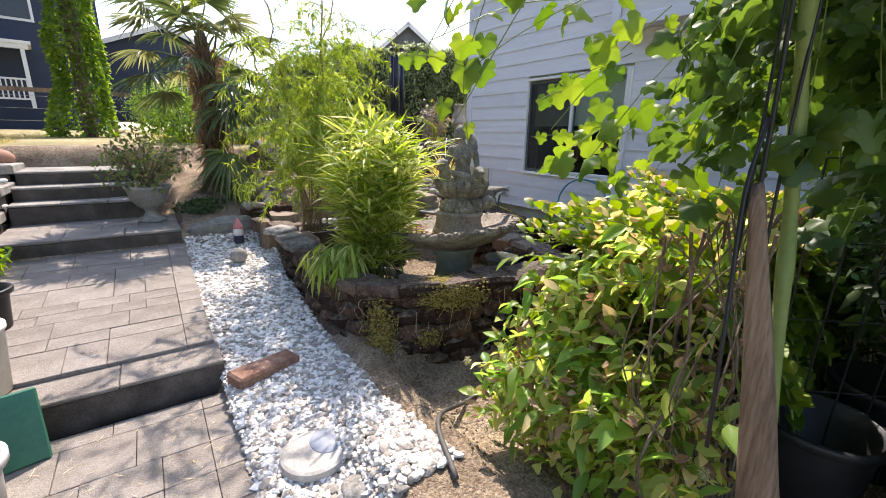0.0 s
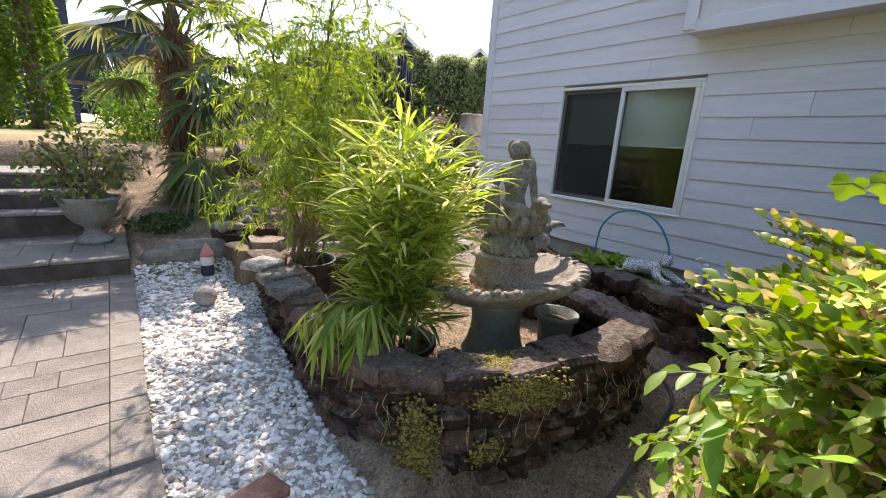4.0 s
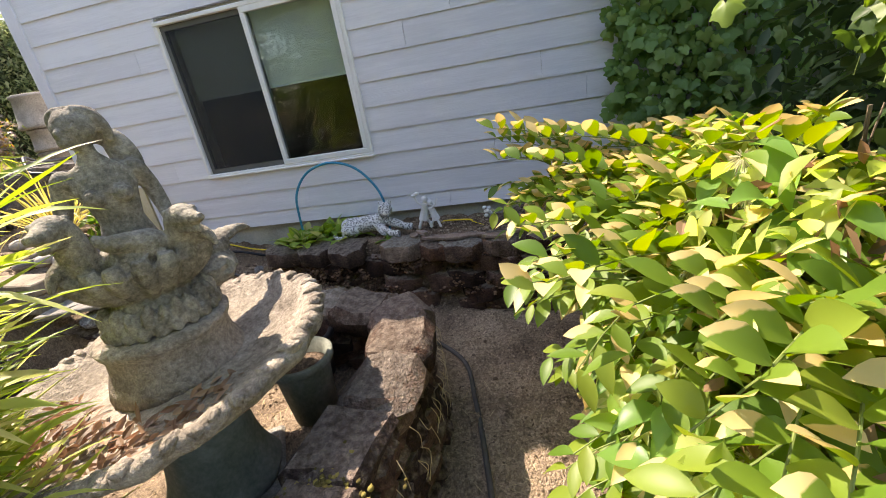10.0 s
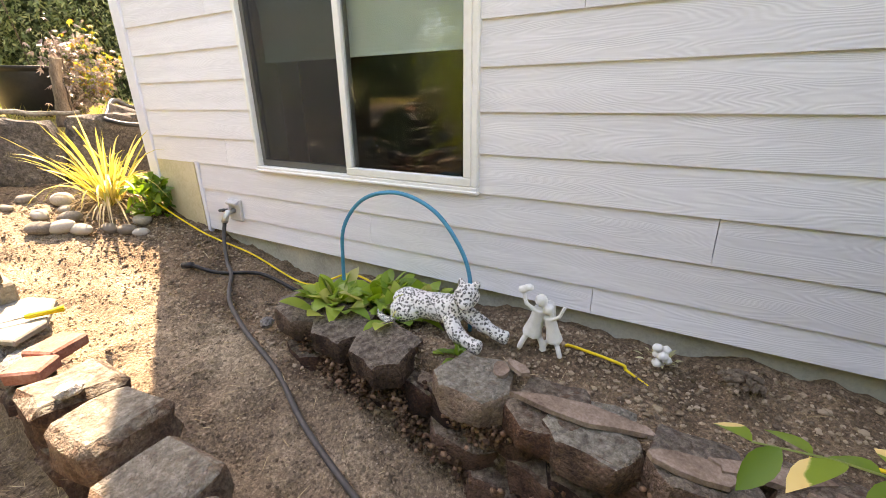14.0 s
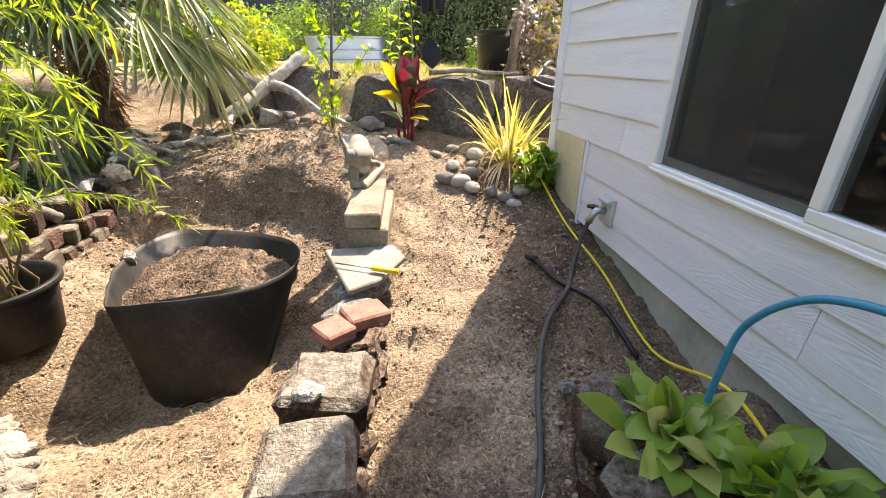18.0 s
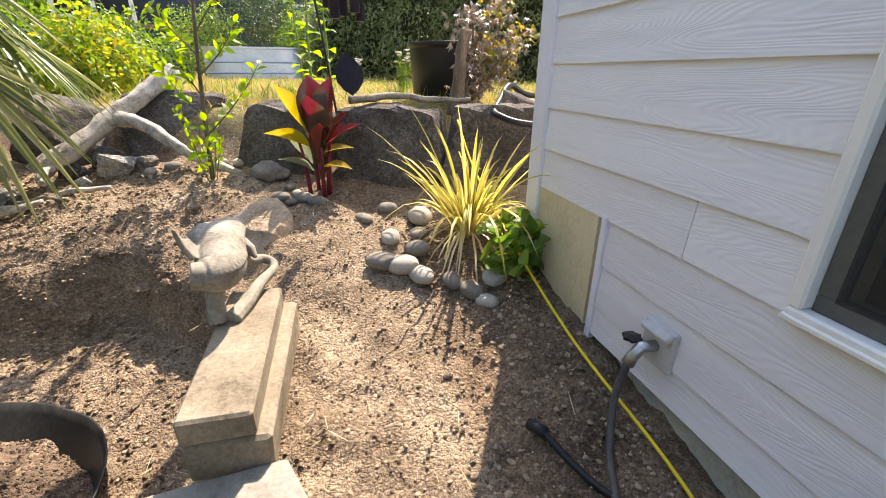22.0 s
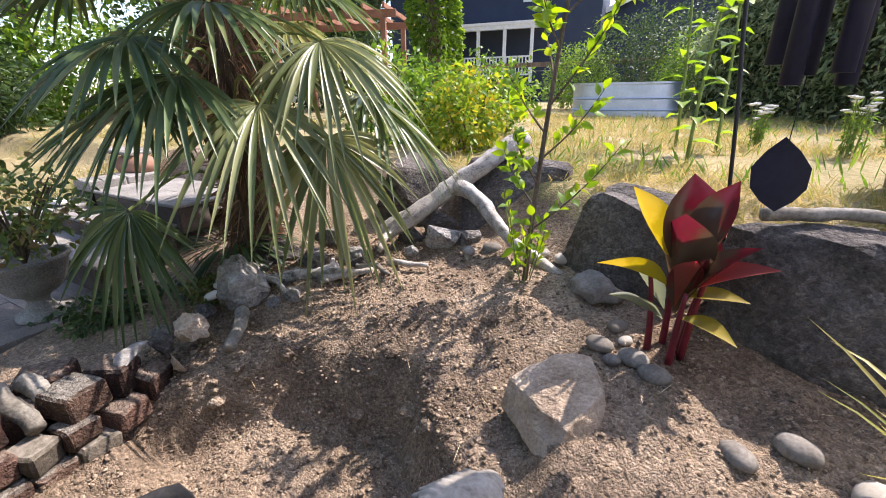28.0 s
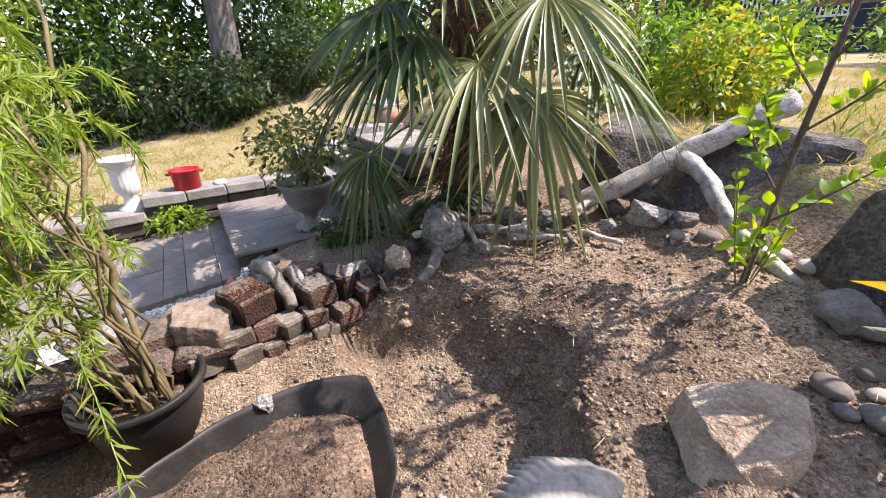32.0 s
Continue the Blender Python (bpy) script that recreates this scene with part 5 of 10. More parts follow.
def palm():
    c = Vector((0.76, 6.5, 0.62))
    p = thing("palm_tree", "windmill palm with shaggy brown trunk and drooping fan leaves", "palm", c)
    bm = B()
    lathe(bm, [(0.20, 0), (0.15, 0.12), (0.12, 0.4), (0.11, 0.9), (0.12, 1.3), (0.10, 1.6), (0.06, 1.9), (0.02, 2.05)], 20, wob=lambda a, i: 1 + 0.14 * math.sin(7 * a + i))
    part("trunk", bm, PALMT, p, smooth=False)
    base, d, up = [], [], []
    for k in range(1100):
        a, z = R.uniform(0, 6.28), R.uniform(0.05, 1.8)
        base.append((0.115 * math.cos(a), 0.115 * math.sin(a), z))
        d.append((math.cos(a), math.sin(a), R.uniform(-2.2, 0.7)))
        up.append((-math.sin(a), math.cos(a), 0.2))
    foliage("trunk_fibre", L_DEAD, p, base, d, up, R.uniform(0.06, 0.2, 1100), R.uniform(0.006, 0.016, 1100), prof=(1, 0.8), droop=0.3)
    for k in range(26):
        a, z = R.uniform(0, 6.28), R.uniform(0.5, 1.75)
        bm = B()
        tube(bm, [(0.10 * math.cos(a), 0.10 * math.sin(a), z), (0.17 * math.cos(a), 0.17 * math.sin(a), z + 0.1), (0.21 * math.cos(a), 0.21 * math.sin(a), z + 0.24)], [0.02, 0.016, 0.012], 6)
        part("old_leaf_base", bm, PALMT, p)
    n = 25
    for k in range(n):
        h = k * 137.5 + R.uniform(-10, 10)
        young = k / n
        el0 = 2 + 72 * young
        st = Vector((0, 0, 1.25 + 0.55 * young))
        ln = R.uniform(0.5, 0.85)
        pts = arc(st, h, ln, el0 + 14, el0 - 30, 8)
        bm = B()
        tube(bm, pts, [0.011 - 0.0007 * i for i in range(len(pts))], 6)
        part("leaf_stalk", bm, STEM, p)
        tg = (pts[-1] - pts[-2]).normalized()
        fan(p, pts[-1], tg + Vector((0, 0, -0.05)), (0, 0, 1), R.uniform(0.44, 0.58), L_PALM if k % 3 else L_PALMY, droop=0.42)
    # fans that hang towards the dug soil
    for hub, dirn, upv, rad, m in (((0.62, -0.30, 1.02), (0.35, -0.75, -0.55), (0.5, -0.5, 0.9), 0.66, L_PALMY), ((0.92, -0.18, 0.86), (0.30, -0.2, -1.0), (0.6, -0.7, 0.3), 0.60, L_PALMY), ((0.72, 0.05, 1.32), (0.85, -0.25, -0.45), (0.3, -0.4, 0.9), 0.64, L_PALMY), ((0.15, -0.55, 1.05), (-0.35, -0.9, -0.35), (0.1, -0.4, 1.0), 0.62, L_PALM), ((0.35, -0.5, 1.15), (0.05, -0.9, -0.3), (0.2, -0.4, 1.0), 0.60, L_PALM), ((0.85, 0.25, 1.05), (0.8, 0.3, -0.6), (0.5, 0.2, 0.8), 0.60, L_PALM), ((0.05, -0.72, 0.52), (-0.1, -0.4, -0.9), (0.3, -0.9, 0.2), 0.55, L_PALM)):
        hv = Vector(hub)
        pts = spline([(0, 0, max(0.5, hub[2] - 0.05)), hv * 0.5 + Vector((0, 0, hub[2] * 0.5 + 0.14)), hv], 5)
        bm = B()
        tube(bm, pts, 0.008, 6)
        part("leaf_stalk", bm, STEM, p)
        fan(p, hub, dirn, upv, rad, m, 28, 205, 0.5)
    # young rosette at the foot
    base, d, up, L = [], [], [], []
    for k in range(110):
        a = R.uniform(0, 6.28)
        el = R.uniform(-0.2, 0.9)
        base.append((0.10 * math.cos(a), -0.15 + 0.10 * math.sin(a), 0.16))
        d.append((math.cos(a), math.sin(a), el))
        up.append((0, 0, 1))
        L.append(R.uniform(0.25, 0.45))
    foliage("foot_rosette", L_DARK, p, base, d, up, L, 0.018, prof=(0.8, 1, 0.6), droop=0.5)


def seal():
    """Arching stems set with two ranks of oval leaves, bleached on top."""
    o = Vector((2.65, 0.85, -0.03))
    s = thing("arching_seal_plant", "large arching plant with yellow-green oval leaves scorched cream at the edges", "perennial", o)
    groups = {"leaves": ([], [], [], [], []), "scorched_leaves": ([], [], [], [], [])}

    def stem(bx, by, h, ln, rise, bend, size=1.0, pw=1.25, first=0.28, scorch=0.0):
        pts = arc((bx - o.x, by - o.y, 0), h, ln, rise, bend, 14, pw)
        for p in pts:                                   # drop stems that reach into the camera's track
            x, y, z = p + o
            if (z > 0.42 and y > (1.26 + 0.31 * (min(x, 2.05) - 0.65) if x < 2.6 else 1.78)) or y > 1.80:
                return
        bm = B()
        tube(bm, pts, [0.0065 * (1 - 0.75 * i / 14) for i in range(len(pts))], 5)
        part("stem", bm, STEM, s)
        nl = int(ln * (1 - first) / 0.036)
        for i in range(nl):
            t = first + (1 - first) * i / (nl - 1)
            q, tg = at_arc(pts, t)
            sd = np.cross(tg, UPV)
            sd /= np.linalg.norm(sd) + 1e-6
            sg = 1 if i % 2 else -1
            z = q[2] + o.z
            nm = "scorched_leaves" if 0.75 * R.uniform() + 1.0 * (z - 0.98) + 0.35 * (t - 0.6) + scorch + 0.42 * sstep(2.55, 3.0, q[0] + o.x) - 0.12 > 0.40 else "leaves"
            lift = R.uniform(0.5, 1.25) if z > 0.85 else R.uniform(-0.45, 0.15)
            g = groups[nm]
            g[0].append(q)
            g[1].append(sd * sg * R.uniform(0.7, 0.9) + tg * R.uniform(0.45, 0.7) + UPV * lift)
            g[2].append(UPV + sd * sg * -0.25 + R.normal(0, 0.22, 3))
            sz = size * (0.62 + 0.5 * math.sin(math.pi * min(1, 0.15 + 0.8 * t))) * R.uniform(0.9, 1.12)
            g[3].append(0.124 * sz)
            g[4].append(0.057 * sz)

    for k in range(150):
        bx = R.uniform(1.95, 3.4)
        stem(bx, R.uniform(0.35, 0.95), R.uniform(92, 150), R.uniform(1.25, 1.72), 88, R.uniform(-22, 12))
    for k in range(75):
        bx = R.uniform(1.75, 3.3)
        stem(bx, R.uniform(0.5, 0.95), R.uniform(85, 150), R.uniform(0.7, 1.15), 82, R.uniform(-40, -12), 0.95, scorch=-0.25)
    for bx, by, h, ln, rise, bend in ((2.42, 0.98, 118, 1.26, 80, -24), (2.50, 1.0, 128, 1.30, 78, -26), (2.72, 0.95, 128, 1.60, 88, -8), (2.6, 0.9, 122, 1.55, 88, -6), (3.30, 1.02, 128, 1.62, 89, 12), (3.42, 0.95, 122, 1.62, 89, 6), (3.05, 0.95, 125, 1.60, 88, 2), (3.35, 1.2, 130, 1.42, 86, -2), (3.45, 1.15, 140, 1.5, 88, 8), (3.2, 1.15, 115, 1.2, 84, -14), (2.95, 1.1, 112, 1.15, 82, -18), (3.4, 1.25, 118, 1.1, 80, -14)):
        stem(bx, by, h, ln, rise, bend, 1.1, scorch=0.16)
    for nm, ma in (("leaves", L_SEAL), ("scorched_leaves", L_SCORCH)):
        g = groups[nm]
        foliage(nm, ma, s, *g, prof=(0.58, 0.90, 1.0, 0.88, 0.56), droop=R.uniform(0.05, 0.45, len(g[3])), fold=0.16)


def lobed(base, d, up, S):
    """Lobed vine leaves: a five-pointed, toothed blade of two rings of quads round the stalk point."""
    base, d, up = (np.asarray(a, float) for a in (base, d, up))
    n = len(base)
    d = d / np.linalg.norm(d, axis=1, keepdims=True)
    s = np.cross(d, up)
    s /= np.linalg.norm(s, axis=1, keepdims=True) + 1e-9
    u = np.cross(s, d)
    ang = np.radians(np.linspace(-156, 156, 25))
    knots = np.radians([-156, -130, -104, -80, -62, -36, 0, 36, 62, 80, 104, 130, 156])
    rad = np.interp(ang, knots, [0.42, 0.62, 0.76, 0.64, 0.92, 0.70, 1.14, 0.70, 0.92, 0.64, 0.76, 0.62, 0.42]) * (1 + 0.045 * np.where(np.arange(25) % 2, 1, -1))
    S = np.broadcast_to(S, n)
    m = len(ang)
    V = np.zeros((n, 1 + 2 * m, 3))
    V[:, 0] = base
    cup = np.random.RandomState(5).uniform(0.12, 0.5, n)
    for i, (a, r) in enumerate(zip(ang, rad)):
        for j, k in ((0, 0.52), (1, 1.0)):
            q = r * k
            lift = -cup * q * q - 0.06 * abs(math.sin(a)) * k + 0.05 * k * math.cos(5 * a)
            V[:, 1 + j * m + i] = base + (d * math.cos(a) + s * math.sin(a)) * (S * q)[:, None] + u * (S * lift)[:, None]
    idx = (np.arange(n) * (1 + 2 * m))[:, None]
    F = [idx + np.array([0, i, i + 1, i + 2]) for i in range(1, m - 1, 2)]
    F += [idx + np.array([i, m + i, m + i + 1, i + 1]) for i in range(1, m)]
    return V.reshape(-1, 3), np.concatenate(F)


def vines():
    """Trellis by the path: a rough post, hop vine above and clematis below."""
    t = thing("trellis", "leaning rough wooden post with dark metal rods carrying vines", "trellis", (1.70, 0.47, -0.05))
    bm = B()
    foot, head = Vector((1.15, 0.14, 0.0)) - Vector((1.70, 0.47, 0)), Vector((1.09, 0.368, 1.345)) - Vector((1.70, 0.47, 0))
    rings = []
    for i in range(34):
        f = i / 33
        c = foot.lerp(head, f)
        ring = []
        for k in range(16):
            a = 2 * math.pi * k / 16 + 0.5
            q = max(abs(math.cos(a)), abs(math.sin(a)))
            r = (0.015 + 0.05 * (1 - f)) / q ** 0.75 * (1 + 0.16 * noise.noise(Vector((math.cos(a) * 1.6, math.sin(a) * 1.6, f * 4))) + 0.07 * noise.noise(Vector((k * 2.0, 7, f * 3))))
            if i == 33:
                r *= 0.8
            ring.append(bm.verts.new((c.x + r * math.cos(a + 0.3), c.y + r * math.sin(a + 0.3), c.z + 0.02 * math.cos(a) * (i > 31))))
        rings.append(ring)
    for a, b in zip(rings, rings[1:]):
        for k in range(16):
            bm.faces.new((a[k], a[(k + 1) % 16], b[(k + 1) % 16], b[k]))
    bm.faces.new(rings[-1])
    part("post", bm, POSTW, t, "weathered split brown post", True)
    o_ = Vector((1.70, 0.47, -0.05))
    for q, r in (([(1.15, 0.38, 1.10), (1.15, 0.39, 1.5), (1.12, 0.39, 1.8), (1.08, 0.39, 2.4)], 0.0055), ([(1.17, 0.41, 1.12), (1.16, 0.41, 1.52), (1.15, 0.42, 2.3)], 0.004), ([(1.20, 0.36, 1.0), (1.21, 0.37, 1.5), (1.23, 0.36, 2.3)], 0.004)):
        bm = B()
        tube(bm, spline([Vector(p) - o_ for p in q], 4), r, 8)
        part("rod", bm, BLACKP, t, "dark metal rod", True)
    bm = B()
    tube(bm, spline([Vector(p) - o_ for p in ((1.12, 0.385, 1.45), (1.075, 0.385, 1.29), (1.035, 0.36, 1.07), (1.01, 0.345, 0.95), (1.0, 0.33, 0.7))], 4), 0.005, 8)
    part("cable", bm, BLACKP, t, "black cable looped round the post", True)
    for k in range(6):
        bm = B()
        tube(bm, [(0.25 + 0.09 * k, -0.08 * k, 0.1), (0.22 + 0.10 * k, -0.1 * k, 2.3)], 0.004, 5)
        part("wire", bm, BLACKP, t)
    for k in range(5):
        bm = B()
        tube(bm, [(0.2, 0.02, 0.5 + 0.3 * k), (0.85, -0.55, 0.5 + 0.3 * k)], 0.003, 5)
        part("wire", bm, BLACKP, t)
    bm = B()
    tube(bm, spline([Vector(p) - o_ for p in ((1.16, 0.22, 0.3), (1.19, 0.30, 0.97), (1.245, 0.34, 1.2), (1.235, 0.37, 1.46), (1.21, 0.39, 1.72), (1.17, 0.42, 2.4))], 5), [0.017 + 0.002 * math.sin(i) for i in range(26)], 10)
    part("old_vine", bm, STEM, t, "thick green ribbed vine stem", True)

    h = thing("hop_vine", "hop vine with large lobed sunlit leaves hanging over the trellis", "vine", (1.6, 0.5, 0.9))
    base, d, up, S = [], [], [], []

    def strand(p0, p1, sag, n, size=0.085, dens=1.0):
        q = spline([p0, (Vector(p0) + Vector(p1)) / 2 + Vector((0, 0, -sag)), p1], 6)
        bm = B()
        tube(bm, q, 0.0014, 5)
        part("bine", bm, STEM, h)
        for _ in range(int(n * dens)):
            pp, tg = at_arc(q, R.uniform(0, 1))
            base.append(pp + R.normal(0, 0.035, 3))
            d.append(np.array([R.normal(0, 0.6), R.normal(0, 0.6), -0.55]))
            up.append(np.array([R.normal(0, 0.6) - 0.3, R.normal(0, 0.6) + 0.4, 0.7]))
            S.append(size * R.uniform(0.55, 1.25))

    o = Vector((1.6, 0.5, 0.9))
    loc = lambda x, y, z: (x - o.x, y - o.y, z - o.z)
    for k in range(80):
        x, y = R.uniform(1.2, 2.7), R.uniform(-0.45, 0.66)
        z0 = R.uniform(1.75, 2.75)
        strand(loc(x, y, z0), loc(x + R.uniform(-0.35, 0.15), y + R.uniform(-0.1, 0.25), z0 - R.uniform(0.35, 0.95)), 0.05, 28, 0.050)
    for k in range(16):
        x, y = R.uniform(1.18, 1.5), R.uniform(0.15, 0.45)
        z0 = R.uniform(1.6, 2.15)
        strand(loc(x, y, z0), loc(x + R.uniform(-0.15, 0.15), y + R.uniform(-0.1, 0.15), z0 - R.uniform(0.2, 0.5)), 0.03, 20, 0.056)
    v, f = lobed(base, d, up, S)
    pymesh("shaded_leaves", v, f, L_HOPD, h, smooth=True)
    for l_ in (base, d, up, S):
        l_.clear()
    for p0, p1, n in (((1.0, 0.8, 2.3), (0.55, 0.84, 1.72), 14), ((0.9, 0.7, 2.2), (0.60, 0.88, 1.62), 12), ((1.0, 0.8, 1.75), (0.6, 0.93, 1.62), 9), ((1.4, 0.75, 1.5), (1.1, 0.86, 1.28), 15), ((1.4, 0.75, 1.35), (1.15, 0.84, 1.2), 12),
                      ((0.8, 0.62, 2.25), (0.47, 0.78, 1.78), 9), ((1.4, 0.8, 2.4), (0.95, 0.92, 1.95), 16), ((1.7, 0.75, 1.6), (1.4, 0.82, 1.2), 16), ((2.3, 0.8, 1.5), (1.9, 0.98, 1.2), 14), ((2.2, 0.75, 1.7), (2.0, 0.95, 1.25), 14)):
        strand(loc(*p0), loc(*p1), -0.03, n, 0.046, 0.55)
    for p0, p1, n in (((0.85, 0.62, 1.95), (0.63, 0.88, 1.42), 15), ((0.70, 0.70, 1.90), (0.56, 0.90, 1.58), 10), ((0.95, 0.68, 1.75), (0.70, 1.03, 1.52), 9), ((1.05, 0.60, 1.70), (0.90, 0.80, 1.42), 12), ((1.2, 0.72, 1.48), (0.92, 0.86, 1.30), 14), ((1.25, 0.6, 1.7), (1.0, 0.74, 1.35), 16), ((1.35, 0.5, 1.9), (1.1, 0.6, 1.5), 16)):
        strand(loc(*p0), loc(*p1), -0.02, n, 0.044, 0.7)
    for k in range(11):
        x, y, z0 = R.uniform(1.75, 2.5), R.uniform(0.5, 0.9), R.uniform(1.55, 2.15)
        strand(loc(x, y, z0), loc(x + R.uniform(-0.2, 0.1), y + R.uniform(0.0, 0.2), z0 - R.uniform(0.35, 0.7)), -0.02, 17, 0.066)
    # loose sprigs that hang out over the walk
    for q in ([(0.78, 0.92, 1.80), (0.725, 0.957, 1.575), (0.71, 0.93, 1.47), (0.70, 0.90, 1.37)], [(0.59, 1.05, 1.60), (0.655, 0.995, 1.597), (0.725, 0.957, 1.575)], [(0.71, 0.93, 1.47), (0.69, 0.96, 1.485), (0.671, 0.978, 1.482)], [(1.24, 1.20, 1.40), (1.36, 1.10, 1.42), (1.45, 0.95, 1.46), (1.5, 0.8, 1.5)], [(1.12, 1.01, 1.56), (1.2, 0.95, 1.60), (1.3, 0.85, 1.66)], [(0.97, 0.92, 1.50), (1.03, 0.90, 1.53), (1.15, 0.8, 1.55)]):
        bm = B()
        tube(bm, spline([loc(*p) for p in q], 5), 0.0014, 5)
        part("bine", bm, STEM, h)
    for x, y, z, s_ in ((0.722, 0.955, 1.572, 0.072), (0.755, 0.925, 1.575, 0.062), (0.72, 0.965, 1.64, 0.055), (0.765, 0.93, 1.645, 0.055), (0.671, 0.978, 1.482, 0.053), (0.708, 0.915, 1.425, 0.038), (0.597, 1.046, 1.595, 0.036), (0.622, 1.03, 1.602, 0.038), (0.655, 0.995, 1.597, 0.047), (1.27, 1.18, 1.405, 0.045), (1.32, 1.13, 1.415, 0.05), (1.37, 1.10, 1.40, 0.055), (1.40, 1.04, 1.46, 0.055), (1.44, 0.97, 1.45, 0.06), (1.36, 1.05, 1.44, 0.045), (1.168, 0.975, 1.586, 0.05), (1.13, 1.0, 1.555, 0.04), (1.03, 0.905, 1.525, 0.052), (1.0, 0.92, 1.51, 0.04), (0.98, 0.81, 1.535, 0.062), (1.212, 0.936, 1.69, 0.06), (1.24, 0.92, 1.65, 0.055)):
        base.append(np.array(loc(x, y, z)))
        d.append(np.array([R.normal(0, 0.22), R.normal(0, 0.22), -1.0]))
        up.append(np.array([-0.7 + R.normal(0, 0.3), -0.45 + R.normal(0, 0.3), 0.35]))
        S.append(s_ * 0.8)
    v, f = lobed(base, d, up, S)
    pymesh("leaves", v, f, L_HOP, h, smooth=True)

    c = thing("clematis", "tangled clematis mound with pale feathery seed heads", "vine", (1.55, 1.0, 0.0))
    n = 6800
    x = R.uniform(-0.36, 1.0, n)
    y = R.uniform(-0.65, 0.38, n)
    top = 0.98 * (1 - 0.38 * sstep(0.05, 0.45, y)) * (1 - 0.6 * sstep(0.05, -0.36, x)) + 0.05
    top = top * (1 + 0.35 * np.array([noise.noise(Vector((a * 4, b * 4, 2))) for a, b in zip(x, y)]))
    z = top * R.uniform(0.0, 1.0, n) ** 0.6
    # keep to the outer skin, in clumps, and out of the camera's view of the post
    gap = np.array([noise.noise(Vector((a * 5, b * 5, c * 6))) for a, b, c in zip(x, y, z)])
    keep = ((y > 0.38 - 0.75 * z - 0.15 * R.uniform(size=n)) | (x < -0.05) | (z > top - 0.14)) & (y + 1.0 > 0.26 * (x + 1.55) + 0.06 + 0.08 * np.sin(z * 9)) & (gap > -0.28)
    b3 = np.stack([x, y, z], 1)[keep] + R.normal(0, 0.02, (int(keep.sum()), 3))
    k = len(b3)
    dd = R.normal(size=(k, 3)) * 0.8 + np.array([-0.35, 0.45, -0.15])
    uu = R.normal(size=(k, 3)) * 0.4 + np.array([-0.1, 0.2, 1.0])
    kind = R.uniform(size=k)
    for nm, lo, hi, ma, L0, L1, wd in (("leaves", 0.0, 0.70, L_CLEM, 0.04, 0.085, 0.52), ("broad_leaves", 0.70, 0.90, L_BROAD, 0.075, 0.125, 0.50), ("yellowed_leaves", 0.90, 1.01, L_SCORCH, 0.06, 0.11, 0.5)):
        i = np.where((kind >= lo) & (kind < hi))[0]
        ln = R.uniform(L0, L1, len(i))
        off = np.array([-0.01, 0.03, 0.01]) if nm != "leaves" else 0
        foliage(nm, ma, c, b3[i] + off, dd[i], uu[i], ln, ln * wd * R.uniform(0.8, 1.2, len(i)), prof=(0.7, 1.0, 0.85, 0.45), droop=R.uniform(0, 0.6, len(i)), fold=0.25)
    m = 1300
    pick = R.randint(0, k, m)
    foliage("dry_leaves", L_DEAD, c, b3[pick] + R.normal(0, 0.03, (m, 3)) - [0, 0.03, 0], dirs(m), dirs(m), R.uniform(0.04, 0.08, m), 0.03, prof=(0.9, 0.8))
    for q in range(80):
        i = R.randint(0, k)
        bm_c = b3[i] + np.array([-0.04, 0.06, 0.03])
        a = dirs(70)
        foliage("seed_head", L_SEED, c, np.tile(bm_c, (70, 1)) + a * 0.004, a, dirs(70), R.uniform(0.016, 0.027, 70), 0.003, prof=(1, 0.8), droop=0.3)
    for q in range(46):
        x0 = R.uniform(-0.3, 0.7)
        bm = B()
        yf = 0.26 * (x0 + 1.55) - 0.98
        tube(bm, spline([(x0, yf, 0), (x0 + R.uniform(-0.2, 0.2), yf + R.uniform(0, 0.25), 0.35), (x0 + R.uniform(-0.2, 0.2), yf + R.uniform(0.0, 0.3), 0.7), (x0 + R.uniform(-0.3, 0.3), yf + R.uniform(0, 0.2), 1.15)], 5), R.uniform(0.002, 0.006), 5)
        part("stem", bm, BARK, c)


def creeper():
    t = thing("wall_creeper", "dark green creeper covering the house wall", "creeper", (4.25, 0.4, 1.5))
    n = 6400
    y = 0.95 - 3.5 * R.uniform(size=n) ** 1.3
    z = R.uniform(-1.1, 1.3, n)
    edge = np.array([noise.noise(Vector((0, 0, zz * 2.2))) * 0.45 + noise.noise(Vector((5, 0, zz * 7))) * 0.12 for zz in z])
    keep = y < 0.62 + edge - 0.1 * (z < -0.5)
    y, z = y[keep], z[keep]
    x = -R.uniform(0.0, 0.22, len(y)) * np.clip((0.95 - y) / 0.5, 0.15, 1)
    dd = np.stack([R.normal(-0.3, 0.3, len(y)), R.normal(0, 0.5, len(y)), R.normal(-0.8, 0.4, len(y))], 1)
    uu = np.stack([np.full(len(y), -1.0), R.normal(0, 0.4, len(y)), R.normal(0.4, 0.3, len(y))], 1)
    v, f = lobed(np.stack([x, y, z], 1), dd, uu, R.uniform(0.036, 0.072, len(y)))
    pymesh("leaves", v, f, L_IVY, t, smooth=True)
    for k in range(14):
        y0 = R.uniform(-0.9, 0.1)
        bm = B()
        tube(bm, spline([(0.02, y0, -1.1), (0.0, y0 + R.uniform(-0.2, 0.2), -0.2), (0.02, y0 + R.uniform(-0.3, 0.3), 1.2)], 5), 0.005, 5)
        part("stem", bm, BARK, t)


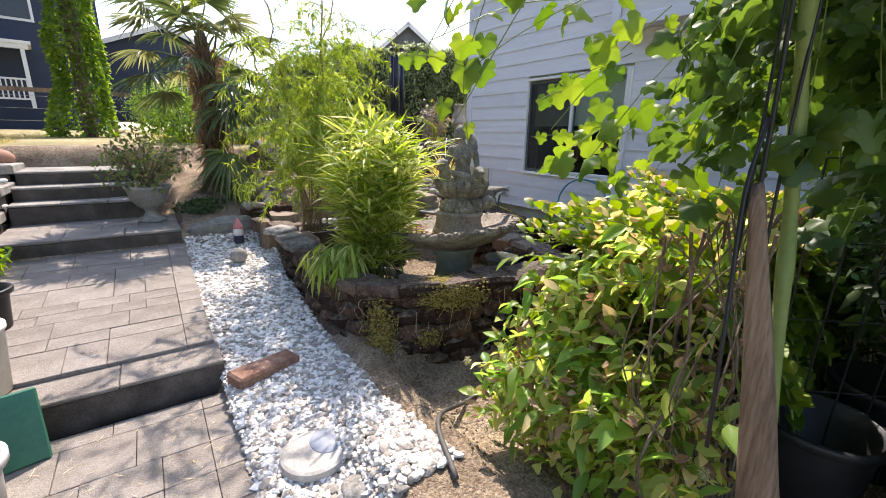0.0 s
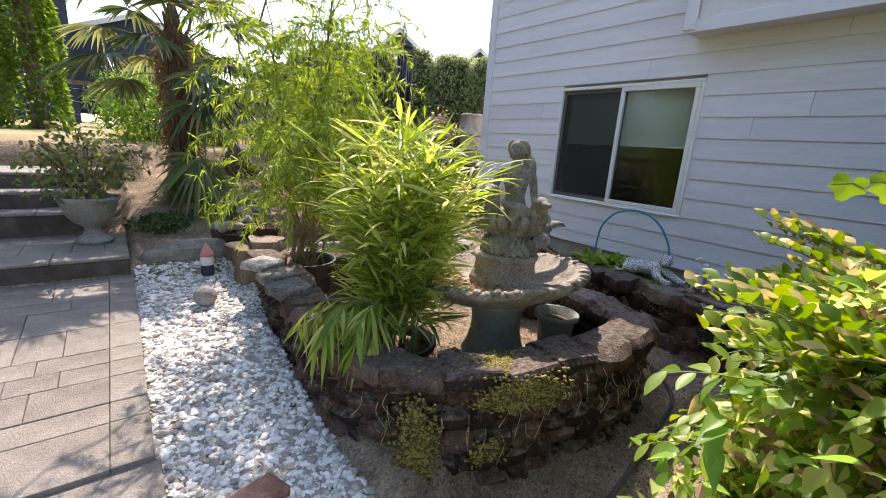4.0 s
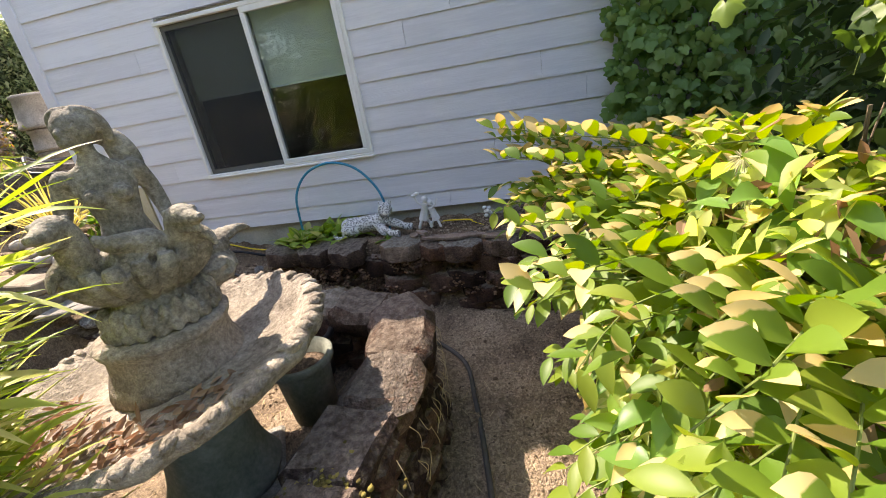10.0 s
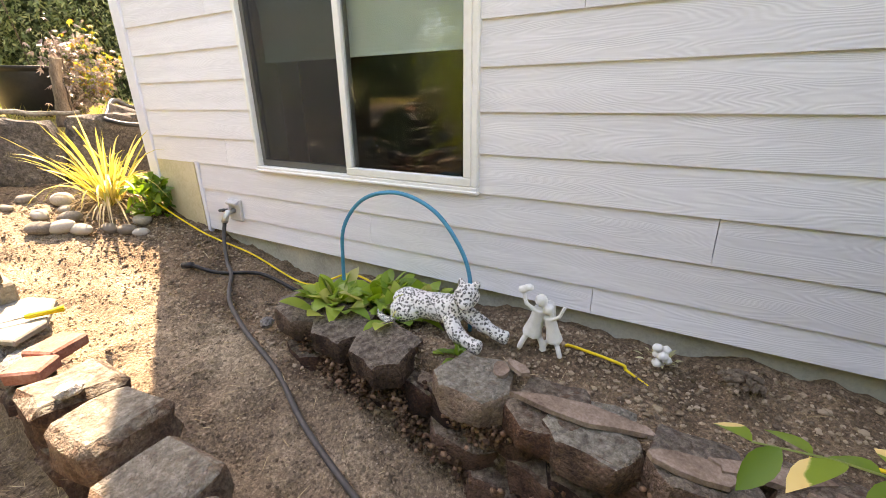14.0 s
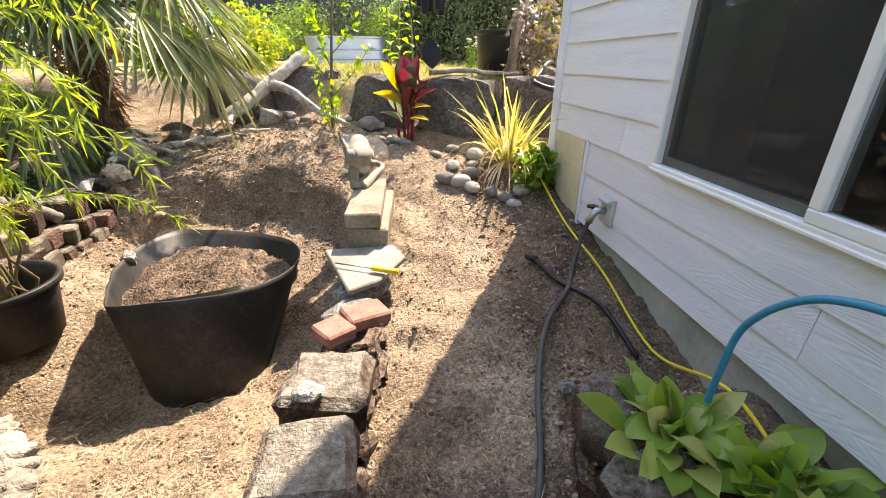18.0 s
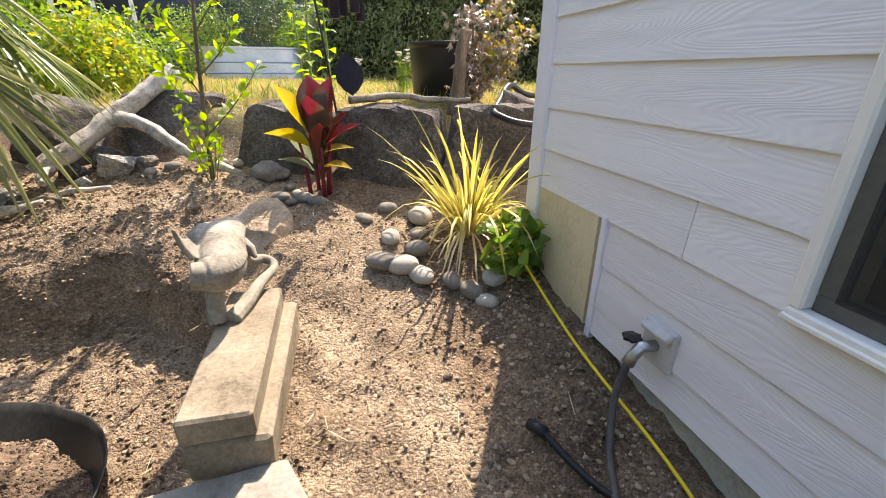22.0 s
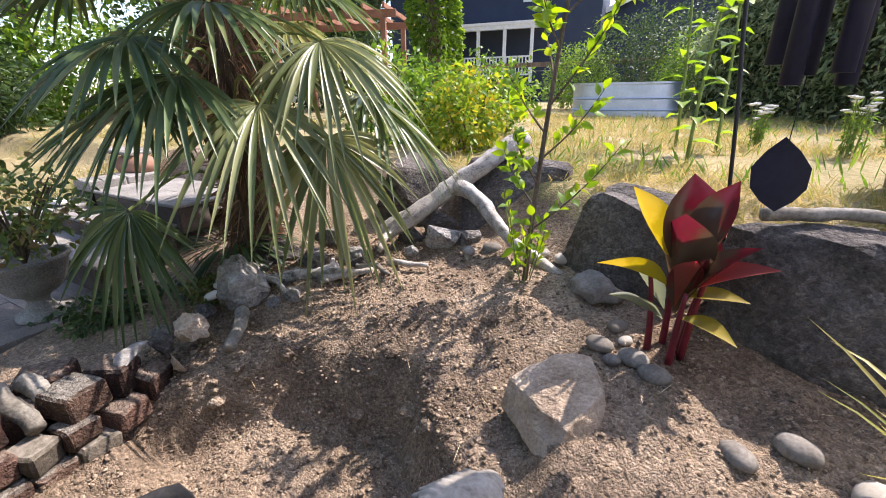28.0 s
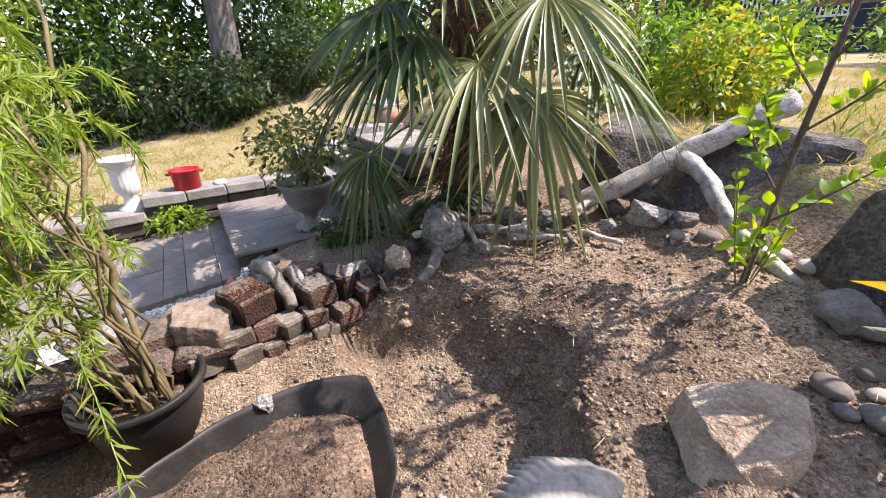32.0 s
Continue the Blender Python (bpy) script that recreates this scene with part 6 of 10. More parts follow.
def rosette(name, label, category, c, n, Lr, Wr, m, el=(0.1, 1.4), droop=0.4, prof=(0.7, 1.0, 0.8, 0.4), fold=0.25, spread=0.04, split=False):
    t = thing(name, label, category, c)
    a = R.uniform(0, 6.28, n)
    e = R.uniform(*el, n)
    d = np.stack([np.cos(a) * np.cos(e), np.sin(a) * np.cos(e), np.sin(e)], 1)
    base = d * [spread, spread, 0.0] * R.uniform(0, 2, (n, 1))
    up, ln, wd, dr = np.tile(UPV, (n, 1)) + R.normal(0, 0.2, (n, 3)), R.uniform(*Lr, n), R.uniform(*Wr, n), droop * R.uniform(0.4, 1.4, n)
    for i in ([slice(k, k + 1) for k in range(n)] if split else [slice(0, n)]):
        foliage("leaf" if split else "leaves", m, t, base[i], d[i], up[i], ln[i], wd[i], prof=prof, droop=dr[i], fold=fold)
    return t


def bush(name, label, c, s, n, m, leaf=(0.05, 0.09), wid=0.5, stems=8, category="shrub", hollow=0.35, stem_mat=None, lump=0.3):
    """A shrub: several stems from the foot and a lumpy crown of leaves."""
    t = thing(name, label, category, c)
    for k in range(stems):
        a = R.uniform(0, 6.28)
        e = Vector((math.cos(a) * s[0] * 0.6, math.sin(a) * s[1] * 0.6, s[2] * R.uniform(1.0, 1.7)))
        bm = B()
        tube(bm, spline([(0, 0, 0), e * 0.5 + Vector((0, 0, 0.1 * s[2])), e], 4), [0.012 * (1 - 0.08 * i) * max(1, s[2]) for i in range(9)], 5)
        part("stem", bm, stem_mat or BARK, t)
    p, d = cloud(n, (0, 0, s[2]), s, hollow=hollow, lump=lump)
    p[:, 2] = np.maximum(p[:, 2], 0.02)
    foliage("leaves", m, t, p, d * 0.6 + dirs(n, 0.1), dirs(n, 0.8), R.uniform(*leaf, n), R.uniform(leaf[0], leaf[1], n) * wid, prof=(0.8, 1.0, 0.6), droop=0.25)
    return t


def canna():
    c = Vector((3.27, 6.41, gz(3.27, 6.41)))
    t = thing("canna", "canna lily with bronze-red and yellow leaves in soil", "canna", c)
    for k in range(5):
        bm = B()
        pts = arc((0.06 * math.cos(k * 1.7), 0.05 * math.sin(k * 1.7), -0.03), 97 * k, 0.44 - 0.04 * k, 88, 80, 6)
        tube(bm, pts, [0.015 - 0.0012 * i for i in range(len(pts))], 9)
        part("stalk", bm, REDSTEM, t, smooth=True)
    # heading, length, climb, width, leaf, foot height, turn of the blade
    specs = ((95, 0.40, 1.45, 0.19, L_CANNA, 0.32, 0.1), (262, 0.36, 1.36, 0.16, L_CANNA, 0.26, 0.0), (20, 0.36, 1.30, 0.11, L_CANNA, 0.36, 0.6), (-25, 0.36, 1.05, 0.10, L_CANNA, 0.22, 0.5), (175, 0.34, 1.12, 0.10, L_CANNAY, 0.36, 1.3), (215, 0.30, 0.55, 0.09, L_CANNAY, 0.28, 0.9),
             (-12, 0.30, 0.72, 0.085, L_CANNAR, 0.26, 0.3), (-40, 0.21, 0.25, 0.07, L_CANNAY, 0.16, 0.2), (-5, 0.19, 0.35, 0.06, L_CANNAY, 0.24, 0.2), (185, 0.24, 1.05, 0.07, L_CANNAG, 0.18, 1.2), (200, 0.22, 0.6, 0.08, L_CANNAG, 0.14, 0.5), (-75, 0.28, 1.2, 0.09, L_CANNAR, 0.2, 0.0), (300, 0.30, 1.25, 0.11, L_CANNA, 0.18, 0.0), (50, 0.32, 1.2, 0.11, L_CANNA, 0.22, 0.3))
    for h, ln, el, w, m, z, turn in specs:
        a = radians(h)
        d = Vector((math.cos(a) * math.cos(el), math.sin(a) * math.cos(el), math.sin(el)))
        u = Matrix.Rotation(turn, 3, d) @ Vector((-math.cos(a) * math.sin(el) + 0.25, -math.sin(a) * math.sin(el) - 0.15, math.cos(el)))
        foliage("leaf", m, t, [(0.025 * math.cos(a), 0.025 * math.sin(a), z)], [d], [u], [ln * 1.16], [w * 1.16], prof=(0.30, 0.58, 0.82, 0.96, 1.0, 0.95, 0.80, 0.56, 0.28), droop=[0.2], fold=0.34)


REDSTEM = mat("red_stem", [(0.09, 0.010, 0.016), (0.20, 0.02, 0.032)], 8, 50, 0.5, 0.1)
L_CANNAG = leafmat("green_canna_leaf", [(0.10, 0.12, 0.07), (0.16, 0.18, 0.12)], trans=0.4, scale=8)
L_CANNAR = leafmat("red_canna_leaf", [(0.20, 0.055, 0.04), (0.31, 0.08, 0.055)], trans=0.5, scale=8)


def sapling(name, label, c, h, m, leaf=0.06):
    """One thin dark stem with twiggy side branches and leafy shoots at the foot."""
    t = thing(name, label, "sapling", c)
    main = arc((0, 0, -0.03), -20, h, 86, 78, 12)
    bm = B()
    tube(bm, main, [0.015 * (1 - 0.7 * i / 12) for i in range(13)], 8)
    part("stem", bm, BARK, t, smooth=True)
    base, d, up = [], [], []

    def dress(pts, n, t0):
        for i in range(n):
            q, tg = at_arc(pts, t0 + (1 - t0) * (i + R.uniform(0, 0.8)) / n)
            o = dirs(1, 0.2)[0]
            base.append(q + o * 0.008)
            d.append(o + tg * 0.7 + UPV * 0.15)
            up.append(dirs(1, 1.2)[0])
    for k in range(15):
        f = 0.16 + 0.055 * k
        q, tg = at_arc(main, min(f, 0.97))
        ln = R.uniform(0.28, 0.62) * (1.15 - 0.5 * f)
        tw = arc(q, 137 * k + R.uniform(-25, 25), ln, 42, 58, 7)
        bm = B()
        tube(bm, tw, [0.0055 * (1 - 0.1 * i) for i in range(8)], 5)
        part("branch", bm, BARK, t)
        dress(tw, 22, 0.25)
    for k in range(6):
        tw = arc((0.02 * math.cos(k), 0.02 * math.sin(k), 0), 60 * k, R.uniform(0.18, 0.5), 75, 80, 5)
        bm = B()
        tube(bm, tw, 0.003, 5)
        part("shoot", bm, STEM, t)
        dress(tw, 9, 0.3)
    n = len(base)
    foliage("leaves", m, t, base, d, up, R.uniform(0.75, 1.3, n) * leaf, R.uniform(0.42, 0.6, n) * leaf, prof=(0.8, 1.0, 0.85, 0.45), droop=0.25)


def tree(name, label, c, h, crown, n, m, r=0.12, leaf=(0.12, 0.24), blobs=7, trunk_mat=None):
    """A tapered trunk, limbs, and leaf clumps with gaps."""
    t = thing(name, label, "tree", c)
    bm = B()
    tube(bm, spline([(0, 0, -0.2), (0.05 * h * 0.2, 0, h * 0.35), (-0.02 * h, 0.02 * h, h * 0.8)], 5), [r * (1 - 0.07 * i) for i in range(11)], 9)
    part("trunk", bm, trunk_mat or BARK, t, smooth=True)
    P, D = [], []
    for k in range(blobs):
        a = k * 2.4 + R.uniform(-0.4, 0.4)
        e = Vector((math.cos(a) * crown[0] * R.uniform(0.3, 0.75), math.sin(a) * crown[1] * R.uniform(0.3, 0.75), h * R.uniform(0.45, 0.98)))
        bm = B()
        tube(bm, spline([(0, 0, h * 0.3), e * 0.5 + Vector((0, 0, h * 0.2)), e], 4), [r * 0.4 * (1 - 0.1 * i) for i in range(9)], 6)
        part("limb", bm, trunk_mat or BARK, t)
        p, d = cloud(n // blobs, e, (crown[0] * 0.5, crown[1] * 0.5, crown[2] * 0.42), hollow=0.25, lump=0.5)
        P.append(p)
        D.append(d)
    P, D = np.concatenate(P), np.concatenate(D)
    k = len(P)
    foliage("crown", m, t, P, D * 0.5 + dirs(k, -0.1), dirs(k, 0.7), R.uniform(*leaf, k), R.uniform(*leaf, k) * 0.55, prof=(0.85, 1.0, 0.6), droop=0.2)
    return t


def dark_corner():
    """Dark shrubs added to fill the dark gap behind the trellis and hide the house, and empty pots."""
    for i, (x, y, r, h) in enumerate(((2.02, 0.32, 0.2, 0.36), (2.3, 0.62, 0.16, 0.28), (1.98, -0.12, 0.21, 0.40), (2.5, 0.2, 0.2, 0.4))):
        pot("nursery_pot", "glossy black nursery pot in deep shade", (x, y, 0.0), r, r * 0.8, h, BLACKP, soil=False, group="nursery pots")
    bush("shade_shrub", "dense dark shrub in the shade behind the trellis", (2.95, -0.1, 0.0), (0.75, 0.7, 1.1), 4200, L_DARK, (0.06, 0.13), 0.5, 12)
    bush("shade_shrub", "dense dark shrub in the shade behind the trellis", (2.3, -0.9, 0.0), (0.8, 0.6, 1.2), 4200, L_DARK, (0.06, 0.13), 0.5, 12)


dark_corner()
bamboo()
willow()
palm()
seal()
vines()
creeper()
canna()

# ---- things ----
def fuse(ob, size):
    """Melts the lumps of a cast figure into one skin."""
    md = ob.modifiers.new("fuse", "REMESH")
    md.mode, md.voxel_size, md.use_smooth_shade = "VOXEL", size, True


def fountain():
    c = (2.08, 2.82, 0.03)
    f = thing("fountain", "weathered tiered garden fountain with a shell bowl on a green pedestal", "fountain", c)
    lean = Matrix.Translation((0, 0, 0.5)) @ Matrix.Rotation(radians(6.5), 4, Vector((-0.89, -0.46, 0))) @ Matrix.Translation((0, 0, -0.5))
    bm = B()
    box(bm, (0, 0, 0.025), (0.42, 0.42, 0.06), (0, 0, 30), 0.012)
    part("foot_slab", bm, CONC, f)
    bm = B()
    lathe(bm, [(0.20, 0.05), (0.21, 0.09), (0.19, 0.13), (0.175, 0.17), (0.16, 0.24), (0.155, 0.30), (0.165, 0.38), (0.19, 0.43), (0.20, 0.46)], 40, wob=lambda a, i: 1 + 0.02 * math.cos(8 * a))
    part("pedestal", bm, PEDM, f, smooth=True)
    bm = B()
    wob = lambda a, i: 1 + (0.012 * math.sin(22 * a) + 0.02 * noise.noise(Vector((math.cos(a) * 6, math.sin(a) * 6, i)))) * (i > 2)
    lathe(bm, [(0.16, 0.44), (0.28, 0.475), (0.42, 0.53), (0.50, 0.58), (0.545, 0.605), (0.555, 0.635), (0.53, 0.655), (0.49, 0.645), (0.44, 0.60), (0.34, 0.575), (0.2, 0.57), (0.0, 0.57)], 96, wob=wob)
    for v in bm.verts:
        v.co += Vector((0, 0, 0.012 * noise.noise(v.co * 9) + 0.006 * noise.noise(v.co * 30)))
        v.co = lean @ v.co
    bowl = part("bowl", bm, BOWLM, f, smooth=True)
    for k in range(64):
        a = 2 * math.pi * k / 64
        bm = B()
        blob(bm, (0.53 * math.cos(a), 0.53 * math.sin(a), 0.643 + 0.006 * math.sin(k * 2.7)), (0.034 + 0.008 * math.sin(k * 1.9), 0.021, 0.019), (12 * math.sin(k), 0, math.degrees(a) + 20 * math.sin(k * 3.1)), 2, 0.45, 2.4, k * 0.7)
        bm.transform(lean)
        part("rim_shell", bm, BOWLM, bowl, smooth=True)
    bm = B()
    lathe(bm, [(0.225, 0.565), (0.215, 0.60), (0.195, 0.65), (0.19, 0.70), (0.205, 0.725), (0.21, 0.745), (0.19, 0.755), (0.0, 0.757)], 40)
    part("drum", bm, BOWLM, f, smooth=True).location = (0.05, 0.02, 0)
    # litter of dry leaves in the bowl
    n = 260
    a, r = R.uniform(2.2, 4.6, n), R.uniform(0.24, 0.46, n)
    foliage("leaf_litter", L_DEAD, f, np.stack([r * np.cos(a), r * np.sin(a), 0.585 + 0.05 * (r - 0.3) + R.uniform(0, 0.02, n)], 1), dirs(n) * [1, 1, 0.2], dirs(n, 1), R.uniform(0.03, 0.08, n), 0.02, prof=(1, 0.8))


def figure():
    """The cast figure on the fountain, one plain shape."""
    bm = B()
    o = Vector((2.15, 2.84, 0.775))
    deg = 228
    yaw = radians(deg)
    ca, sa = math.cos(yaw), math.sin(yaw)

    def P(f, s, z):
        return (o.x + ca * f - sa * s, o.y + sa * f + ca * s, o.z + z)

    def loft(rows, n=18):
        """Oval rings: forward, sideways, height, half depth, half width."""
        rings = []
        for f, s, z, hf, hs in rows:
            rings.append([bm.verts.new(P(f + hf * math.cos(a), s + hs * math.sin(a), z)) for a in (2 * math.pi * k / n for k in range(n))])
        for a, b in zip(rings, rings[1:]):
            for k in range(n):
                bm.faces.new((a[k], a[(k + 1) % n], b[(k + 1) % n], b[k]))
        bm.faces.new(rings[0][::-1])
        bm.faces.new(rings[-1])

    def limb(pts, rr, n=10):
        q = spline([P(*p) for p in pts], 4)
        tube(bm, q, list(np.interp(np.linspace(0, 1, len(q)), np.linspace(0, 1, len(rr)), rr)), n)

    # wreath of leaves at the foot
    loft([(0, 0, -0.02, 0.135, 0.14), (0, 0, 0.06, 0.15, 0.155), (0, 0, 0.12, 0.11, 0.12)])
    for k in range(22):
        a = 2 * math.pi * k / 22
        blob(bm, P(0.145 * math.cos(a), 0.15 * math.sin(a), 0.055 + 0.012 * (k % 2)), (0.03, 0.02, 0.055), (10 * (k % 3 - 1), 0, deg + math.degrees(a)), 2, 0.2, 2, k)
        blob(bm, P(0.165 * math.cos(a + 0.14), 0.17 * math.sin(a + 0.14), 0.03), (0.018, 0.022, 0.03), (0, 0, deg + math.degrees(a)), 1, 0.2, 2, k + 0.5)
    # open shell with deep flutes
    loft([(-0.01, 0, 0.10, 0.09, 0.10), (0, 0, 0.16, 0.125, 0.15), (0, 0, 0.22, 0.14, 0.175), (-0.01, 0, 0.245, 0.12, 0.16)], 28)
    for k in range(17):
        a = radians(-160 + 20 * k)
        r1 = 1 + 0.05 * (k % 2)
        limb([(0.05 * math.cos(a) + 0.02, 0.06 * math.sin(a), 0.11), (0.13 * math.cos(a), 0.16 * math.sin(a), 0.17), (0.15 * r1 * math.cos(a), 0.19 * r1 * math.sin(a), 0.225), (0.155 * r1 * math.cos(a), 0.20 * r1 * math.sin(a), 0.262)], [0.018, 0.028, 0.034, 0.022], 9)
    # hips, waist, chest, shoulders, neck
    loft([(-0.02, 0.0, 0.20, 0.075, 0.10), (-0.01, 0.0, 0.27, 0.072, 0.092), (0.0, 0.005, 0.32, 0.060, 0.074), (0.005, 0.005, 0.37, 0.050, 0.060), (0.01, 0.005, 0.42, 0.052, 0.068), (0.01, 0.0, 0.465, 0.056, 0.082), (0.0, 0.0, 0.505, 0.050, 0.092), (-0.005, 0.0, 0.53, 0.042, 0.082), (-0.002, -0.002, 0.548, 0.032, 0.045), (0.005, -0.005, 0.575, 0.024, 0.025), (0.014, -0.01, 0.615, 0.024, 0.025)])
    for sg in (1, -1):
        blob(bm, P(0.056, sg * 0.036, 0.45), (0.028, 0.03, 0.03), sub=2, amp=0)
        blob(bm, P(-0.002, sg * 0.088, 0.512), (0.032, 0.032, 0.032), sub=2, amp=0)
    # head bowed to one side
    blob(bm, P(0.03, -0.02, 0.645), (0.046, 0.040, 0.056), (0, 0, deg - 30), 3, 0.0)
    blob(bm, P(0.060, -0.038, 0.618), (0.022, 0.020, 0.022), sub=2, amp=0)
    blob(bm, P(0.076, -0.047, 0.640), (0.011, 0.009, 0.015), sub=1, amp=0)
    # hair: a cap swept back, and wavy locks falling behind one shoulder
    blob(bm, P(0.014, -0.008, 0.650), (0.054, 0.053, 0.056), (0, 0, deg), 3, 0.0)
    for k in range(12):
        a = radians(75 + 16 * k)
        rise = 0.006 * math.sin(k * 2.3)
        limb([(0.03 + 0.015 * math.cos(a), -0.015 + 0.015 * math.sin(a), 0.703), (0.015 + 0.046 * math.cos(a), -0.006 + 0.046 * math.sin(a), 0.685 + rise), (0.005 + 0.054 * math.cos(a), 0.004 + 0.056 * math.sin(a), 0.645 + rise), (-0.01 + 0.042 * math.cos(a), 0.02 + 0.046 * math.sin(a), 0.60 + rise)], [0.011, 0.014, 0.016, 0.012], 8)
    for k in range(8):
        w = 0.010 * math.sin(k * 1.7)
        limb([(-0.03 - 0.002 * k, 0.02 + 0.004 * k, 0.645), (-0.04 + w, 0.05 + 0.005 * k, 0.605), (-0.035 - w, 0.055 + 0.007 * k, 0.56), (-0.03 + w, 0.06 + 0.007 * k, 0.515), (-0.03, 0.058 + 0.006 * k, 0.47)], [0.014, 0.018, 0.017, 0.015, 0.007], 8)
    # arms
    limb([(-0.002, -0.09, 0.515), (-0.012, -0.112, 0.46), (-0.005, -0.128, 0.41), (0.03, -0.14, 0.385), (0.06, -0.15, 0.40)], [0.030, 0.027, 0.024, 0.020, 0.017])
    limb([(-0.002, 0.092, 0.512), (-0.018, 0.112, 0.45), (-0.01, 0.122, 0.39), (0.02, 0.125, 0.345), (0.05, 0.13, 0.335)], [0.030, 0.027, 0.024, 0.020, 0.017])
    # dolphins: thick upright bodies, domed heads and open beaks
    for sg, zt, fo in ((-1, 0.0, 0.0), (1, -0.055, 0.02)):
        limb([(0.0, sg * 0.135, 0.20), (0.06 + fo, sg * 0.13, 0.27), (0.075 + fo, sg * 0.135, 0.345 + zt), (0.10 + fo, sg * 0.145, 0.395 + zt), (0.14 + fo, sg * 0.158, 0.405 + zt), (0.17 + fo, sg * 0.17, 0.392 + zt)], [0.056, 0.05, 0.046, 0.045, 0.038, 0.022], 14)
        limb([(0.13 + fo, sg * 0.15, 0.405 + zt), (0.18 + fo, sg * 0.172, 0.402 + zt), (0.225 + fo, sg * 0.19, 0.405 + zt)], [0.034, 0.024, 0.012])
        limb([(0.11 + fo, sg * 0.142, 0.378 + zt), (0.16 + fo, sg * 0.165, 0.37 + zt), (0.20 + fo, sg * 0.18, 0.365 + zt)], [0.030, 0.020, 0.010])
        for e in (1, -1):
            blob(bm, P(0.115 + fo + 0.02 * e * sg, sg * 0.15 + 0.036 * e, 0.425 + zt), (0.011, 0.011, 0.011), sub=1, amp=0)
        limb([(0.05 + fo, sg * 0.155, 0.30), (0.10 + fo, sg * 0.20, 0.27), (0.13 + fo, sg * 0.215, 0.235)], [0.028, 0.02, 0.007])
    # folded tail across the lap
    limb([(0.0, 0.06, 0.24), (0.09, 0.045, 0.285), (0.115, 0.0, 0.31), (0.12, -0.05, 0.325), (0.10, -0.08, 0.35)], [0.06, 0.05, 0.036, 0.026, 0.012], 12)
    limb([(0.0, -0.05, 0.24), (0.10, -0.03, 0.26), (0.13, 0.03, 0.245)], [0.06, 0.045, 0.03], 12)
    # the curled tail and fluke behind
    limb([(-0.04, 0.02, 0.16), (-0.13, 0.12, 0.15), (-0.20, 0.22, 0.13), (-0.24, 0.28, 0.15)], [0.08, 0.07, 0.055, 0.035], 12)
    blob(bm, P(-0.17, 0.20, 0.07), (0.11, 0.09, 0.07), (0, 0, 20), 3, 0.25, 3, 12, fine=0.1)
    for k in range(7):
        a = radians(-70 + 23 * k)
        limb([(-0.23, 0.27, 0.15), (-0.26 - 0.04 * math.cos(a), 0.29 + 0.07 * math.sin(a), 0.17), (-0.28 - 0.06 * math.cos(a), 0.31 + 0.10 * math.sin(a), 0.15)], [0.024, 0.02, 0.008], 7)
    ob = solo("fountain_statue", bm, STATUE, "weathered cast-stone mermaid figure with dolphins on the fountain", "statue", smooth=True)
    fuse(ob, 0.0055)


fountain()
figure()


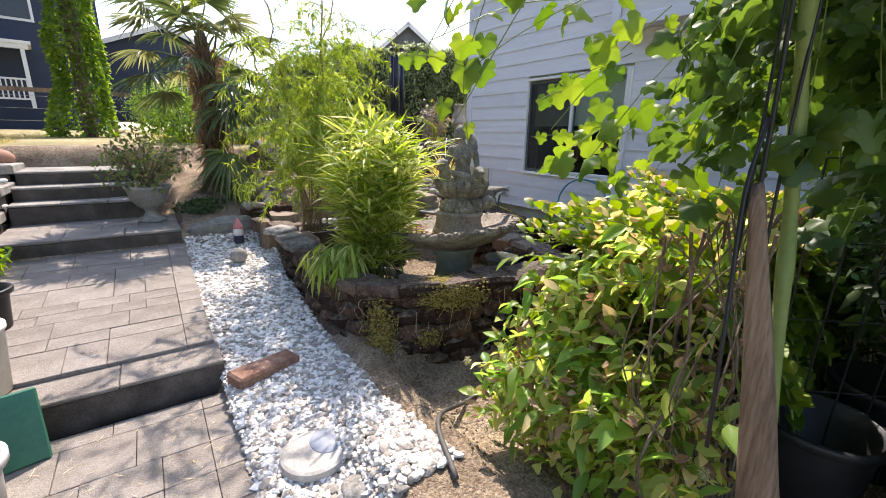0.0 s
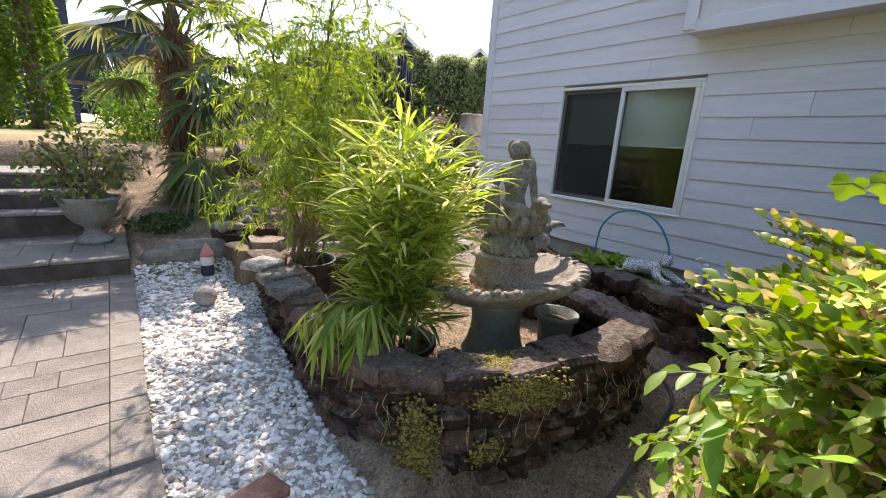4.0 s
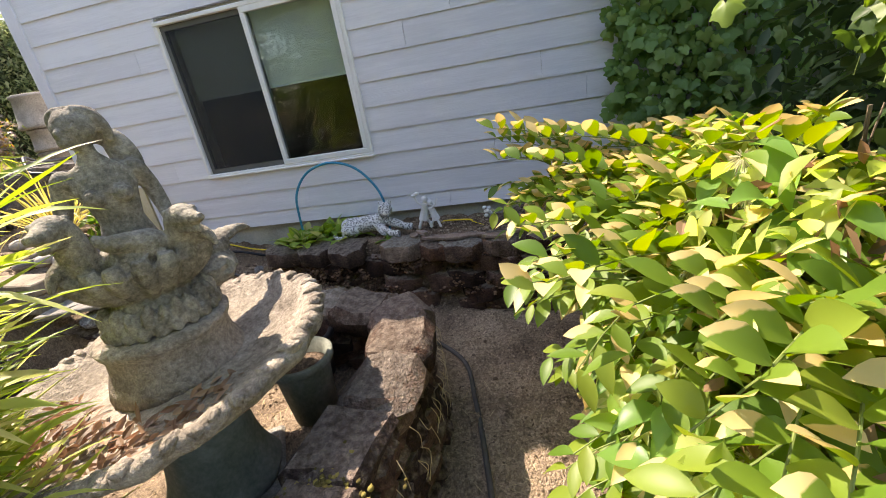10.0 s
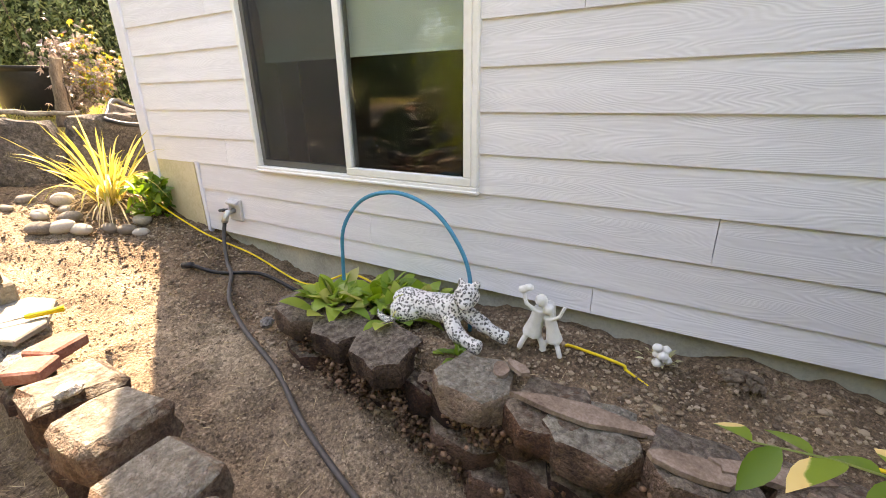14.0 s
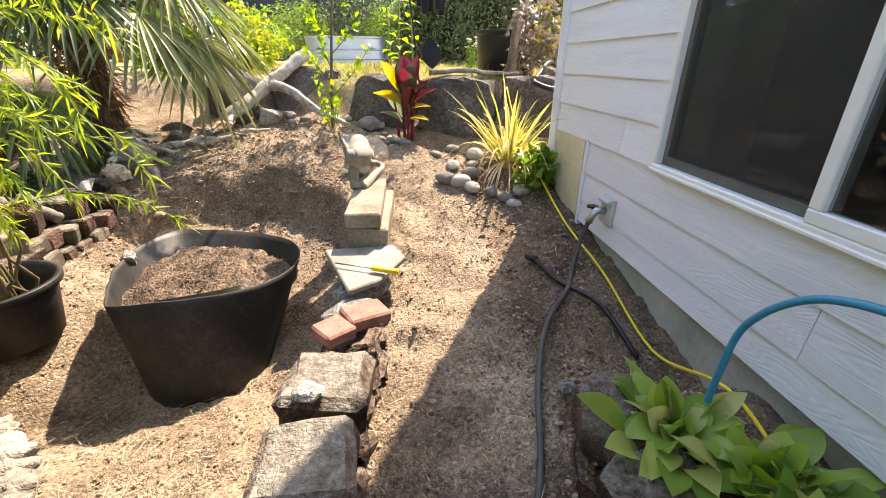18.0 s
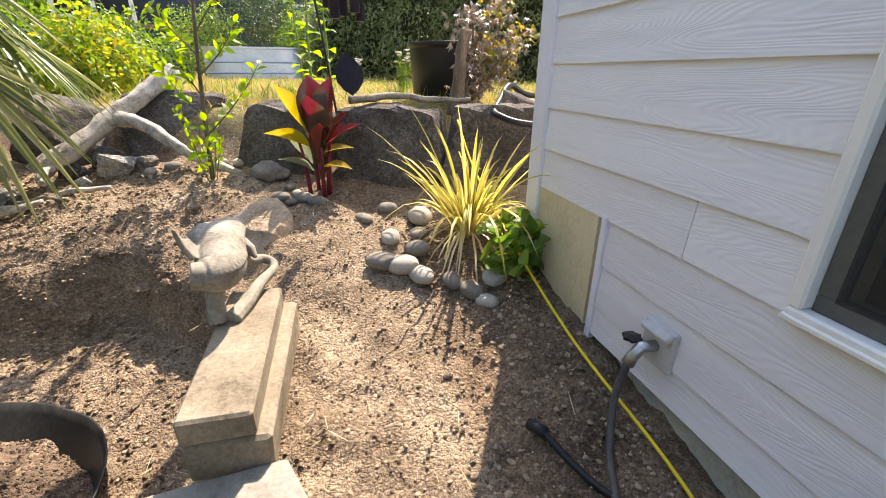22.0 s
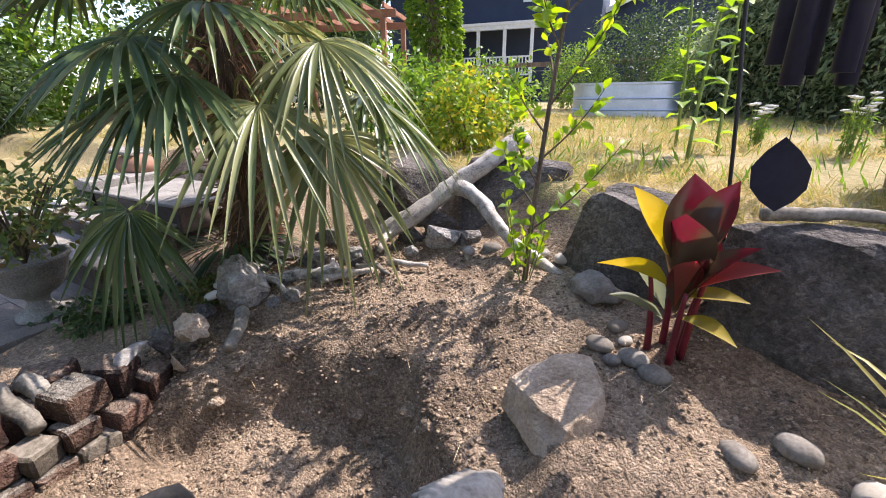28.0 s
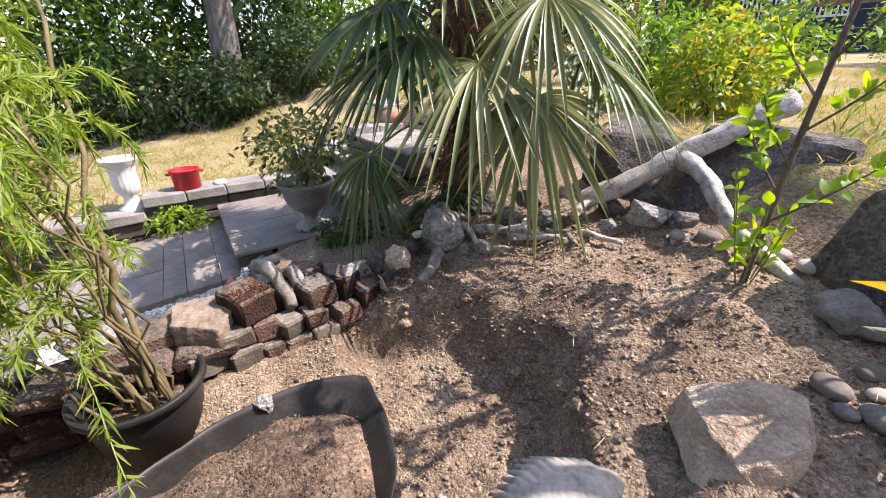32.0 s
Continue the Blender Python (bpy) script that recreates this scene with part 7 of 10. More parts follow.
def leopard():
    m = mat("spotted_paint", [(0.55, 0.53, 0.50), (0.72, 0.71, 0.68)], 10, 60, 0.6, 0.2, dist=0.004)
    N, L = m.node_tree.nodes, m.node_tree.links
    b = N["Principled BSDF"]
    vo = N.new("ShaderNodeTexVoronoi")
    vo.inputs["Scale"].default_value = 88
    co = N.new("ShaderNodeTexCoord")
    L.new(co.outputs["Object"], vo.inputs["Vector"])
    rp = N.new("ShaderNodeValToRGB")
    el = rp.color_ramp.elements
    el[0].position, el[0].color = 0.16, (1, 1, 1, 1)
    el[1].position, el[1].color = 0.5, (1, 1, 1, 1)
    for p, c in ((0.24, 0.03), (0.40, 0.03)):
        e = el.new(p)
        e.color = (c, c, c, 1)
    L.new(vo.outputs["Distance"], rp.inputs[0])
    mx = N.new("ShaderNodeMix")
    mx.data_type, mx.blend_type = "RGBA", "MULTIPLY"
    mx.inputs[0].default_value = 1.0
    src = b.inputs["Base Color"].links[0].from_socket
    L.new(src, mx.inputs[6])
    L.new(rp.outputs[0], mx.inputs[7])
    L.new(mx.outputs[2], b.inputs["Base Color"])
    bm = B()
    o = Vector((4.02, 2.82, 0.36))
    P = lambda a, s, z: (o.x - s, o.y - a, o.z + z)      # a: towards the head, s: towards the path
    tube(bm, spline([P(-0.24, 0.0, 0.05), P(-0.18, 0, 0.085), P(-0.05, 0, 0.095), P(0.08, 0.0, 0.11), P(0.15, 0.01, 0.15)], 5), [0.04, 0.06, 0.07, 0.078, 0.08, 0.08, 0.078, 0.075, 0.073, 0.072, 0.072, 0.073, 0.075, 0.076, 0.076, 0.075, 0.072, 0.068, 0.064, 0.06, 0.05], 14)
    blob(bm, P(-0.17, 0.055, 0.06), (0.06, 0.09, 0.06), sub=3, amp=0.05, seed=2)
    blob(bm, P(-0.17, -0.05, 0.06), (0.05, 0.09, 0.06), sub=3, amp=0.05, seed=3)
    blob(bm, P(0.18, 0.03, 0.215), (0.066, 0.062, 0.06), sub=3, amp=0.05, seed=5)
    blob(bm, P(0.20, 0.082, 0.20), (0.04, 0.034, 0.03), sub=2, amp=0.05, seed=6)
    blob(bm, P(0.14, 0.01, 0.272), (0.012, 0.022, 0.022), sub=2, amp=0)
    blob(bm, P(0.225, 0.01, 0.272), (0.012, 0.022, 0.022), sub=2, amp=0)
    tube(bm, spline([P(0.10, 0.05, 0.09), P(0.16, 0.10, 0.05), P(0.24, 0.12, 0.025), P(0.30, 0.125, 0.02)], 4), [0.042] * 6 + [0.034] * 5 + [0.038, 0.03], 9)
    tube(bm, spline([P(0.16, -0.02, 0.10), P(0.24, 0.0, 0.075), P(0.33, 0.01, 0.045), P(0.39, 0.01, 0.035)], 4), [0.04] * 6 + [0.032] * 5 + [0.036, 0.03], 9)
    tube(bm, spline([P(-0.24, 0, 0.05), P(-0.31, 0.03, 0.05), P(-0.30, 0.10, 0.03), P(-0.20, 0.13, 0.02)], 4), 0.02, 8)
    bmesh.ops.scale(bm, vec=(0.88, 0.88, 0.9), space=Matrix.Translation(-Vector(P(0.02, 0, 0))), verts=list(bm.verts))
    ob = solo("leopard_statue", bm, m, "white spotted leopard garden statue lying on the soil bed", "statue", smooth=True)
    fuse(ob, 0.008)


def cherubs():
    bm = B()
    o = Vector((4.05, 2.38, 0.36))
    P = lambda a, s, z: (o.x - s, o.y - a, o.z + z)
    for da, sc, ln in ((0.0, 0.82, 1), (0.08, 0.7, -1)):
        Q = lambda a, s, z: P(da + a * sc * ln, s * sc, z * sc)
        tube(bm, [Q(0, 0, 0.06), Q(0.015, 0, 0.12), Q(0.03, 0.005, 0.18)], [0.042 * sc, 0.03 * sc, 0.026 * sc], 9)
        blob(bm, Q(0.035, 0.01, 0.215), (0.026 * sc,) * 3, sub=2, amp=0.1)
        tube(bm, [Q(0.03, 0.02, 0.165), Q(-0.02, 0.03, 0.20), Q(-0.04, 0.02, 0.25)], 0.009 * sc, 6)
        tube(bm, [Q(0.03, -0.02, 0.165), Q(0.06, -0.03, 0.14), Q(0.07, 0.0, 0.11)], 0.009 * sc, 6)
        tube(bm, [Q(-0.01, 0.015, 0.07), Q(-0.03, 0.03, 0.03), Q(-0.04, 0.03, 0.0)], 0.013 * sc, 6)
        tube(bm, [Q(0.02, -0.01, 0.07), Q(0.045, 0.0, 0.03), Q(0.06, 0.01, 0.0)], 0.013 * sc, 6)
        blob(bm, Q(0.05, -0.03, 0.16), (0.008, 0.03, 0.04), (10, 0, 20), 2, 0.2)
    for k in range(4):
        blob(bm, P(-0.035 + 0.008 * k, 0.018, 0.205 + 0.004 * k), (0.016, 0.016, 0.012), sub=1, amp=0.3, seed=k)
    bmesh.ops.scale(bm, vec=(1.2, 1.2, 1.28), space=Matrix.Translation(-Vector(P(0.04, 0, 0))), verts=list(bm.verts))
    ob = solo("cherub_figurine", bm, WHITEP, "small white cherub figurines playing on the soil bed", "figurine", smooth=True)
    fuse(ob, 0.005)


leopard()
cherubs()


def koi():
    """A carp leaping out of a curled wave, its tail and back fin broken off."""
    bm = B()
    pts = spline([(2.95, 5.445, 0.828), (2.947, 5.42, 0.838), (2.945, 5.375, 0.847), (2.94, 5.30, 0.85), (2.945, 5.20, 0.84), (2.965, 5.11, 0.826), (2.962, 5.045, 0.826), (2.93, 5.01, 0.838), (2.898, 5.0, 0.845)], 6)
    n = len(pts)
    rad = list(np.interp(np.linspace(0, 8, n), range(9), [0.018, 0.034, 0.053, 0.068, 0.077, 0.074, 0.060, 0.046, 0.041]))
    tube(bm, pts, rad, 28)
    for i in range(24, 84):
        f = i * 0.5
        j = int(f)
        if j + 1 >= n:
            break
        p0, r0 = pts[j].lerp(pts[j + 1], f - j), rad[j] + (rad[j + 1] - rad[j]) * (f - j)
        d = (pts[j + 1] - pts[j]).normalized()
        u = (Vector((0, 0, 1)) - d * d.z).normalized()
        sd = d.cross(u).normalized()
        for k in range(13):
            a = math.pi * (k - 0.5 + 0.5 * (i % 2)) / 13
            q = p0 + (sd * math.cos(a) + u * math.sin(a)) * r0 * 0.985
            blob(bm, q, (0.0105, 0.009, 0.008), sub=1, amp=0.0)
    for sg in (-1, 1):
        blob(bm, (2.946 + 0.036 * sg, 5.40, 0.868), (0.009, 0.009, 0.009), sub=2, amp=0)
    # pleated back fin along one side, and the stump of its broken crest
    for k in range(15):
        y = 5.385 - 0.019 * k
        w = 0.012 + 0.05 * math.sin(3.1 * min(1, (k + 1) / 13))
        x, z = float(np.interp(y, [5.0, 5.1, 5.2, 5.3, 5.4], [2.925, 2.905, 2.895, 2.892, 2.915])), float(np.interp(y, [5.0, 5.1, 5.2, 5.3, 5.4], [0.87, 0.875, 0.892, 0.902, 0.88]))
        tube(bm, [(x + 0.012, y + 0.006, z), (x - 0.4 * w, y, z + 0.1 * w), (x - w, y - 0.012, z - 0.25 * w)], [0.010, 0.009, 0.005], 7)
    for k in range(6):
        tube(bm, [(2.895, 5.075 + 0.012 * k, 0.87), (2.872, 5.07 + 0.010 * k, 0.92), (2.862, 5.062 + 0.008 * k, 0.978 - 0.012 * k)], [0.011, 0.010, 0.006], 7)
    # breast fin
    tube(bm, [(2.99, 5.32, 0.82), (3.02, 5.30, 0.80), (3.038, 5.275, 0.775)], [0.026, 0.02, 0.008], 9)
    # the wave: a ribbon that loops up from the base, and a prop below
    q = spline([(2.975, 5.05, 0.65), (3.01, 5.13, 0.665), (3.045, 5.24, 0.685), (3.083, 5.33, 0.695), (3.078, 5.375, 0.708), (3.04, 5.385, 0.722), (3.005, 5.34, 0.735), (2.985, 5.29, 0.775)], 6)
    tube(bm, q, list(np.interp(np.linspace(0, 7, len(q)), range(8), [0.032, 0.027, 0.021, 0.017, 0.017, 0.019, 0.023, 0.03])), 10)
    tube(bm, [(2.94, 5.11, 0.79), (2.925, 5.08, 0.71), (2.93, 5.045, 0.642)], [0.036, 0.029, 0.027], 9)
    ob = solo("fish_statue", bm, mat("fish_stone", [(0.15, 0.13, 0.105), (0.27, 0.245, 0.20), (0.38, 0.35, 0.295)], 9, 70, 0.9, 0.7, dist=0.005), "cast-stone fish statue with carved scales on a concrete slab", "statue", smooth=True)
    fuse(ob, 0.0036)


koi()


def slabs():
    s = thing("concrete_slab_stack", "two long weathered concrete slabs stacked at the wall end", "slab")
    bm = B()
    box(bm, (3.01, 4.94, 0.60), (0.185, 0.66, 0.085), (1, 0, -2), 0.008, 0.004)
    part("upper_slab", bm, TANCONC2, s)
    bm = B()
    box(bm, (3.03, 4.96, 0.49), (0.22, 0.70, 0.13), (1, 0, -3), 0.01, 0.005)
    part("lower_slab", bm, TANCONC2, s)
    bm = B()
    v = [(2.80, 4.58), (3.15, 4.61), (3.21, 4.47), (3.09, 4.23), (2.96, 4.15)]
    lo = [bm.verts.new((x, y, 0.425)) for x, y in v]
    hi = [bm.verts.new((x, y, 0.455 + 0.01 * (y - 4.3))) for x, y in v]
    bm.faces.new(lo)
    bm.faces.new(hi[::-1])
    for i in range(5):
        bm.faces.new((lo[i], hi[i], hi[(i + 1) % 5], lo[(i + 1) % 5]))
    bmesh.ops.recalc_face_normals(bm, faces=bm.faces)
    bmesh.ops.bevel(bm, geom=list(bm.edges), offset=0.006, affect="EDGES")
    solo("flagstone", bm, FLAG, "flat grey broken flagstone resting on the wall", "flagstone")
    sd = thing("screwdriver", "screwdriver with a yellow handle lying on a flagstone", "screwdriver", (3.05, 4.31, 0.475))
    bm = B()
    tube(bm, [(-0.17, 0.07, 0.0), (0.0, 0.0, 0.0)], 0.004, 6)
    part("shank", bm, METAL, sd, smooth=True)
    bm = B()
    tube(bm, [(0, 0, 0), (0.015, -0.006, 0), (0.06, -0.025, 0), (0.12, -0.05, 0)], [0.009, 0.013, 0.012, 0.014], 10)
    part("handle", bm, YELLOW, sd, smooth=True)
    for k, (x, y, z, a, sx, sy) in enumerate(((3.04, 3.99, 0.43, 28, 0.17, 0.12), (2.93, 3.89, 0.43, 40, 0.12, 0.12))):
        bm = B()
        box(bm, (x, y, z), (sx, sy, 0.055), (2, 3, a), 0.008, 0.004)
        solo("red_paver", bm, RED, "old red clay paver lying on the block wall", "brick", "loose red pavers")
    for x, y, z, s_ in ((2.97, 4.12, 0.35, (0.13, 0.10, 0.06)), (2.99, 4.33, 0.36, (0.15, 0.10, 0.055)), (2.92, 3.50, 0.505, (0.045, 0.035, 0.022))):
        bm = B()
        blob(bm, (x, y, z), s_, (0, 0, 30), 3, 0.2, 2, x * y, 6)
        solo("wall_rock", bm, GREYROCK, "rough grey rock set on the block wall", "rock", "rocks on the wall")


TANCONC2 = mat("aged_slab", [(0.13, 0.105, 0.072), (0.235, 0.197, 0.145), (0.33, 0.285, 0.215)], 5, 70, 0.9, 0.8, dist=0.012)
FLAG = mat("flagstone_surface", [(0.16, 0.148, 0.125), (0.25, 0.235, 0.205), (0.33, 0.31, 0.275)], 5, 60, 0.9, 0.7, dist=0.01)
slabs()


def tub():
    """Soft black planter, bent out of round, full of soil."""
    t = thing("soil_tub", "bent black plastic planter heaped with dry soil", "planter", (2.17, 4.72, 0.0))
    n, rings = 72, []
    bm = B()

    bend = [(-37, 0.45), (-5, 0.462), (29, 0.457), (63, 0.465), (95, 0.53), (115, 0.615), (126, 0.70), (137, 0.64), (159, 0.535), (173, 0.484), (204, 0.44), (225, 0.467), (240, 0.525), (262, 0.46), (283, 0.441), (323, 0.45)]

    def rim(a):
        g = (math.degrees(a) + 37) % 360 - 37
        k = float(np.interp(g, *zip(*bend)))
        return k * math.cos(a), k * math.sin(a)

    def lip(a):
        return 0.345 - 0.02 * math.sin(a) + 0.006 * math.sin(3 * a)
    prof = [(0.50, -0.26), (0.56, 0.0), (0.80, 0.55), (0.98, 0.95), (1.0, 1.0)]
    for off in (0.0, -0.007):
        for r, f in (prof if off == 0 else prof[::-1]):
            ring = []
            for i in range(n):
                a = 2 * math.pi * i / n
                x, y = rim(a)
                w_ = sstep(0.5, 1.0, r)
                x, y = x * w_ + 0.485 * math.cos(a) * (1 - w_), y * w_ + 0.545 * math.sin(a) * (1 - w_)
                z = -0.16 + (lip(a) + 0.16) * f if f >= 0 else f
                ring.append(bm.verts.new((x * r + off * math.cos(a) + 0.06 * (1 - r), y * r - 0.66 * (1 - r) + off * math.sin(a), z)))
            rings.append(ring)
    for a, b in zip(rings, rings[1:]):
        for k in range(n):
            bm.faces.new((a[k], a[(k + 1) % n], b[(k + 1) % n], b[k]))
    part("side", bm, DUSTP, t, smooth=True)
    # the overlapping seam: the loose end of the sheet curls inside the rim
    bm = B()
    m = 14
    for i in range(m):
        f = i / (m - 1)
        a = radians(262 + 52 * f)
        x, y = rim(a)
        k = 0.965 - 0.22 * f ** 1.4
        bm.verts.new((x * (k - 0.10), y * (k - 0.10), lip(a) - 0.13))
        bm.verts.new((x * k, y * k, lip(a) + 0.004 - 0.03 * f * f))
    bm.verts.ensure_lookup_table()
    for i in range(m - 1):
        bm.faces.new([bm.verts[k] for k in (2 * i, 2 * i + 1, 2 * i + 3, 2 * i + 2)])
    bmesh.ops.solidify(bm, geom=list(bm.faces), thickness=0.005)
    part("seam_flap", bm, DUSTP, t, smooth=True)
    # torn corner at the far seam
    bm = B()
    blob(bm, (-0.487, 0.13, 0.325), (0.035, 0.05, 0.045), (0, 0, 20), 3, 0.4, 2.5, 3, 5)
    part("rim_stone", bm, GREYROCK, t, "small stone jammed in the seam")
    # soil heap
    bm = B()
    m, nr = 56, 20
    prev = None
    for j in range(nr + 1):
        r = 0.94 * (1 - j / nr)
        ring = []
        for i in range(m):
            a = 2 * math.pi * i / m
            x, y = rim(a)
            p = Vector((x * r, y * r, 0))
            h = 0.215 - 0.03 * math.sin(a) * r + 0.12 * (1 - r * r) + 0.04 * noise.noise(p * 6) + 0.024 * noise.noise(p * 15) + 0.014 * noise.noise(p * 38)
            ring.append(bm.verts.new((x * r + 0.002 * math.cos(a), y * r, h)))
        if prev:
            for i in range(m):
                bm.faces.new((prev[i], prev[(i + 1) % m], ring[(i + 1) % m], ring[i]))
        prev = ring
    bmesh.ops.remove_doubles(bm, verts=prev, dist=0.003)
    part("soil_fill", bm, DARKSOIL, t, "crumbly dark brown soil", True)
    m = 1700
    q, g = np.sqrt(R.uniform(0, 0.8, m)), R.uniform(0, 6.28, m)
    P = [(*(np.array(rim(b)) * k), 0.215 - 0.03 * math.sin(b) * k + 0.12 * (1 - k * k)) for k, b in zip(q, g)]
    P = [(x, y, z + 0.04 * noise.noise(Vector((x, y, 0)) * 6) + 0.024 * noise.noise(Vector((x, y, 0)) * 15) + 0.006) for x, y, z in P]
    grains("crumb_layer", P, R.uniform(0.0015, 0.0055, m), DARKSOIL, t, "dry soil crumbs")


tub()


def hose(name, label, pts, r, m, category="hose", n=8):
    bm = B()
    tube(bm, spline(pts, n), r, 9)
    return solo(name, bm, m, label, category, smooth=True)


def utilities():
    s = thing("hose_bib", "wall-mounted hose bib in a grey box on lap siding", "tap", (WX, 4.60, 0.62))
    bm = B()
    box(bm, (-0.012, 0, 0), (0.024, 0.13, 0.15), bevel=0.006)
    box(bm, (-0.03, 0, 0.055), (0.04, 0.11, 0.02), (0, -20, 0), 0.004)
    part("backplate", bm, BOXGREY, s)
    bm = B()
    tube(bm, [(-0.01, 0, 0), (-0.07, 0.01, -0.005), (-0.09, 0.015, -0.04), (-0.10, 0.02, -0.07)], [0.018, 0.02, 0.02, 0.022], 10)
    part("spout", bm, METAL, s, smooth=True)
    bm = B()
    lathe(bm, [(0.0, 0), (0.028, 0.002), (0.03, 0.012), (0.0, 0.016)], 14, (-0.075, 0.05, 0.0), wob=lambda a, i: 1 + 0.15 * math.cos(6 * a))
    part("handwheel", bm, BLACKP, s)
    g = lambda x, y, h=0.015: (x, y, float(ground_z(np.array([x]), np.array([y]))[0]) + h + 0.008)
    hose("garden_hose", "grey-brown rubber hose snaking along the soil path", [(4.21, 4.62, 0.55), (4.17, 4.60, 0.44), (4.1, 4.5, 0.32), g(4.02, 4.35), g(3.84, 4.12), g(3.70, 3.8), g(3.60, 3.45), g(3.47, 3.15), g(3.35, 2.8), g(3.25, 2.4), g(3.05, 2.05), g(2.7, 1.93), g(2.2, 1.82), g(1.75, 1.74), g(1.35, 1.66), g(1.0, 1.45), g(0.85, 1.1)], 0.0125, RUBBER)
    bm = B()
    tube(bm, spline([g(3.92, 4.62, 0.03), g(4.0, 4.45), g(4.12, 4.2), g(4.16, 3.9)], 6), 0.012, 8)
    tube(bm, [g(3.90, 4.66, 0.035), g(3.93, 4.60, 0.03)], 0.02, 10)
    solo("soaker_hose", bm, BLACKP, "short black soaker hose with a nozzle on dark soil", "hose", smooth=True)
    hose("yellow_cord", "bright yellow cord running along the house wall", [(4.12, 6.25, 1.15), (4.14, 6.0, 0.92), (4.17, 5.55, 0.68), g(4.2, 4.93, 0.03), g(4.22, 4.4, 0.02), g(4.22, 3.9, 0.02), (4.20, 3.5, 0.40), (4.17, 3.2, 0.36), g(4.15, 2.9, -0.03), g(4.12, 2.45, -0.04), g(4.11, 2.27, -0.01), g(4.10, 2.23, 0.012), g(4.06, 2.04, 0.010), g(4.05, 2.0, -0.01), g(4.0, 1.75, -0.04), g(3.93, 1.50, -0.02), g(3.92, 1.45, 0.01), g(3.93, 1.32, 0.012), g(3.95, 1.2, -0.02)], 0.006, YELLOW, "cord")
    hose("blue_hose_hoop", "bright blue hose bent into a hoop above the bed", [(4.06, 3.42, 0.30), (4.06, 3.41, 0.55), (4.05, 3.37, 0.74), (4.05, 3.24, 0.89), (4.05, 3.05, 0.945), (4.06, 2.88, 0.90), (4.06, 2.76, 0.79), (4.06, 2.68, 0.62), (4.07, 2.68, 0.34)], 0.0095, BLUEH)


utilities()


def chunk(bm, c, s, rot, seed):
    """A broken angular stone: the hull of a few points, edges worn, faces pitted."""
    rr = np.random.RandomState(int(seed) * 7 + 1)
    b2 = B()
    for _ in range(13):
        v = rr.normal(size=3)
        v /= np.linalg.norm(v)
        b2.verts.new(v * rr.uniform(0.92, 1.15))
    hull = bmesh.ops.convex_hull(b2, input=list(b2.verts))
    bmesh.ops.delete(b2, geom=list({g for g in hull["geom_interior"] + hull["geom_unused"] if isinstance(g, bmesh.types.BMVert)}), context="VERTS")
    bmesh.ops.dissolve_limit(b2, angle_limit=0.28, verts=list(b2.verts), edges=list(b2.edges))
    bmesh.ops.bevel(b2, geom=list(b2.edges), offset=0.055, segments=2, affect="EDGES", profile=0.6)
    bmesh.ops.triangulate(b2, faces=list(b2.faces))
    for _ in range(3):
        bmesh.ops.subdivide_edges(b2, edges=[e for e in b2.edges if e.calc_length() > 0.14], cuts=1)
        bmesh.ops.triangulate(b2, faces=[f for f in b2.faces if len(f.verts) > 4])
    M = pose(*c, *rot) @ Matrix.Diagonal((*s, 1))
    off = Vector((seed * 3.1, 0, 0))
    at = {}
    for v in b2.verts:
        k = 1 + 0.07 * noise.noise(v.co * 2.2 + off) + 0.045 * noise.noise(v.co * 6 + off) + 0.02 * noise.noise(v.co * 15 + off)
        at[v] = bm.verts.new(M @ (v.co * k))
    for f in b2.faces:
        bm.faces.new([at[v] for v in f.verts])
    b2.free()


def slab(bm, corners, seed):
    """An angular split stone: the hull of its corners, edges worn, faces pitted."""
    for c in corners:
        bm.verts.new(c)
    hull = bmesh.ops.convex_hull(bm, input=list(bm.verts))
    bmesh.ops.delete(bm, geom=list({g for g in hull["geom_interior"] + hull["geom_unused"] if isinstance(g, bmesh.types.BMVert)}), context="VERTS")
    bmesh.ops.dissolve_limit(bm, angle_limit=0.12, verts=list(bm.verts), edges=list(bm.edges))
    bmesh.ops.bevel(bm, geom=list(bm.edges), offset=0.008, segments=2, affect="EDGES", profile=0.6)
    bmesh.ops.triangulate(bm, faces=list(bm.faces))
    for _ in range(4):
        bmesh.ops.subdivide_edges(bm, edges=[e for e in bm.edges if e.calc_length() > 0.025], cuts=1)
        bmesh.ops.triangulate(bm, faces=[f for f in bm.faces if len(f.verts) > 4])
    bm.normal_update()
    for v in bm.verts:
        p = v.co + Vector((seed * 3.1, 0, 0))
        v.co += v.normal * (0.016 * noise.noise(p * 7) + 0.008 * noise.noise(p * 22) + 0.003 * noise.noise(p * 60))


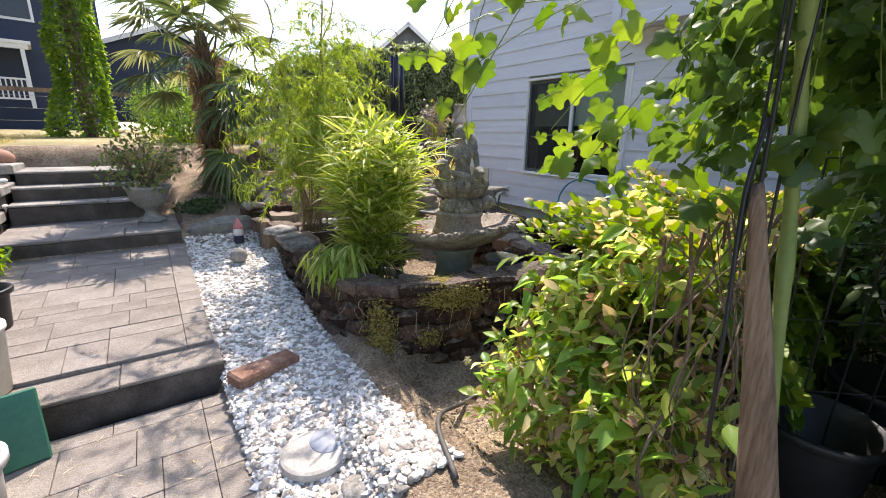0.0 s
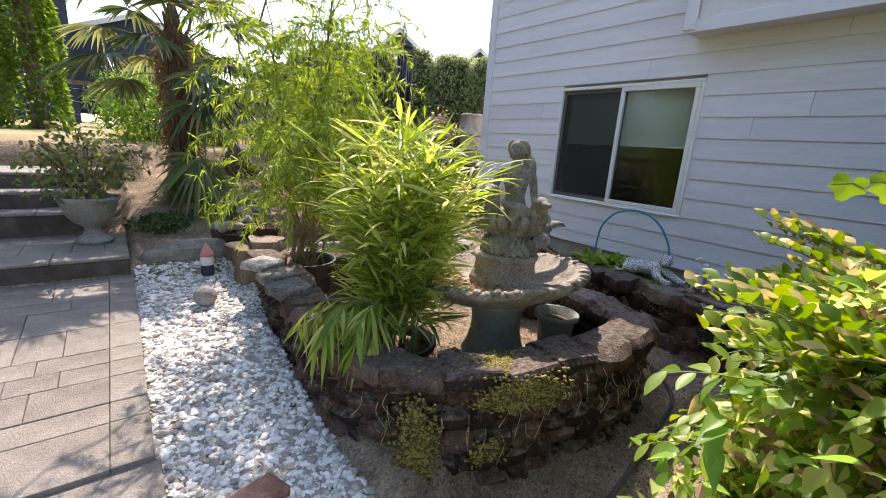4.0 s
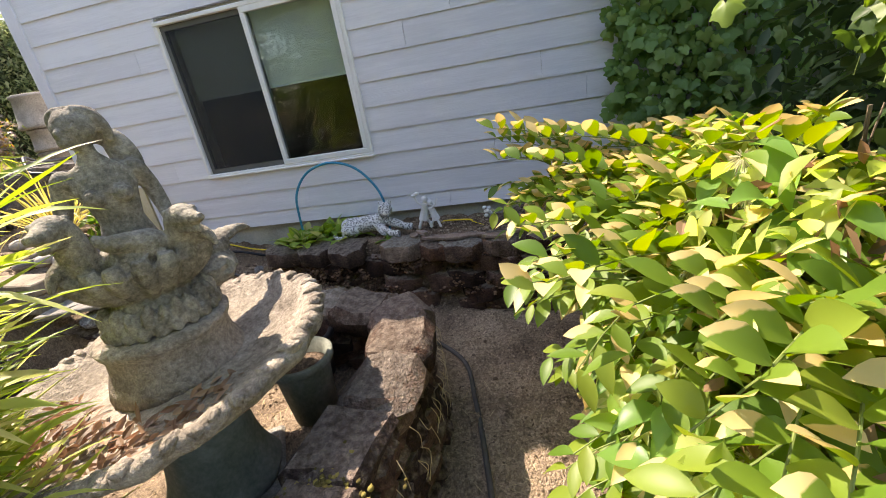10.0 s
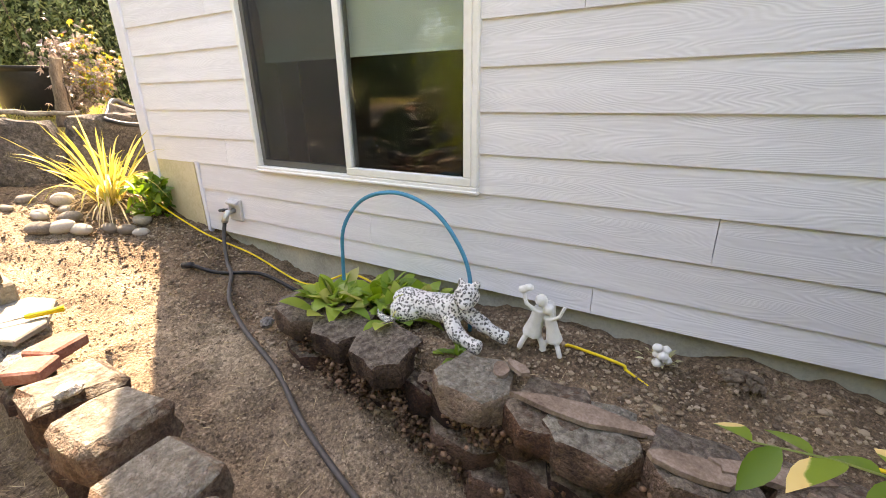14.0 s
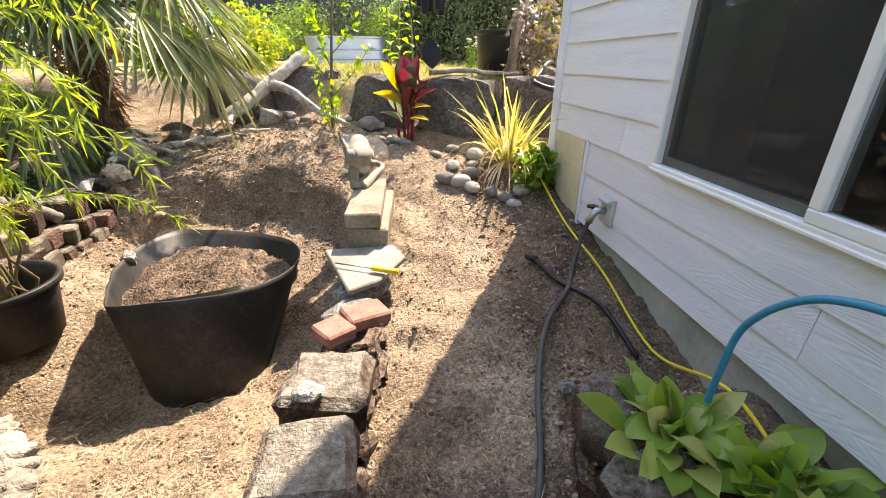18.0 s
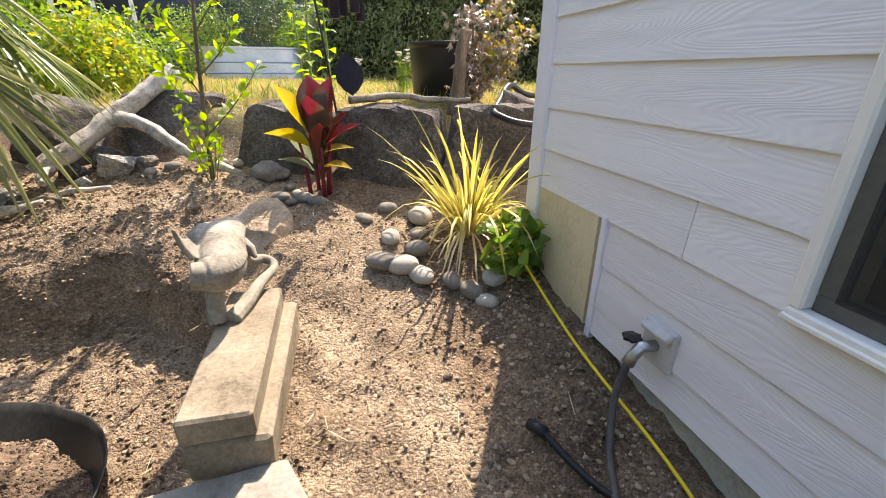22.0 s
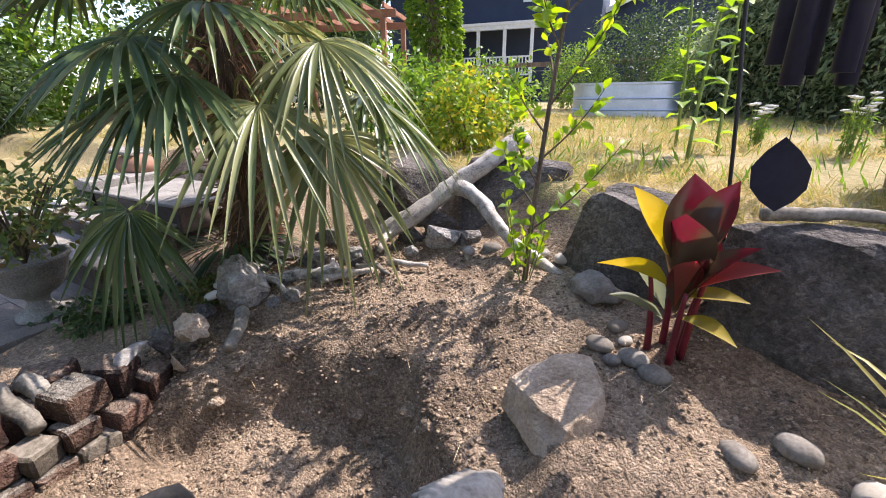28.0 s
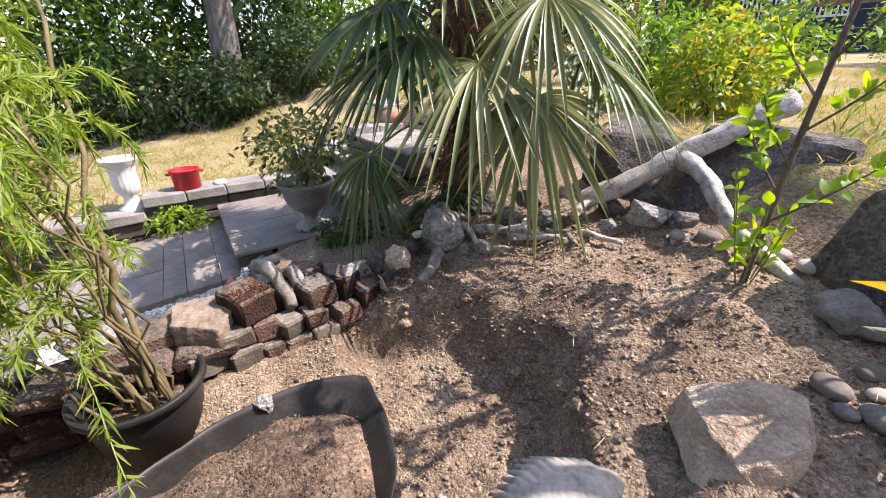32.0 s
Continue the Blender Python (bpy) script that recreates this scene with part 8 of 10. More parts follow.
def rocks():
    for name, label, c, s, rot, m, seed, flat in (
            ("boulder", "large dark basalt boulder of the retaining edge", (3.05, 7.00, 0.915), (0.37, 0.22, 0.30), (-4, 3, -24), BOULDER, 1, 2),
            ("boulder", "large dark basalt boulder of the retaining edge", (3.78, 6.68, 0.90), (0.37, 0.24, 0.325), (-3, -1, -24), BOULDER, 2, 2),
            ("boulder", "large dark basalt boulder of the retaining edge", (4.50, 6.40, 0.89), (0.38, 0.27, 0.35), (-3, 2, -24), BOULDER, 3, 2),
            ("boulder", "grey boulder behind driftwood", (2.28, 7.40, 0.92), (0.36, 0.28, 0.36), (0, 0, 15), BOULDER, 4, 5),
            ("boulder", "dark pointed boulder beside the palm", (1.62, 7.32, 0.98), (0.28, 0.2, 0.26), (0, 20, 10), BOULDER, 5, 6),
            ("rock", "rounded grey rock on soil", (2.95, 6.70, 0.79), (0.125, 0.085, 0.075), (0, 0, -15), RIVER, 7, 2),
            ("rock", "flat grey slab rock leaning by driftwood", (2.02, 6.88, 0.84), (0.12, 0.06, 0.13), (15, 10, 20), GREYROCK, 8, 8),
            ("rock", "large pale limestone rock in the rockery", (1.15, 6.1, 0.68), (0.16, 0.14, 0.15), (0, 0, 20), LIME, 9, 10),
            ("rock", "pale broken rock on the block heap", (1.18, 5.50, 0.57), (0.10, 0.07, 0.05), (0, 0, 50), LIME, 10, 7),
            ("rock", "brown rock in the rockery", (1.2, 5.74, 0.58), (0.085, 0.08, 0.08), (0, 0, 0), TANROCK, 11, 6),
            ("rock", "dark rock under the palm", (0.95, 6.5, 0.68), (0.2, 0.15, 0.11), (0, 0, 40), BOULDER, 12, 5),
            ("rock", "grey rock under the palm", (1.2, 6.75, 0.74), (0.14, 0.12, 0.09), (0, 0, 10), GREYROCK, 13, 5),
            ("rock", "grey rock under the palm", (1.5, 6.62, 0.73), (0.1, 0.08, 0.06), (0, 0, 70), GREYROCK, 14, 5),
            ("rock", "low concrete-like edging rock above the gravel", (0.62, 5.08, 0.33), (0.36, 0.09, 0.16), (0, 0, 4), EDGE, 15, 6),
            ("rock", "grey stone beside gravel", (0.33, 5.1, 0.36), (0.09, 0.08, 0.07), (0, 0, 0), GREYROCK, 16, 5),
            ("rock", "small grey rock in the bed", (3.78, 3.72, 0.24), (0.035, 0.03, 0.03), (0, 0, 0), GREYROCK, 18, 3),
            ("rock", "small pale stone by the wall", (3.9, 3.58, 0.36), (0.035, 0.03, 0.025), (0, 0, 0), RIVER, 19, 3)):
        bm = B()
        if seed in (8, 10, 13, 14):
            chunk(bm, c, s, rot, seed)
        else:
            blob(bm, c, s, rot, 4, 0.13 if name == "boulder" else 0.24, 1.5 if name == "boulder" else 2.2, seed, flat, 0.05 if name == "boulder" else 0.09, square=0.72 if name == "boulder" else 0.0)
        solo(name, bm, m, label, "rock", "garden boulders" if name == "boulder" else "", smooth=seed in (7, 19))
    bm = B()
    slab(bm, [(2.76, 5.99, 0.55), (2.99, 5.80, 0.53), (3.13, 5.92, 0.56), (3.10, 6.16, 0.60), (2.86, 6.21, 0.58), (2.775, 6.02, 0.665), (2.92, 6.13, 0.76), (3.04, 6.16, 0.77), (3.115, 6.03, 0.735), (3.03, 5.86, 0.66), (2.86, 5.955, 0.675)], 6)
    solo("rock", bm, TANROCK, "pale angular tan rock lying on soil", "rock")
    bm = B()
    slab(bm, [(4.44, 6.34, 1.21), (4.50, 6.50, 1.22), (4.74, 6.44, 1.22), (4.72, 6.34, 1.21), (4.45, 6.36, 1.33), (4.52, 6.48, 1.32), (4.73, 6.42, 1.245), (4.55, 6.34, 1.27)], 17)
    solo("rock", bm, BOULDER, "grey wedge of stone lying on the boulder edge", "rock")
    spots = [(3.04, 6.33, 0.058), (3.10, 6.27, 0.036), (3.17, 6.30, 0.055), (3.25, 6.24, 0.055), (3.09, 6.47, 0.05), (3.13, 6.40, 0.032), (3.50, 6.02, 0.05), (3.65, 6.10, 0.058), (3.62, 5.82, 0.072), (3.55, 5.62, 0.075), (3.64, 5.58, 0.08), (3.74, 5.70, 0.07), (3.72, 5.50, 0.072), (3.86, 5.44, 0.06), (3.93, 5.36, 0.065), (4.06, 5.40, 0.075), (3.98, 5.28, 0.05), (3.82, 5.98, 0.085), (3.78, 5.84, 0.06), (4.12, 5.52, 0.05), (2.74, 6.92, 0.05), (2.62, 6.95, 0.045), (2.2, 6.86, 0.05), (2.32, 6.93, 0.055)]
    for i, (x, y, s) in enumerate(spots):
        bm = B()
        s = s * R.uniform(0.72, 0.85)
        blob(bm, (x, y, gz(x, y) + s * 0.5), (s * 1.35, s, s * 0.75), (0, R.uniform(-10, 10), R.uniform(0, 180)), 3, 0.08, 1.5, i)
        solo("river_stone", bm, RIVER, "smooth grey river stone on soil", "stone", "river stones", smooth=True)
    # driftwood
    def wood(label, segs, m=DRIFT):
        bm = B()
        for pts, r0, r1 in segs:
            q = spline(pts, 6)
            n = len(q)
            q = [p + Vector((noise.noise(p * 9), noise.noise(p * 9 + Vector((4, 0, 0))), noise.noise(p * 9 + Vector((0, 4, 0))))) * 0.015 for p in q]
            v0 = len(bm.verts)
            rad = [(r0 + (r1 - r0) * i / (n - 1)) * (1 + 0.25 * noise.noise(Vector((i * 0.6, r0 * 99, 0)))) for i in range(n)]
            tube(bm, q, rad, 22)
            bm.verts.ensure_lookup_table()
            for v in bm.verts[v0:]:            # grain ridges and knots along the limb
                j = min(range(n), key=lambda k: (q[k] - v.co).length_squared)
                w_ = v.co - q[j]
                if w_.length > 1e-5:
                    u = w_.normalized()
                    v.co = q[j] + w_ * (1 + 0.17 * noise.noise(u * 2.6 + Vector((0, 0, j * 0.13 + r0 * 50))) + 0.10 * noise.noise(u * 7 + Vector((9, 0, j * 0.09))))
        solo("driftwood", bm, m, label, "driftwood", smooth=True)
    wood("long silvery driftwood branch propped on boulders", [([(1.62, 6.78, 0.84), (1.82, 6.98, 1.0), (2.02, 7.2, 1.17), (2.16, 7.34, 1.30), (2.30, 7.49, 1.41)], 0.058, 0.060), ([(1.98, 7.14, 1.12), (2.2, 7.02, 1.07), (2.42, 6.9, 0.92), (2.75, 6.84, 0.76)], 0.05, 0.026), ([(1.75, 6.95, 0.95), (1.68, 6.75, 0.85), (1.72, 6.62, 0.80)], 0.03, 0.018)])
    wood("short grey driftwood stick in the rockery", [([(1.5, 6.35, 0.68), (1.62, 6.42, 0.70), (1.78, 6.5, 0.73)], 0.025, 0.015), ([(1.55, 6.38, 0.70), (1.45, 6.5, 0.74)], 0.02, 0.012)])
    wood("grey weathered log across the rockery", [([(1.1, 6.25, 0.64), (1.32, 6.3, 0.68), (1.55, 6.45, 0.72)], 0.03, 0.025)])
    wood("mossy log lying across the broken blocks", [([(0.84, 5.02, 0.60), (0.92, 5.05, 0.61), (1.06, 5.08, 0.56), (1.22, 5.10, 0.485)], 0.045, 0.032), ([(0.86, 5.03, 0.60), (0.82, 5.12, 0.60)], 0.04, 0.03)], LOGW)
    wood("short grey log on the block heap", [([(0.98, 5.17, 0.58), (1.05, 5.18, 0.555), (1.13, 5.18, 0.53)], 0.042, 0.036)], LOGW)
    wood("small driftwood piece in the rockery", [([(1.28, 5.98, 0.60), (1.38, 5.88, 0.58), (1.46, 5.76, 0.54)], 0.035, 0.025)], LOGW)
    wood("knotted grey driftwood along the boulder top", [([(3.50, 6.60, 1.255), (3.62, 6.63, 1.26), (3.80, 6.64, 1.27), (3.98, 6.62, 1.255), (4.14, 6.57, 1.245), (4.30, 6.54, 1.25)], 0.024, 0.017)], LOGW)
    # more stones of the rockery
    for i, (x, y, z, sx, m_) in enumerate(((1.3, 6.32, 0.66, 0.09, GREYROCK), (1.42, 6.2, 0.62, 0.06, LIME), (1.36, 6.12, 0.60, 0.05, GREYROCK), (1.05, 5.9, 0.57, 0.07, GREYROCK), (1.62, 6.55, 0.70, 0.08, BOULDER), (1.86, 6.78, 0.76, 0.07, GREYROCK), (1.75, 6.92, 0.80, 0.09, BOULDER), (2.22, 6.86, 0.78, 0.06, RIVER), (2.32, 6.92, 0.80, 0.05, RIVER), (0.75, 6.0, 0.54, 0.08, BOULDER), (1.3, 5.62, 0.5, 0.06, TANROCK), (0.98, 5.7, 0.52, 0.06, GREYROCK), (1.28, 6.5, 0.70, 0.12, BOULDER), (1.02, 6.35, 0.66, 0.09, GREYROCK), (1.14, 5.62, 0.55, 0.075, BOULDER), (1.9, 7.05, 0.86, 0.12, BOULDER), (2.12, 7.0, 0.84, 0.10, GREYROCK))):
        bm = B()
        ro = (R.uniform(-20, 20), R.uniform(-20, 20), R.uniform(0, 180))
        if i % 3:
            chunk(bm, (x, y, z), (sx, sx * 0.85, sx * 0.75), ro, i + 40)
        else:
            blob(bm, (x, y, z), (sx, sx * 0.8, sx * 0.7), ro, 3, 0.2, 2.0, i + 40, 6, 0.08)
        solo("rockery_stone", bm, m_, "weathered stone in the rockery under the palm", "rock", "rockery stones")
    for i in range(5):
        x0, y0 = 1.15 + 0.16 * i, 6.22 + 0.1 * i
        wood("short weathered stick in the rockery", [([(x0, y0, 0.66 + 0.02 * i), (x0 + 0.12, y0 - 0.02 + 0.05 * (i % 2), 0.68 + 0.02 * i), (x0 + 0.26, y0 - 0.05 + 0.06 * (i % 3), 0.66 + 0.025 * i)], 0.02, 0.012)], (DRIFT, LOGW)[i % 2])
    # tumbled bricks and blocks at the wall's end
    for i, (x, y, z, sx, sy, sz, a, ma) in enumerate((
            (1.21, 4.66, 0.335, 0.18, 0.19, 0.12, 9, GREYBRICK), (1.24, 4.83, 0.315, 0.17, 0.16, 0.115, 11, GREYBRICK), (1.25, 4.965, 0.30, 0.15, 0.11, 0.11, 6, LITBLOCK), (1.23, 4.80, 0.425, 0.15, 0.17, 0.09, 16, GREYBRICK), (1.21, 4.95, 0.41, 0.15, 0.13, 0.10, 4, LAVA),
            (1.25, 5.09, 0.295, 0.14, 0.14, 0.095, 14, LITBLOCK), (1.26, 5.235, 0.305, 0.14, 0.14, 0.10, 5, GREYBRICK), (1.23, 5.07, 0.395, 0.14, 0.13, 0.10, 18, GREYBRICK), (1.235, 5.20, 0.405, 0.14, 0.125, 0.095, 8, LITBLOCK), (1.24, 5.37, 0.37, 0.15, 0.15, 0.11, 22, LAVA),
            (1.14, 4.90, 0.545, 0.22, 0.20, 0.15, 24, RUST), (1.05, 4.44, 0.42, 0.22, 0.40, 0.16, 3, BLOCK), (1.16, 5.25, 0.505, 0.18, 0.17, 0.12, 14, LITBLOCK), (1.13, 5.41, 0.50, 0.17, 0.15, 0.14, 32, LAVA), (1.20, 5.52, 0.43, 0.14, 0.13, 0.13, 12, LAVA), (1.02, 5.10, 0.46, 0.22, 0.22, 0.13, 40, BLOCK), (0.95, 4.80, 0.42, 0.20, 0.26, 0.14, 10, BLOCK), (0.92, 5.24, 0.50, 0.20, 0.18, 0.12, 62, LAVA))):
        me = block_mesh("loose_block", (sx, sy, sz), ma, i * 2.9 + 3, 0.012, 0.012)
        ob = new("loose_block", me)
        ob.matrix_world = pose(x, y, z, R.uniform(-5, 5), R.uniform(-5, 5), a + R.uniform(-6, 6))
        tagged(ob, "broken mossy paving block in a tumbled heap", "block", "loose blocks")
    bm = B()
    slab(bm, [(1.00, 4.56, 0.42), (1.02, 4.75, 0.42), (1.24, 4.80, 0.40), (1.30, 4.72, 0.40), (1.16, 4.54, 0.41), (0.98, 4.56, 0.56), (1.00, 4.76, 0.57), (1.20, 4.83, 0.555), (1.31, 4.745, 0.53), (1.17, 4.55, 0.545)], 21)
    solo("loose_block", bm, PALEBLOCK, "pale angular broken block on top of the heap", "block", "loose blocks")
    m = 1100
    P = np.stack([R.uniform(-0.10, 0.10, m), R.uniform(-0.09, 0.09, m), R.uniform(0.066, 0.080, m)], 1)
    moss = grains("moss_crust", P, R.uniform(0.002, 0.006, m), REDMOSS)
    moss.matrix_world = pose(1.14, 4.90, 0.545, 0, 0, 24)
    tagged(moss, "rusty red dry moss crust on a broken block", "moss", kind="stuff")


GREYBRICK = dusty("grey_olive_brick", [(0.085, 0.07, 0.05), (0.16, 0.135, 0.10), (0.24, 0.205, 0.155)], [(0.15, 0.13, 0.10), (0.26, 0.225, 0.18)])
PALEBLOCK = mat("pale_tan_block", [(0.12, 0.09, 0.065), (0.23, 0.18, 0.135), (0.34, 0.275, 0.215)], 7, 70, 0.95, 0.6, dist=0.012)
REDMOSS = mat("red_moss", [(0.04, 0.015, 0.010), (0.10, 0.036, 0.021), (0.17, 0.075, 0.045)], 14, 90, 0.95, 0.8, island=0.5, dist=0.012)
LIME = mat("pale_limestone", [(0.10, 0.09, 0.077), (0.27, 0.25, 0.22), (0.47, 0.45, 0.41)], 6, 60, 0.9, 0.7, dist=0.02)
EDGE = mat("edging_stone", [(0.13, 0.125, 0.105), (0.22, 0.215, 0.185), (0.30, 0.295, 0.26)], 6, 60, 0.9, 0.5, dist=0.012)
LOGW = mat("grey_log", [(0.08, 0.07, 0.055), (0.20, 0.18, 0.145), (0.35, 0.325, 0.28)], 7, 60, 0.95, 0.7, dist=0.012)
rocks()


def urn_planter(name, label, c, scale, m, n_flute=0):
    t = thing(name, label, "urn", c)
    bm = B()
    w = (lambda a, i: 1 + 0.035 * math.cos(n_flute * a) * (2 <= i <= 12)) if n_flute else None
    k = scale
    lathe(bm, [(0.13 * k, 0), (0.13 * k, 0.025 * k), (0.075 * k, 0.06 * k), (0.055 * k, 0.10 * k), (0.06 * k, 0.13 * k), (0.12 * k, 0.17 * k), (0.165 * k, 0.23 * k), (0.19 * k, 0.31 * k), (0.20 * k, 0.345 * k), (0.215 * k, 0.36 * k), (0.215 * k, 0.385 * k), (0.195 * k, 0.385 * k), (0.185 * k, 0.33 * k), (0.0, 0.32 * k)], 48, wob=w)
    part("urn_body", bm, m, t, smooth=True)
    return t


def small_things():
    urn_planter("pedestal_planter", "weathered grey concrete pedestal pot on the stair landing", (-0.04, 5.55, 0.435), 1.0, CONC, 0)
    u = thing("fluted_urn", "white fluted urn on the low side wall", "urn", (-1.46, 4.26, 0.45))
    bm = B()
    lathe(bm, [(0.12, 0), (0.12, 0.03), (0.07, 0.06), (0.055, 0.13), (0.075, 0.16), (0.10, 0.20), (0.105, 0.26), (0.10, 0.36), (0.125, 0.43), (0.16, 0.47), (0.165, 0.49), (0.14, 0.49), (0.11, 0.42), (0, 0.40)], 48, wob=lambda a, i: 1 + 0.04 * math.cos(18 * a) * (4 < i < 9))
    part("urn_body", bm, URNW, u, smooth=True)
    p = thing("red_pot", "red enamel pot with handles on the side wall", "pot", (-1.36, 4.74, 0.60))
    bm = B()
    lathe(bm, [(0.10, 0), (0.115, 0.01), (0.12, 0.17), (0.13, 0.175), (0.13, 0.185), (0.112, 0.185), (0.108, 0.13), (0, 0.125)], 32)
    part("pot_body", bm, REDE, p, smooth=True)
    for sg in (1, -1):
        bm = B()
        tube(bm, spline([(0, sg * 0.115, 0.14), (0, sg * 0.15, 0.145), (0, sg * 0.15, 0.155), (0, sg * 0.115, 0.16)], 3), 0.007, 6)
        part("handle", bm, REDE, p)
    bm = B()
    lathe(bm, [(0, 0.6), (0.06, 0.6), (0.065, 0.62), (0.05, 0.635), (0.0, 0.635)], 24, (-1.34, 5.02, 0))
    solo("jar_lid", bm, WHITEP, "round white lid on the side wall", "lid", smooth=True)
    t = thing("terracotta_jar", "brown terracotta jar lying beside the steps", "jar", (-1.5, 6.95, 0.93))
    bm = B()
    blob(bm, (0, 0, 0.12), (0.24, 0.16, 0.125), sub=3, amp=0.03)
    part("jar_body", bm, TERRA, t, smooth=True)
    bm = B()
    box(bm, (-0.1, 0, 0.255), (0.42, 0.3, 0.035), (0, 4, 10), 0.008)
    part("flat_lid", bm, CONC, t)
    for x, y, z in ((-1.34, 6.2, 0.86), (-1.32, 5.9, 0.63)):
        bm = B()
        box(bm, (x, y, z), (0.22, 0.10, 0.035), (0, 0, 10), 0.012)
        solo("white_stone", bm, WHITEP, "flat white stone on the side wall", "stone", "white wall stones")
    # pots at the foot of the walk
    pot("black_pot", "empty black nursery pot on the paving", (-0.98, 3.62, 0.14), 0.15, 0.12, 0.28, BLACKP, soil=True)
    b = thing("white_bucket", "white plastic bucket on the paving", "bucket", (-0.86, 2.86, 0.08))
    bm = B()
    lathe(bm, [(0.12, 0), (0.145, 0.33), (0.155, 0.335), (0.155, 0.36), (0.135, 0.36), (0.115, 0.02), (0, 0.02)], 32)
    part("bucket_body", bm, WHITEP, b, smooth=True)
    tr = thing("green_tray", "green plastic tray leaning on the step", "tray", (-0.66, 2.42, -0.08))
    bm = B()
    box(bm, (0, 0, 0.15), (0.20, 0.02, 0.34), (-22, 0, 12), 0.008)
    part("tray_body", bm, GREENP, tr)
    pot("grey_pot", "grey plastic pot on the lower paving", (-0.74, 1.98, -0.09), 0.15, 0.12, 0.32, BOXGREY)
    rosette("potted_seedling", "leafy green seedling in a grey pot", "plant", (-0.74, 1.98, 0.20), 26, (0.06, 0.12), (0.02, 0.04), L_LIME)
    # gnome and ball on the gravel
    g = thing("garden_gnome", "small painted garden gnome with a pink hat on gravel", "gnome", (0.70, 4.86, 0.235))
    bm = B()
    lathe(bm, [(0.045, 0), (0.05, 0.02), (0.048, 0.08), (0.04, 0.12)], 16)
    part("body", bm, DARKBLUE, g, smooth=True)
    bm = B()
    lathe(bm, [(0.05, 0.09), (0.055, 0.12), (0.05, 0.15), (0.045, 0.175)], 16)
    part("beard", bm, WHITEP, g, "white beard", True)
    bm = B()
    lathe(bm, [(0.055, 0.165), (0.05, 0.185), (0.03, 0.23), (0.008, 0.27), (0.0, 0.275)], 16)
    part("hat", bm, PINK, g, "faded pink hat", True)
    bm = B()
    blob(bm, (0.60, 4.30, gz(0.6, 4.3) + 0.085), (0.075, 0.075, 0.075), sub=4, amp=0.02)
    solo("stone_ball", bm, CONC, "round buff concrete ball on white gravel", "ball", smooth=True)
    s = thing("stepping_stone", "round concrete stepping stone with a grey swirl", "stepping stone", (0.46, 1.69, -0.085))
    bm = B()
    lathe(bm, [(0.15, 0), (0.155, 0.02), (0.15, 0.045), (0.135, 0.052), (0, 0.053)], 40)
    part("disc", bm, WHITEC, s, smooth=False)
    bm = B()
    lathe(bm, [(0.072, 0.0535), (0.07, 0.0565), (0.0, 0.057)], 28, (0.066, 0.03, 0), sx=1.0, sy=1.25)
    part("swirl", bm, BLUEGREY, s, "blue-grey inlay", True)
    bm = B()
    blob(bm, (0.62, 1.40, -0.075), (0.13, 0.11, 0.05), sub=3, amp=0.12, seed=3)
    solo("stepping_rock", bm, LIME, "pale flat stepping stone in gravel", "stepping stone", smooth=True)
    bm = B()
    box(bm, (0.42, 2.46, 0.0), (0.40, 0.15, 0.12), (3, 2, 20), 0.014, 0.008)
    solo("edge_brick", bm, RUST2, "rough red-brown brick lying across the gravel", "brick")
    # behind the fountain
    pot("ribbed_bucket", "ribbed grey-green metal bucket beside the fountain", (2.45, 2.62, 0.08), 0.13, 0.10, 0.30, PEDM)
    pot("small_black_pot", "black plastic pot beside the fountain", (2.68, 2.72, 0.1), 0.12, 0.09, 0.24, BLACKP)
    # stump and stones on the west arm of the wall
    bm = B()
    lathe(bm, [(0.14, 0.12), (0.13, 0.3), (0.12, 0.50), (0.0, 0.515)], 20, (1.0, 4.62, 0.0), wob=lambda a, i: 1 + 0.1 * math.sin(5 * a + i))
    solo("stump", bm, POSTW, "rotting red-brown tree stump at the wall end", "stump")
    for i, (x, y, z) in enumerate(((0.98, 4.2, 0.47), (1.0, 3.9, 0.46), (0.99, 3.62, 0.46))):
        bm = B()
        box(bm, (x, y, z), (0.24, 0.2, 0.06), (R.uniform(-4, 4), R.uniform(-4, 4), R.uniform(0, 40)), 0.01, 0.012)
        solo("flat_stone", bm, GREYROCK, "flat grey stone laid on the round wall", "stone", "wall top stones")
    d = thing("white_bird", "small white bird figurine in the rockery", "figurine", (1.08, 5.95, 0.62))
    bm = B()
    blob(bm, (0, 0, 0.03), (0.05, 0.025, 0.025), (0, -15, 60), 2, 0.05)
    blob(bm, (-0.02, 0.045, 0.065), (0.018, 0.018, 0.018), sub=2, amp=0)
    part("bird_body", bm, WHITEP, d, smooth=True)
    # garden flat stones along the house bed
    for i, (x, y, a, sx, sy) in enumerate(((3.71, 2.12, 99, 0.44, 0.085), (3.64, 1.80, 96, 0.22, 0.09), (3.80, 2.42, 20, 0.09, 0.06), (3.83, 2.36, 60, 0.10, 0.045), (3.72, 1.62, 112, 0.30, 0.07), (3.66, 1.45, 80, 0.2, 0.1))):
        bm = B()
        m_ = 11
        for z in (0.0, 0.017):
            for k in range(m_):
                b_ = 2 * math.pi * k / m_
                w_ = 1 + 0.5 * noise.noise(Vector((math.cos(b_) * 2, math.sin(b_) * 2, i * 5.1)))
                bm.verts.new((sx * 0.5 * math.cos(b_) * w_, sy * 0.5 * math.sin(b_) * w_, z + 0.006 * noise.noise(Vector((b_, i, 0)))))
        bm.verts.ensure_lookup_table()
